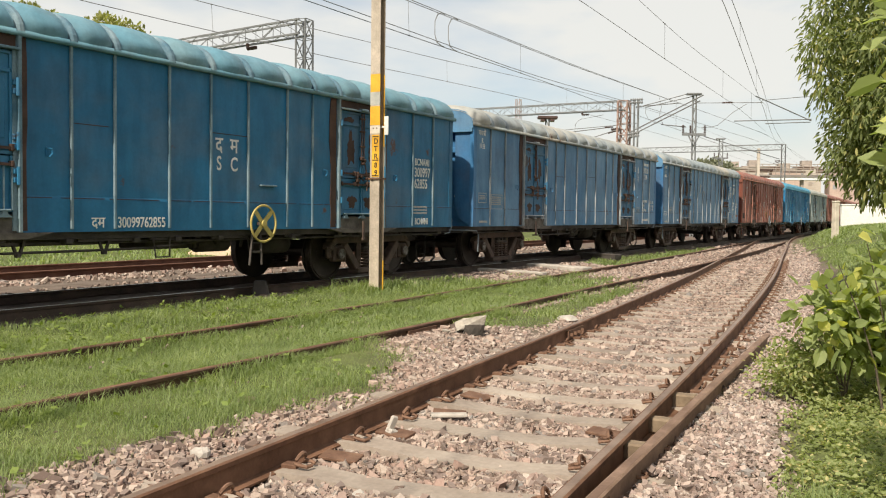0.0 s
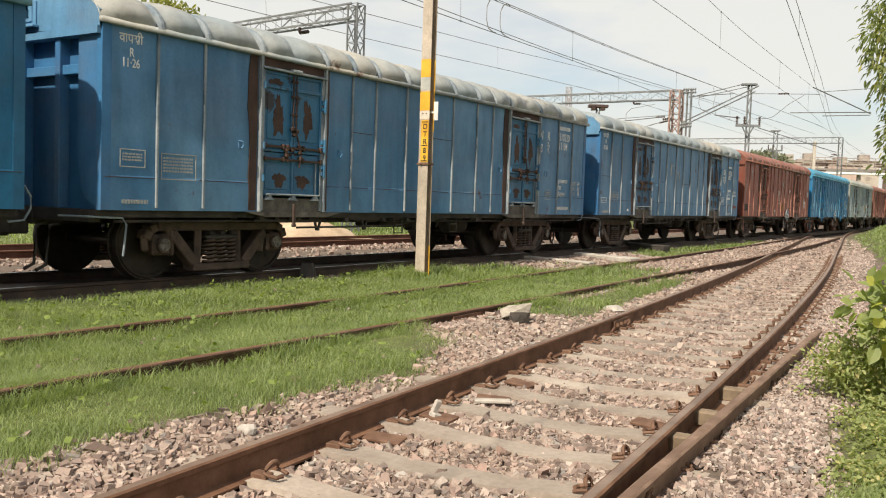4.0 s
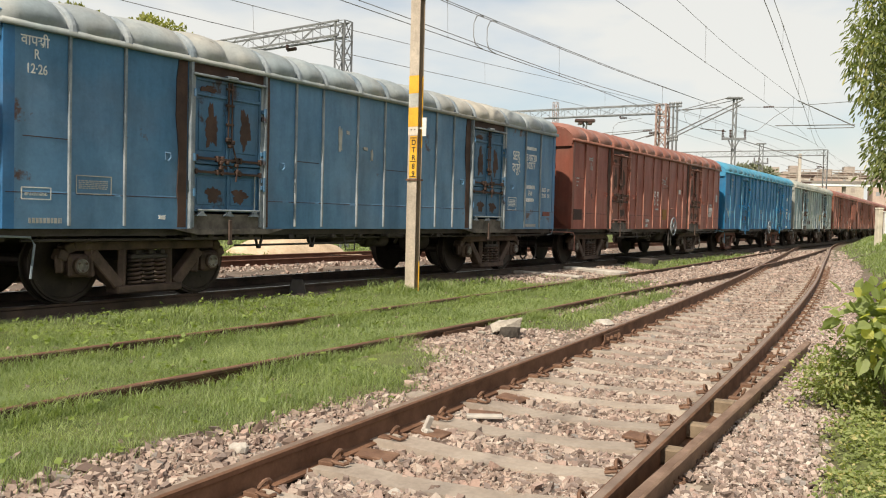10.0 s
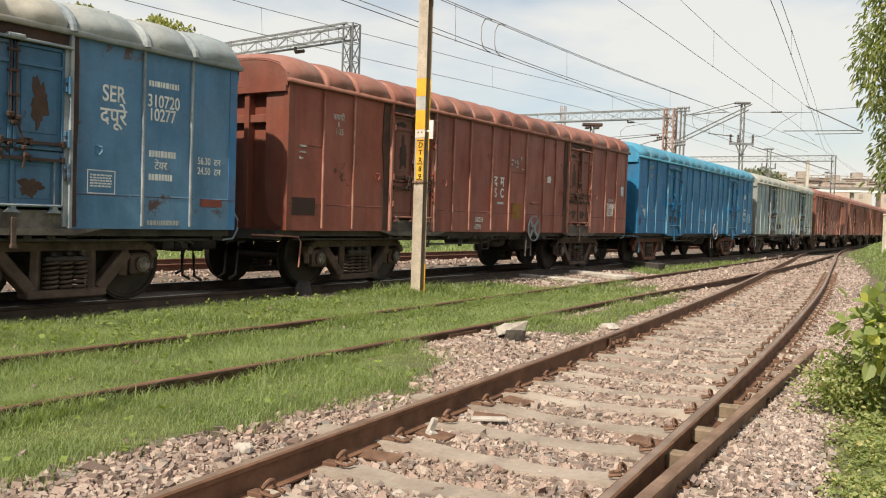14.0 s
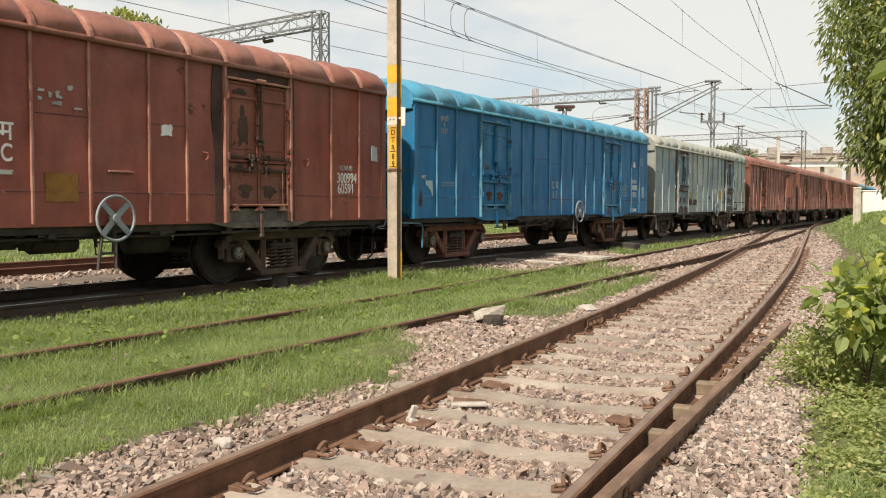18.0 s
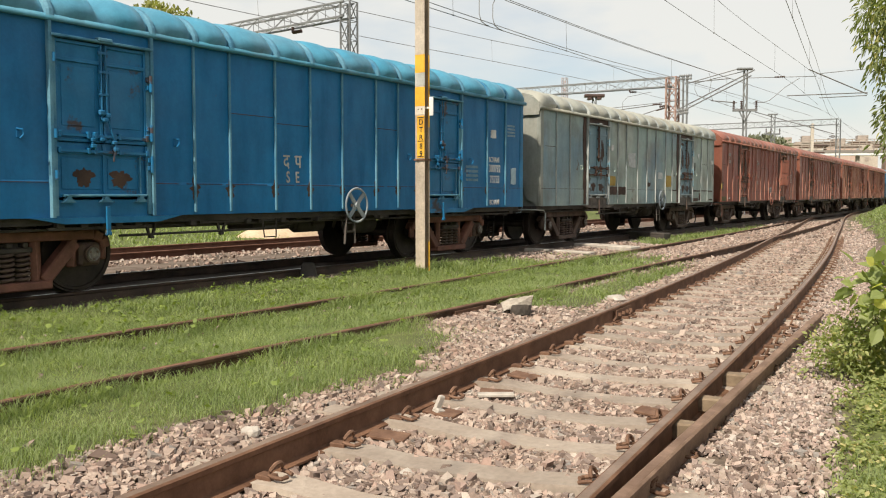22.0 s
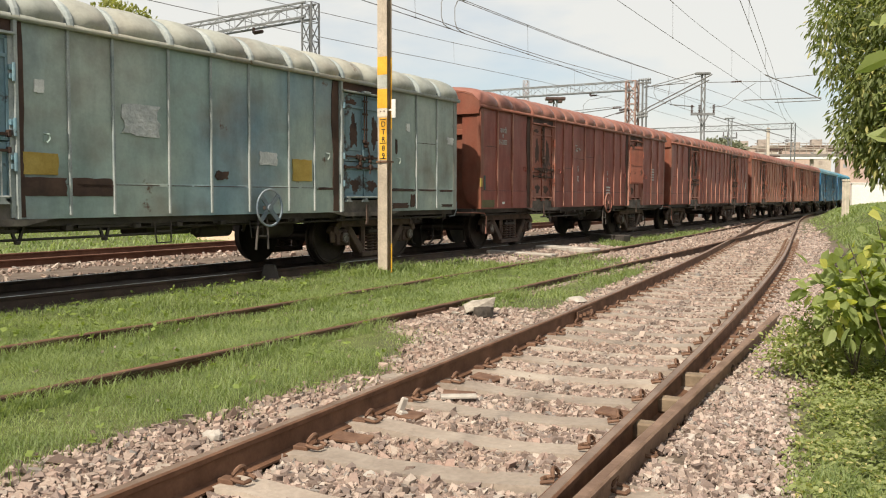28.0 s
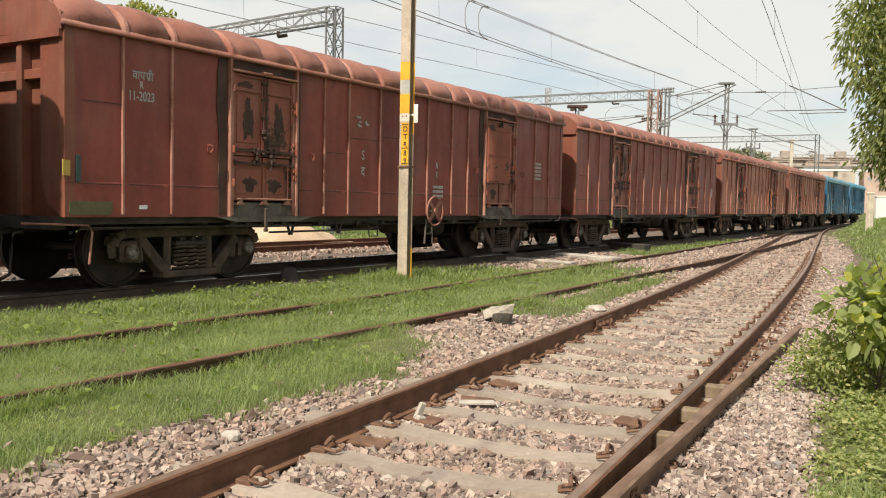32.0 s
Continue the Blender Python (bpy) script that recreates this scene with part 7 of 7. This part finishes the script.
for s_ in (5.95, 6.6):
    bm = bmesh.new()
    a_, b_ = TRAIN.off(s_, -0.1, 5.31), TRAIN.off(s_, -0.1, 6.1)
    bow = Vector((-0.16, 0.02, 0))
    wire(bm, [a_ + Vector((0.06, 0.1, 0)), a_, a_.lerp(b_, 0.12) + bow * 0.7, a_.lerp(b_, 0.35) + bow, a_.lerp(b_, 0.75) + bow, a_.lerp(b_, 0.95) + bow * 0.6, b_, b_ + Vector((0.07, 0.12, -0.02))], 0.014)
    part("jumper_loop", bm, M["wire"], tw, "looped jumper cable")
# cross-span wires by the far mast
cross = tagged(new("cross_span"), "cross-span wires between the masts", "overhead wire", "overhead wires")
for r_, pts in ((0.022, ((17.2, 9.03), (21.57, 9.11))), (0.022, ((21.57, 9.26), (24.5, 9.54))), (0.04, ((21.11, 9.55), (24.94, 7.91))), (0.035, ((19.7, 7.84), (24.93, 8.02))), (0.03, ((21.81, 7.69), (24.87, 7.83))),
                (0.03, ((13.0, 8.65), (16.73, 9.7))), (0.03, ((13.03, 8.73), (16.01, 9.01))), (0.02, ((17.48, 7.38), (18.2, 7.42), (18.59, 7.55), (19.1, 7.98), (19.56, 8.4), (20.54, 9.02))), (0.018, ((13.7, 8.78), (13.66, 8.3), (13.84, 7.91), (14.49, 7.58))),
                (0.018, ((14.58, 9.36), (14.74, 8.8), (14.62, 8.15), (14.87, 7.55))), (0.035, ((14.75, 7.55), (16.44, 7.4))), (0.028, ((17.66, 6.78), (22.83, 5.31))), (0.03, ((8.76, 6.98), (11.39, 7.33))), (0.03, ((10.17, 6.63), (11.88, 7.19))), (0.015, ((8.88, 6.83), (8.92, 7.5), (9.22, 7.82), (10.79, 8.15))), (0.02, ((24.4, 9.5), (33.0, 11.2))), (0.02, ((13.1, 7.6), (8.2, 7.1)))):
    bm = bmesh.new()
    wire(bm, [(x_, 60.0, z_) for x_, z_ in pts], r_)
    part("span_wire", bm, M["wire"], cross)
for x_, z_, l_ in ((19.2, 9.06, 0.7), (11.2, 7.30, 0.6)):
    bm = bmesh.new()
    insulator(bm, (x_ - l_ / 2, 60.0, z_), (x_ + l_ / 2, 60.0, z_ + 0.04), 6, 0.06)
    part("insulator", bm, M["insul"], cross, "string insulator")


# ---------------------------------------------------------------- foliage
def leaves(rng, base, way, size, width=0.45, fold=0.18, droop=0.0):
    """Folded pointed leaves: base places, directions, lengths."""
    n = len(base)
    d = way / np.linalg.norm(way, axis=1, keepdims=True)
    up = rng.normal(0, 0.55, (n, 3)) + (0, 0, 1)
    sd = np.cross(d, up)
    sd /= np.linalg.norm(sd, axis=1, keepdims=True) + 1e-9
    nm = np.cross(sd, d)
    L = (size * rng.uniform(0.65, 1.25, n))[:, None]
    W = L * width * 0.5
    P = np.zeros((n, 8, 3))
    drop = np.array((0, 0, 1.0))
    for k, (t, wd, lift) in enumerate(((0, 0, 0), (0.28, 0.85, 1), (0.28, -0.85, 1), (0.28, 0, 0), (0.62, 0.9, 1), (0.62, -0.9, 1), (0.62, 0, 0), (1, 0, 0))):
        P[:, k] = base + d * L * t + sd * W * wd + nm * L * fold * 0.6 * lift - drop * droop * t * t * L
    F = np.array([(0, 1, 3), (0, 3, 2), (1, 4, 6), (1, 6, 3), (3, 6, 5), (3, 5, 2), (4, 7, 6), (6, 7, 5)])[None] + 8 * np.arange(n)[:, None, None]
    return P.reshape(-1, 3), F.reshape(-1, 3)


def clump_points(rng, clumps, per, spread):
    """Places and outward directions round clump centres."""
    c = np.repeat(np.asarray(clumps, float), per, 0)
    v = rng.normal(0, 1, c.shape)
    v /= np.linalg.norm(v, axis=1, keepdims=True)
    r = rng.uniform(0.2, 1.0, (len(c), 1)) ** 0.6 * spread
    return c + v * r, v


def branches(bm, root, tips, r0, rng, sides=7, wob=0.12):
    root = Vector(root)
    for t in tips:
        t = Vector(t)
        n = 6
        pts, rs = [], []
        for k in range(n + 1):
            u = k / n
            p = root.lerp(t, u)
            p += Vector((float(rng.normal(0, wob)), float(rng.normal(0, wob)), 0.35 * (t - root).length * 0.3 * math.sin(math.pi * u))) * (0 if k in (0,) else 1) * u ** 0.5
            pts.append(p)
            rs.append(r0 * (1 - 0.85 * u))
        tube(bm, pts, rs, sides)


def tree(name, trunk, tips, r0, clumps, per, spread, size, width, mat, label, seed, bias=(0, 0, -0.5), droop=0.1, trunk_h=None):
    rg = np.random.default_rng(seed)
    t = tagged(new(name), label, "tree")
    bm = bmesh.new()
    x, y = trunk
    h = trunk_h or 2.0
    z0 = gz(x, y) - 0.1
    tube(bm, [(x, y, z0), (x + 0.05, y, z0 + h * 0.5), (x, y + 0.05, z0 + h)], [r0 * 1.25, r0, r0 * 0.9], 10)
    part("trunk", bm, M["bark"], t, smooth=True)
    bm = bmesh.new()
    branches(bm, (x, y, z0 + h * 0.95), tips, r0 * 0.6, rg)
    part("limbs", bm, M["bark"], t, smooth=True)
    p, v = clump_points(rg, clumps, per, spread)
    V, F = leaves(rg, p, v * 0.8 + np.array(bias) + rg.normal(0, 0.3, v.shape), size, width, 0.12, droop)
    cr = obj("crown", raw_mesh("crown", V, F), mat, t)
    cr["kind"] = "stuff"
    return t


MANGO = leaf_mat("mango_leaves", (0.115, 0.145, 0.055), (0.30, 0.325, 0.14), (0.44, 0.41, 0.17), 0.45, 0.8)
VINE = leaf_mat("broad_vine_leaves", (0.20, 0.245, 0.095), (0.39, 0.425, 0.185), (0.54, 0.52, 0.16), 0.47, 2.0)
HERB = leaf_mat("low_herbs", (0.21, 0.245, 0.10), (0.37, 0.40, 0.175), (0.50, 0.44, 0.22), 0.42, 3.0)
# yellow-olive leaves, lightened to carry some distance haze
FAR = leaf_mat("far_tree_leaves", (0.20, 0.21, 0.07), (0.34, 0.335, 0.13), None, 0.3, 0.3)
rg = np.random.default_rng(21)


def ellipsoid(n, c, r, shell=0.55, cut=None):
    v = rg.normal(0, 1, (n, 3))
    v /= np.linalg.norm(v, axis=1, keepdims=True)
    p = np.asarray(c) + v * np.asarray(r) * rg.uniform(shell, 1.0, (n, 1))
    return p if cut is None else p[cut(p)]


# mango tree that overhangs the verge
cl = np.concatenate([ellipsoid(300, (8.6, 15.6, 5.1), (2.2, 1.8, 2.7), 0.5), ellipsoid(200, (8.1, 15.0, 2.9), (1.45, 1.2, 1.15), 0.4), ellipsoid(80, (7.5, 15.0, 2.5), (0.85, 0.8, 0.8), 0.3), ellipsoid(60, (7.6, 15.2, 4.0), (1.35, 1.0, 0.8), 0.4)])
cl = cl[(cl[:, 2] > 1.75)]
tree("mango_tree", (9.6, 16.6), [(8.2, 15.4, 5.8), (7.7, 15.0, 3.6), (9.0, 15.2, 6.8), (9.9, 15.9, 6.2), (8.6, 16.4, 4.4), (8.0, 14.9, 2.8)], 0.2, cl, 75, 0.42, 0.125, 0.38, MANGO, "leafy mango tree with drooping dark leaves", 31, (0, 0, -0.6), 0.25, 2.4)
# second, lower crown with yellower leaves
cl = ellipsoid(110, (7.9, 13.6, 2.5), (0.95, 0.9, 0.95), 0.3)
tree("young_tree", (8.2, 13.9), [(7.6, 13.5, 2.6), (8.1, 13.4, 3.1), (8.4, 13.8, 2.7)], 0.06, cl, 26, 0.3, 0.13, 0.38, leaf_mat("young_tree_leaves", (0.05, 0.09, 0.02), (0.13, 0.17, 0.04), (0.32, 0.30, 0.06), 0.4, 1.2), "young tree with yellow-green leaves", 32, (0, 0, -0.2), 0.1, 1.6)


def bush(name, clumps, per, spread, size, width, mat, label, seed, stems, bias=(0, 0, 0.15), droop=0.15):
    rg2 = np.random.default_rng(seed)
    b = tagged(new(name), label, "bush")
    for s_ in stems:
        bm = bmesh.new()
        tube(bm, s_, [0.012, 0.009, 0.006, 0.003][:len(s_)], 5)
        part("stem", bm, M["bark"], b)
    p, v = clump_points(rg2, clumps, per, spread)
    V, F = leaves(rg2, p, v + np.array(bias) + rg2.normal(0, 0.3, v.shape), size, width, 0.14, droop)
    V[:, 2] = np.maximum(V[:, 2], ground_z(V[:, 0], V[:, 1]) + 0.01)
    cr = obj("foliage", raw_mesh("foliage", V, F), mat, b)
    cr["kind"] = "stuff"
    return b


def stem(x, y, lean, h, k=4):
    z0 = gz(x, y) - 0.02
    return [(x + lean[0] * (j / (k - 1)) ** 1.5, y + lean[1] * (j / (k - 1)) ** 1.5, z0 + h * j / (k - 1)) for j in range(k)]


# broad-leaved bush close by on the verge
cl = np.concatenate([ellipsoid(120, (3.75, 6.7, 0.6), (0.85, 0.5, 0.6), 0.4), ellipsoid(60, (3.75, 6.4, 0.95), (0.55, 0.4, 0.4), 0.35), ellipsoid(22, (3.0, 6.5, 0.62), (0.25, 0.25, 0.3), 0.2), ellipsoid(40, (3.2, 5.6, 2.15), (0.36, 0.4, 0.75), 0.3)])
cl = cl[((cl[:, 2] < 1.1) & (cl[:, 2] > 0.2)) | (cl[:, 2] > 1.62) | (cl[:, 0] > 3.2)]
bush("broad_leaved_bush", cl, 10, 0.2, 0.13, 0.72, VINE, "broad-leaved green bush beside the track", 41, [stem(3.2 + 0.1 * k, 6.3 + 0.05 * k, (0.12 * k - 0.4, -0.1), 1.1 + 0.15 * k) for k in range(7)])
# tall climbing shoots nearer the camera
cl = np.concatenate([ellipsoid(20, (1.92, 3.4, 1.85), (0.2, 0.35, 0.65), 0.3), ellipsoid(10, (1.98, 3.5, 1.2), (0.16, 0.3, 0.4), 0.3)])
bush("climbing_shoots", cl, 5, 0.14, 0.16, 0.62, VINE, "tall green shoots with large soft leaves", 42, [stem(2.05 + 0.06 * k, 3.5, (-0.15 + 0.05 * k, -0.1), 2.0 + 0.12 * k) for k in range(4)], (-0.35, -0.1, 0.1))
# small-leaved shrub behind it
cl = ellipsoid(70, (2.82, 6.9, 0.12), (0.38, 0.35, 0.32), 0.3)
bush("small_leaved_shrub", cl, 40, 0.16, 0.045, 0.5, HERB, "dense small-leaved shrub at the edge of the ballast", 43, [stem(3.1, 6.7, (0.1 * k - 0.2, 0.02), 0.5) for k in range(4)])
cl = ellipsoid(50, (3.85, 7.4, 0.5), (0.45, 0.5, 0.4), 0.3)
bush("yellow_flowered_shrub", cl, 26, 0.2, 0.075, 0.6, leaf_mat("yellowish_leaves", (0.08, 0.12, 0.02), (0.17, 0.20, 0.04), (0.62, 0.50, 0.05), 0.4, 2.0), "shrub with yellow-green leaf tips", 44, [stem(3.7, 7.4, (0.1 * k - 0.2, 0.02), 1.0) for k in range(4)])
# low herbs along the verge
x, y = scatter(rg, 60000, lambda a_, b_: np.clip((NEAR.near(a_, b_)[0] - np.interp(b_, [3, 5, 7, 9, 16], [1.72, 1.72, 1.6, 1.7, 1.6]) + 0.12 * fuzz(a_, b_, 2)) / 0.2, 0, 1) * np.clip(3.6 - NEAR.near(a_, b_)[0], 0, 1), 0.8, 7.5, 2.6, 10.5)
z = ground_z(x, y) + rg.uniform(0.0, 0.12, len(x)) * (0.6 + 0.6 * fuzz(x, y, 3.0))
p = np.stack([x, y, z], 1)
V, F = leaves(rg, np.repeat(p, 3, 0), rg.normal(0, 1, (len(p) * 3, 3)) * (1, 1, 0.5) + (0, 0, 0.4), 0.034, 0.55, 0.1, 0.2)
tagged(obj("verge_herbs", raw_mesh("verge_herbs", V, F), HERB), "low herbs and weeds along the verge", "weeds", kind="stuff")
x, y = scatter(rg, 110000, lambda a_, b_: (turf_here(a_, b_) > 0.5) * (NEAR.near(a_, b_)[0] > 1.2) * (NEAR.near(a_, b_)[0] < 9) * np.interp(b_, [8, 11, 25, 60], [0, 1, 0.45, 0.3]), 1.5, 34, 3, 62)
V, F = blades(rg, x, y, 0.15, 0.012)
tagged(obj("verge_grass", raw_mesh("verge_grass", V, F), GRASS), "long grass on the bank beside the near track", "grass", kind="stuff")

# trees far behind the train
for k, (x, y, top, r_) in enumerate(((-26.6, 70.0, 16.1, 2.9), (-33.6, 72.0, 17.3, 2.0))):
    cl = ellipsoid(90, (x, y, top - r_ * 0.62), (r_, r_, r_ * 0.62), 0.5)
    tree("far_tree", (x, y), [(x - 2, y, top - 2.5), (x + 2, y, top - 2.4), (x, y - 1.5, top - 1.8)], 0.35, cl, 60, 0.8, 0.42, 0.5, FAR, "broad yellow-green tree behind the railway", 60 + k, (0, 0, 0.1), 0.1, top - 5.5)
for k, (x, y, top, r_) in enumerate(((45.0, 150.0, 10.7, 2.6), (49.4, 156.0, 10.5, 2.6))):
    cl = ellipsoid(70, (x, y, top - r_ * 0.7), (r_, r_, r_ * 0.7), 0.5)
    tree("distant_tree", (x, y), [(x - 2, y, top - 3), (x + 2, y, top - 3)], 0.3, cl, 40, 1.0, 0.6, 0.6, leaf_mat("distant_leaves", (0.17, 0.18, 0.13), (0.26, 0.265, 0.19), None, 0.2, 0.3), "dark distant tree above the train", 70 + k, (0, 0, 0.1), 0.1, top - 6)


# ---------------------------------------------------------------- wall, post, bridge and houses in the distance
bm = bmesh.new()
box(bm, -0.115, 0.115, -0.115, 0.115, -0.3, 1.5, 0.02)
box(bm, -0.13, 0.13, -0.13, 0.13, 1.5, 1.58, 0.02)
tagged(part("boundary_post", bm, plain("weathered_post", (0.60, 0.53, 0.43), 0.9), None, m=pose(16.95, 38.0, gz(16.95, 38.0), 0, 0, 20)), "cream concrete post on the grassy bank", "post")
bm = bmesh.new()
box(bm, 0, 9.5, -0.12, 0.12, -0.3, 2.28, 0.02)
wl_ = tagged(part("boundary_wall", bm, M["wall"], None, m=pose(28.7, 63.5, 0.0, 0, 0, 4)), "whitewashed boundary wall behind the bank", "wall")
bm = bmesh.new()
box(bm, -0.05, 9.55, -0.17, 0.17, 2.28, 2.36, 0.02)
part("coping", bm, M["wall"], wl_)

bridge = tagged(new("road_bridge"), "distant pale foot bridge with open railings", "bridge")
# bridge colours softened to hold the haze in front of them
HAZE = varied("hazy_concrete", (0.30, 0.25, 0.22), (0.40, 0.34, 0.30), 0.3, 0.9, 0, 0.1, 2)
WHITE_GIRDER = varied("white_girder", (0.72, 0.72, 0.72), (0.82, 0.82, 0.82), 0.3, 0.8, 0, 0.1, 2)
PINKISH = varied("hazy_pink_sheeting", (0.34, 0.22, 0.175), (0.44, 0.31, 0.25), 0.4, 0.9, 0, 0.1, 2)
def over(z0, z1, y0, y1, name, mat, label=""):
    bm = bmesh.new()
    box(bm, 0, 62, y0, y1, z0, z1)
    part(name, bm, mat, bridge, label, m=pose(62, 182, 0, 0, 0, -6))
over(9.1, 9.6, -1.2, 1.2, "girder", WHITE_GIRDER, "white girder")
over(9.6, 10.15, -1.3, -1.1, "kerb_beam", varied("grey_brown_beam", (0.20, 0.175, 0.16), (0.28, 0.25, 0.23), 0.3, 0.9), "grey-brown beam")
for z_ in (10.45, 10.85, 11.3, 11.75, 12.2):
    over(z_, z_ + 0.14, -1.25, -1.13, "handrail", HAZE)
for k in range(2):
    bm = bmesh.new()
    box(bm, -0.3, 0.3, -0.3, 0.3, -0.2, 9.1)
    part("pier", bm, HAZE, bridge, m=pose(73.5 + 27 * k, 180.8 - 2.8 * k, 0))
for k in range(44):
    bm = bmesh.new()
    box(bm, -0.06, 0.06, -0.07, 0.07, 10.15, 12.3)
    part("railing_post", bm, HAZE, bridge, m=pose(62.5 + 1.35 * k, 180.7 - 0.142 * k, 0))
for k, (x, w_, z_, h_) in enumerate(((62.2, 4.6, 10.5, 0.7), (66.6, 2.4, 11.0, 0.8), (69.0, 5.0, 10.5, 0.5), (72.0, 3.6, 11.2, 0.7), (76.0, 4.5, 10.6, 0.8), (80.5, 4.4, 11.0, 0.7), (85.0, 6.0, 10.5, 0.6))):
    bm = bmesh.new()
    box(bm, 0, w_, -0.05, 0.05, z_, z_ + h_)
    part("sheeting", bm, PINKISH, bridge, "haze-tinted pinkish sheet behind the railing", m=pose(x, 182 - 0.105 * (x - 62) - 0.6, 0, 0, 0, -6))


def house(x, y, w, d, h, mat, label, floors, seed):
    rnd = random.Random(seed)
    hs = tagged(new("town_house"), label, "building", "houses beyond the bridge")
    bm = bmesh.new()
    box(bm, -w / 2, w / 2, -d / 2, d / 2, -1, h)
    part("wall", bm, mat, hs, m=pose(x, y, 0, 0, 0, -12))
    bm = bmesh.new()
    box(bm, -w / 2 - 0.3, w / 2 + 0.3, -d / 2 - 0.3, d / 2 + 0.3, h, h + 0.5)
    box(bm, -w / 4, w / 6, -d / 4, d / 4, h + 0.5, h + 2.6)
    part("roof", bm, HAZE, hs, m=pose(x, y, 0, 0, 0, -12))
    for fl in range(floors):
        for k in range(int(w / 3)):
            bm = bmesh.new()
            xx = -w / 2 + 1.6 + 3 * k
            zz = h - 2.4 - fl * 3.1
            box(bm, xx - 0.6, xx + 0.6, -d / 2 - 0.06, -d / 2 + 0.05, zz - 0.7, zz + 0.7)
            part("window", bm, HAZE_DARK if rnd.random() < 0.7 else HAZE, hs, m=pose(x, y, 0, 0, 0, -12))


# plaster and windows greyed together, the haze of the distance mixed into them
HAZE_DARK = varied("hazy_window", (0.25, 0.25, 0.26), (0.32, 0.32, 0.33), 0.3, 0.6)
PINK = varied("hazed_pink_plaster", (0.42, 0.30, 0.26), (0.52, 0.39, 0.33), 0.3, 0.9, 0, 0.1, 2)
BUFF = varied("hazed_buff_plaster", (0.42, 0.36, 0.31), (0.52, 0.46, 0.40), 0.3, 0.9, 0, 0.1, 2)
for k, (x, y, w_, d_, h_, m_) in enumerate(((82, 300, 9, 8, 15.2, PINK), (91, 306, 7, 8, 16.6, BUFF), (99, 300, 7, 8, 17.6, PINK), (107, 304, 8, 8, 18.4, BUFF), (116, 300, 9, 8, 17.2, PINK), (126, 306, 8, 8, 18.6, BUFF), (136, 300, 10, 8, 17.4, PINK))):
    house(x, y, w_, d_, h_, m_, "distant plastered town house beyond the bridge", 2, k)


# ---------------------------------------------------------------- what moves
def motions():
    times = [k * 0.5 for k in range(65)]
    for i, w in enumerate(WAGONS):
        rows = []
        for t in times:
            s = travel(t) + i * PITCH + SLACK[i]
            a_, b_ = TRAIN.off(s - 4.5, 0), TRAIN.off(s + 4.5, 0)
            c = (a_ + b_) / 2
            rows.append((t, pose(c.x, c.y, TRAIN_Z, 0, 0, math.degrees(math.atan2(b_.y - a_.y, b_.x - a_.x)))))
        walk(w, rows)
    fine = [k * 0.25 for k in range(129)]
    turns = [-math.degrees((travel(t) - travel(0)) / 0.497) for t in fine]
    for ws in WHEELS:
        c = ws.location.copy()
        walk(ws, [(t, pose(c.x, c.y, c.z, 0, -r, 0)) for t, r in zip(fine, turns)])


motions()
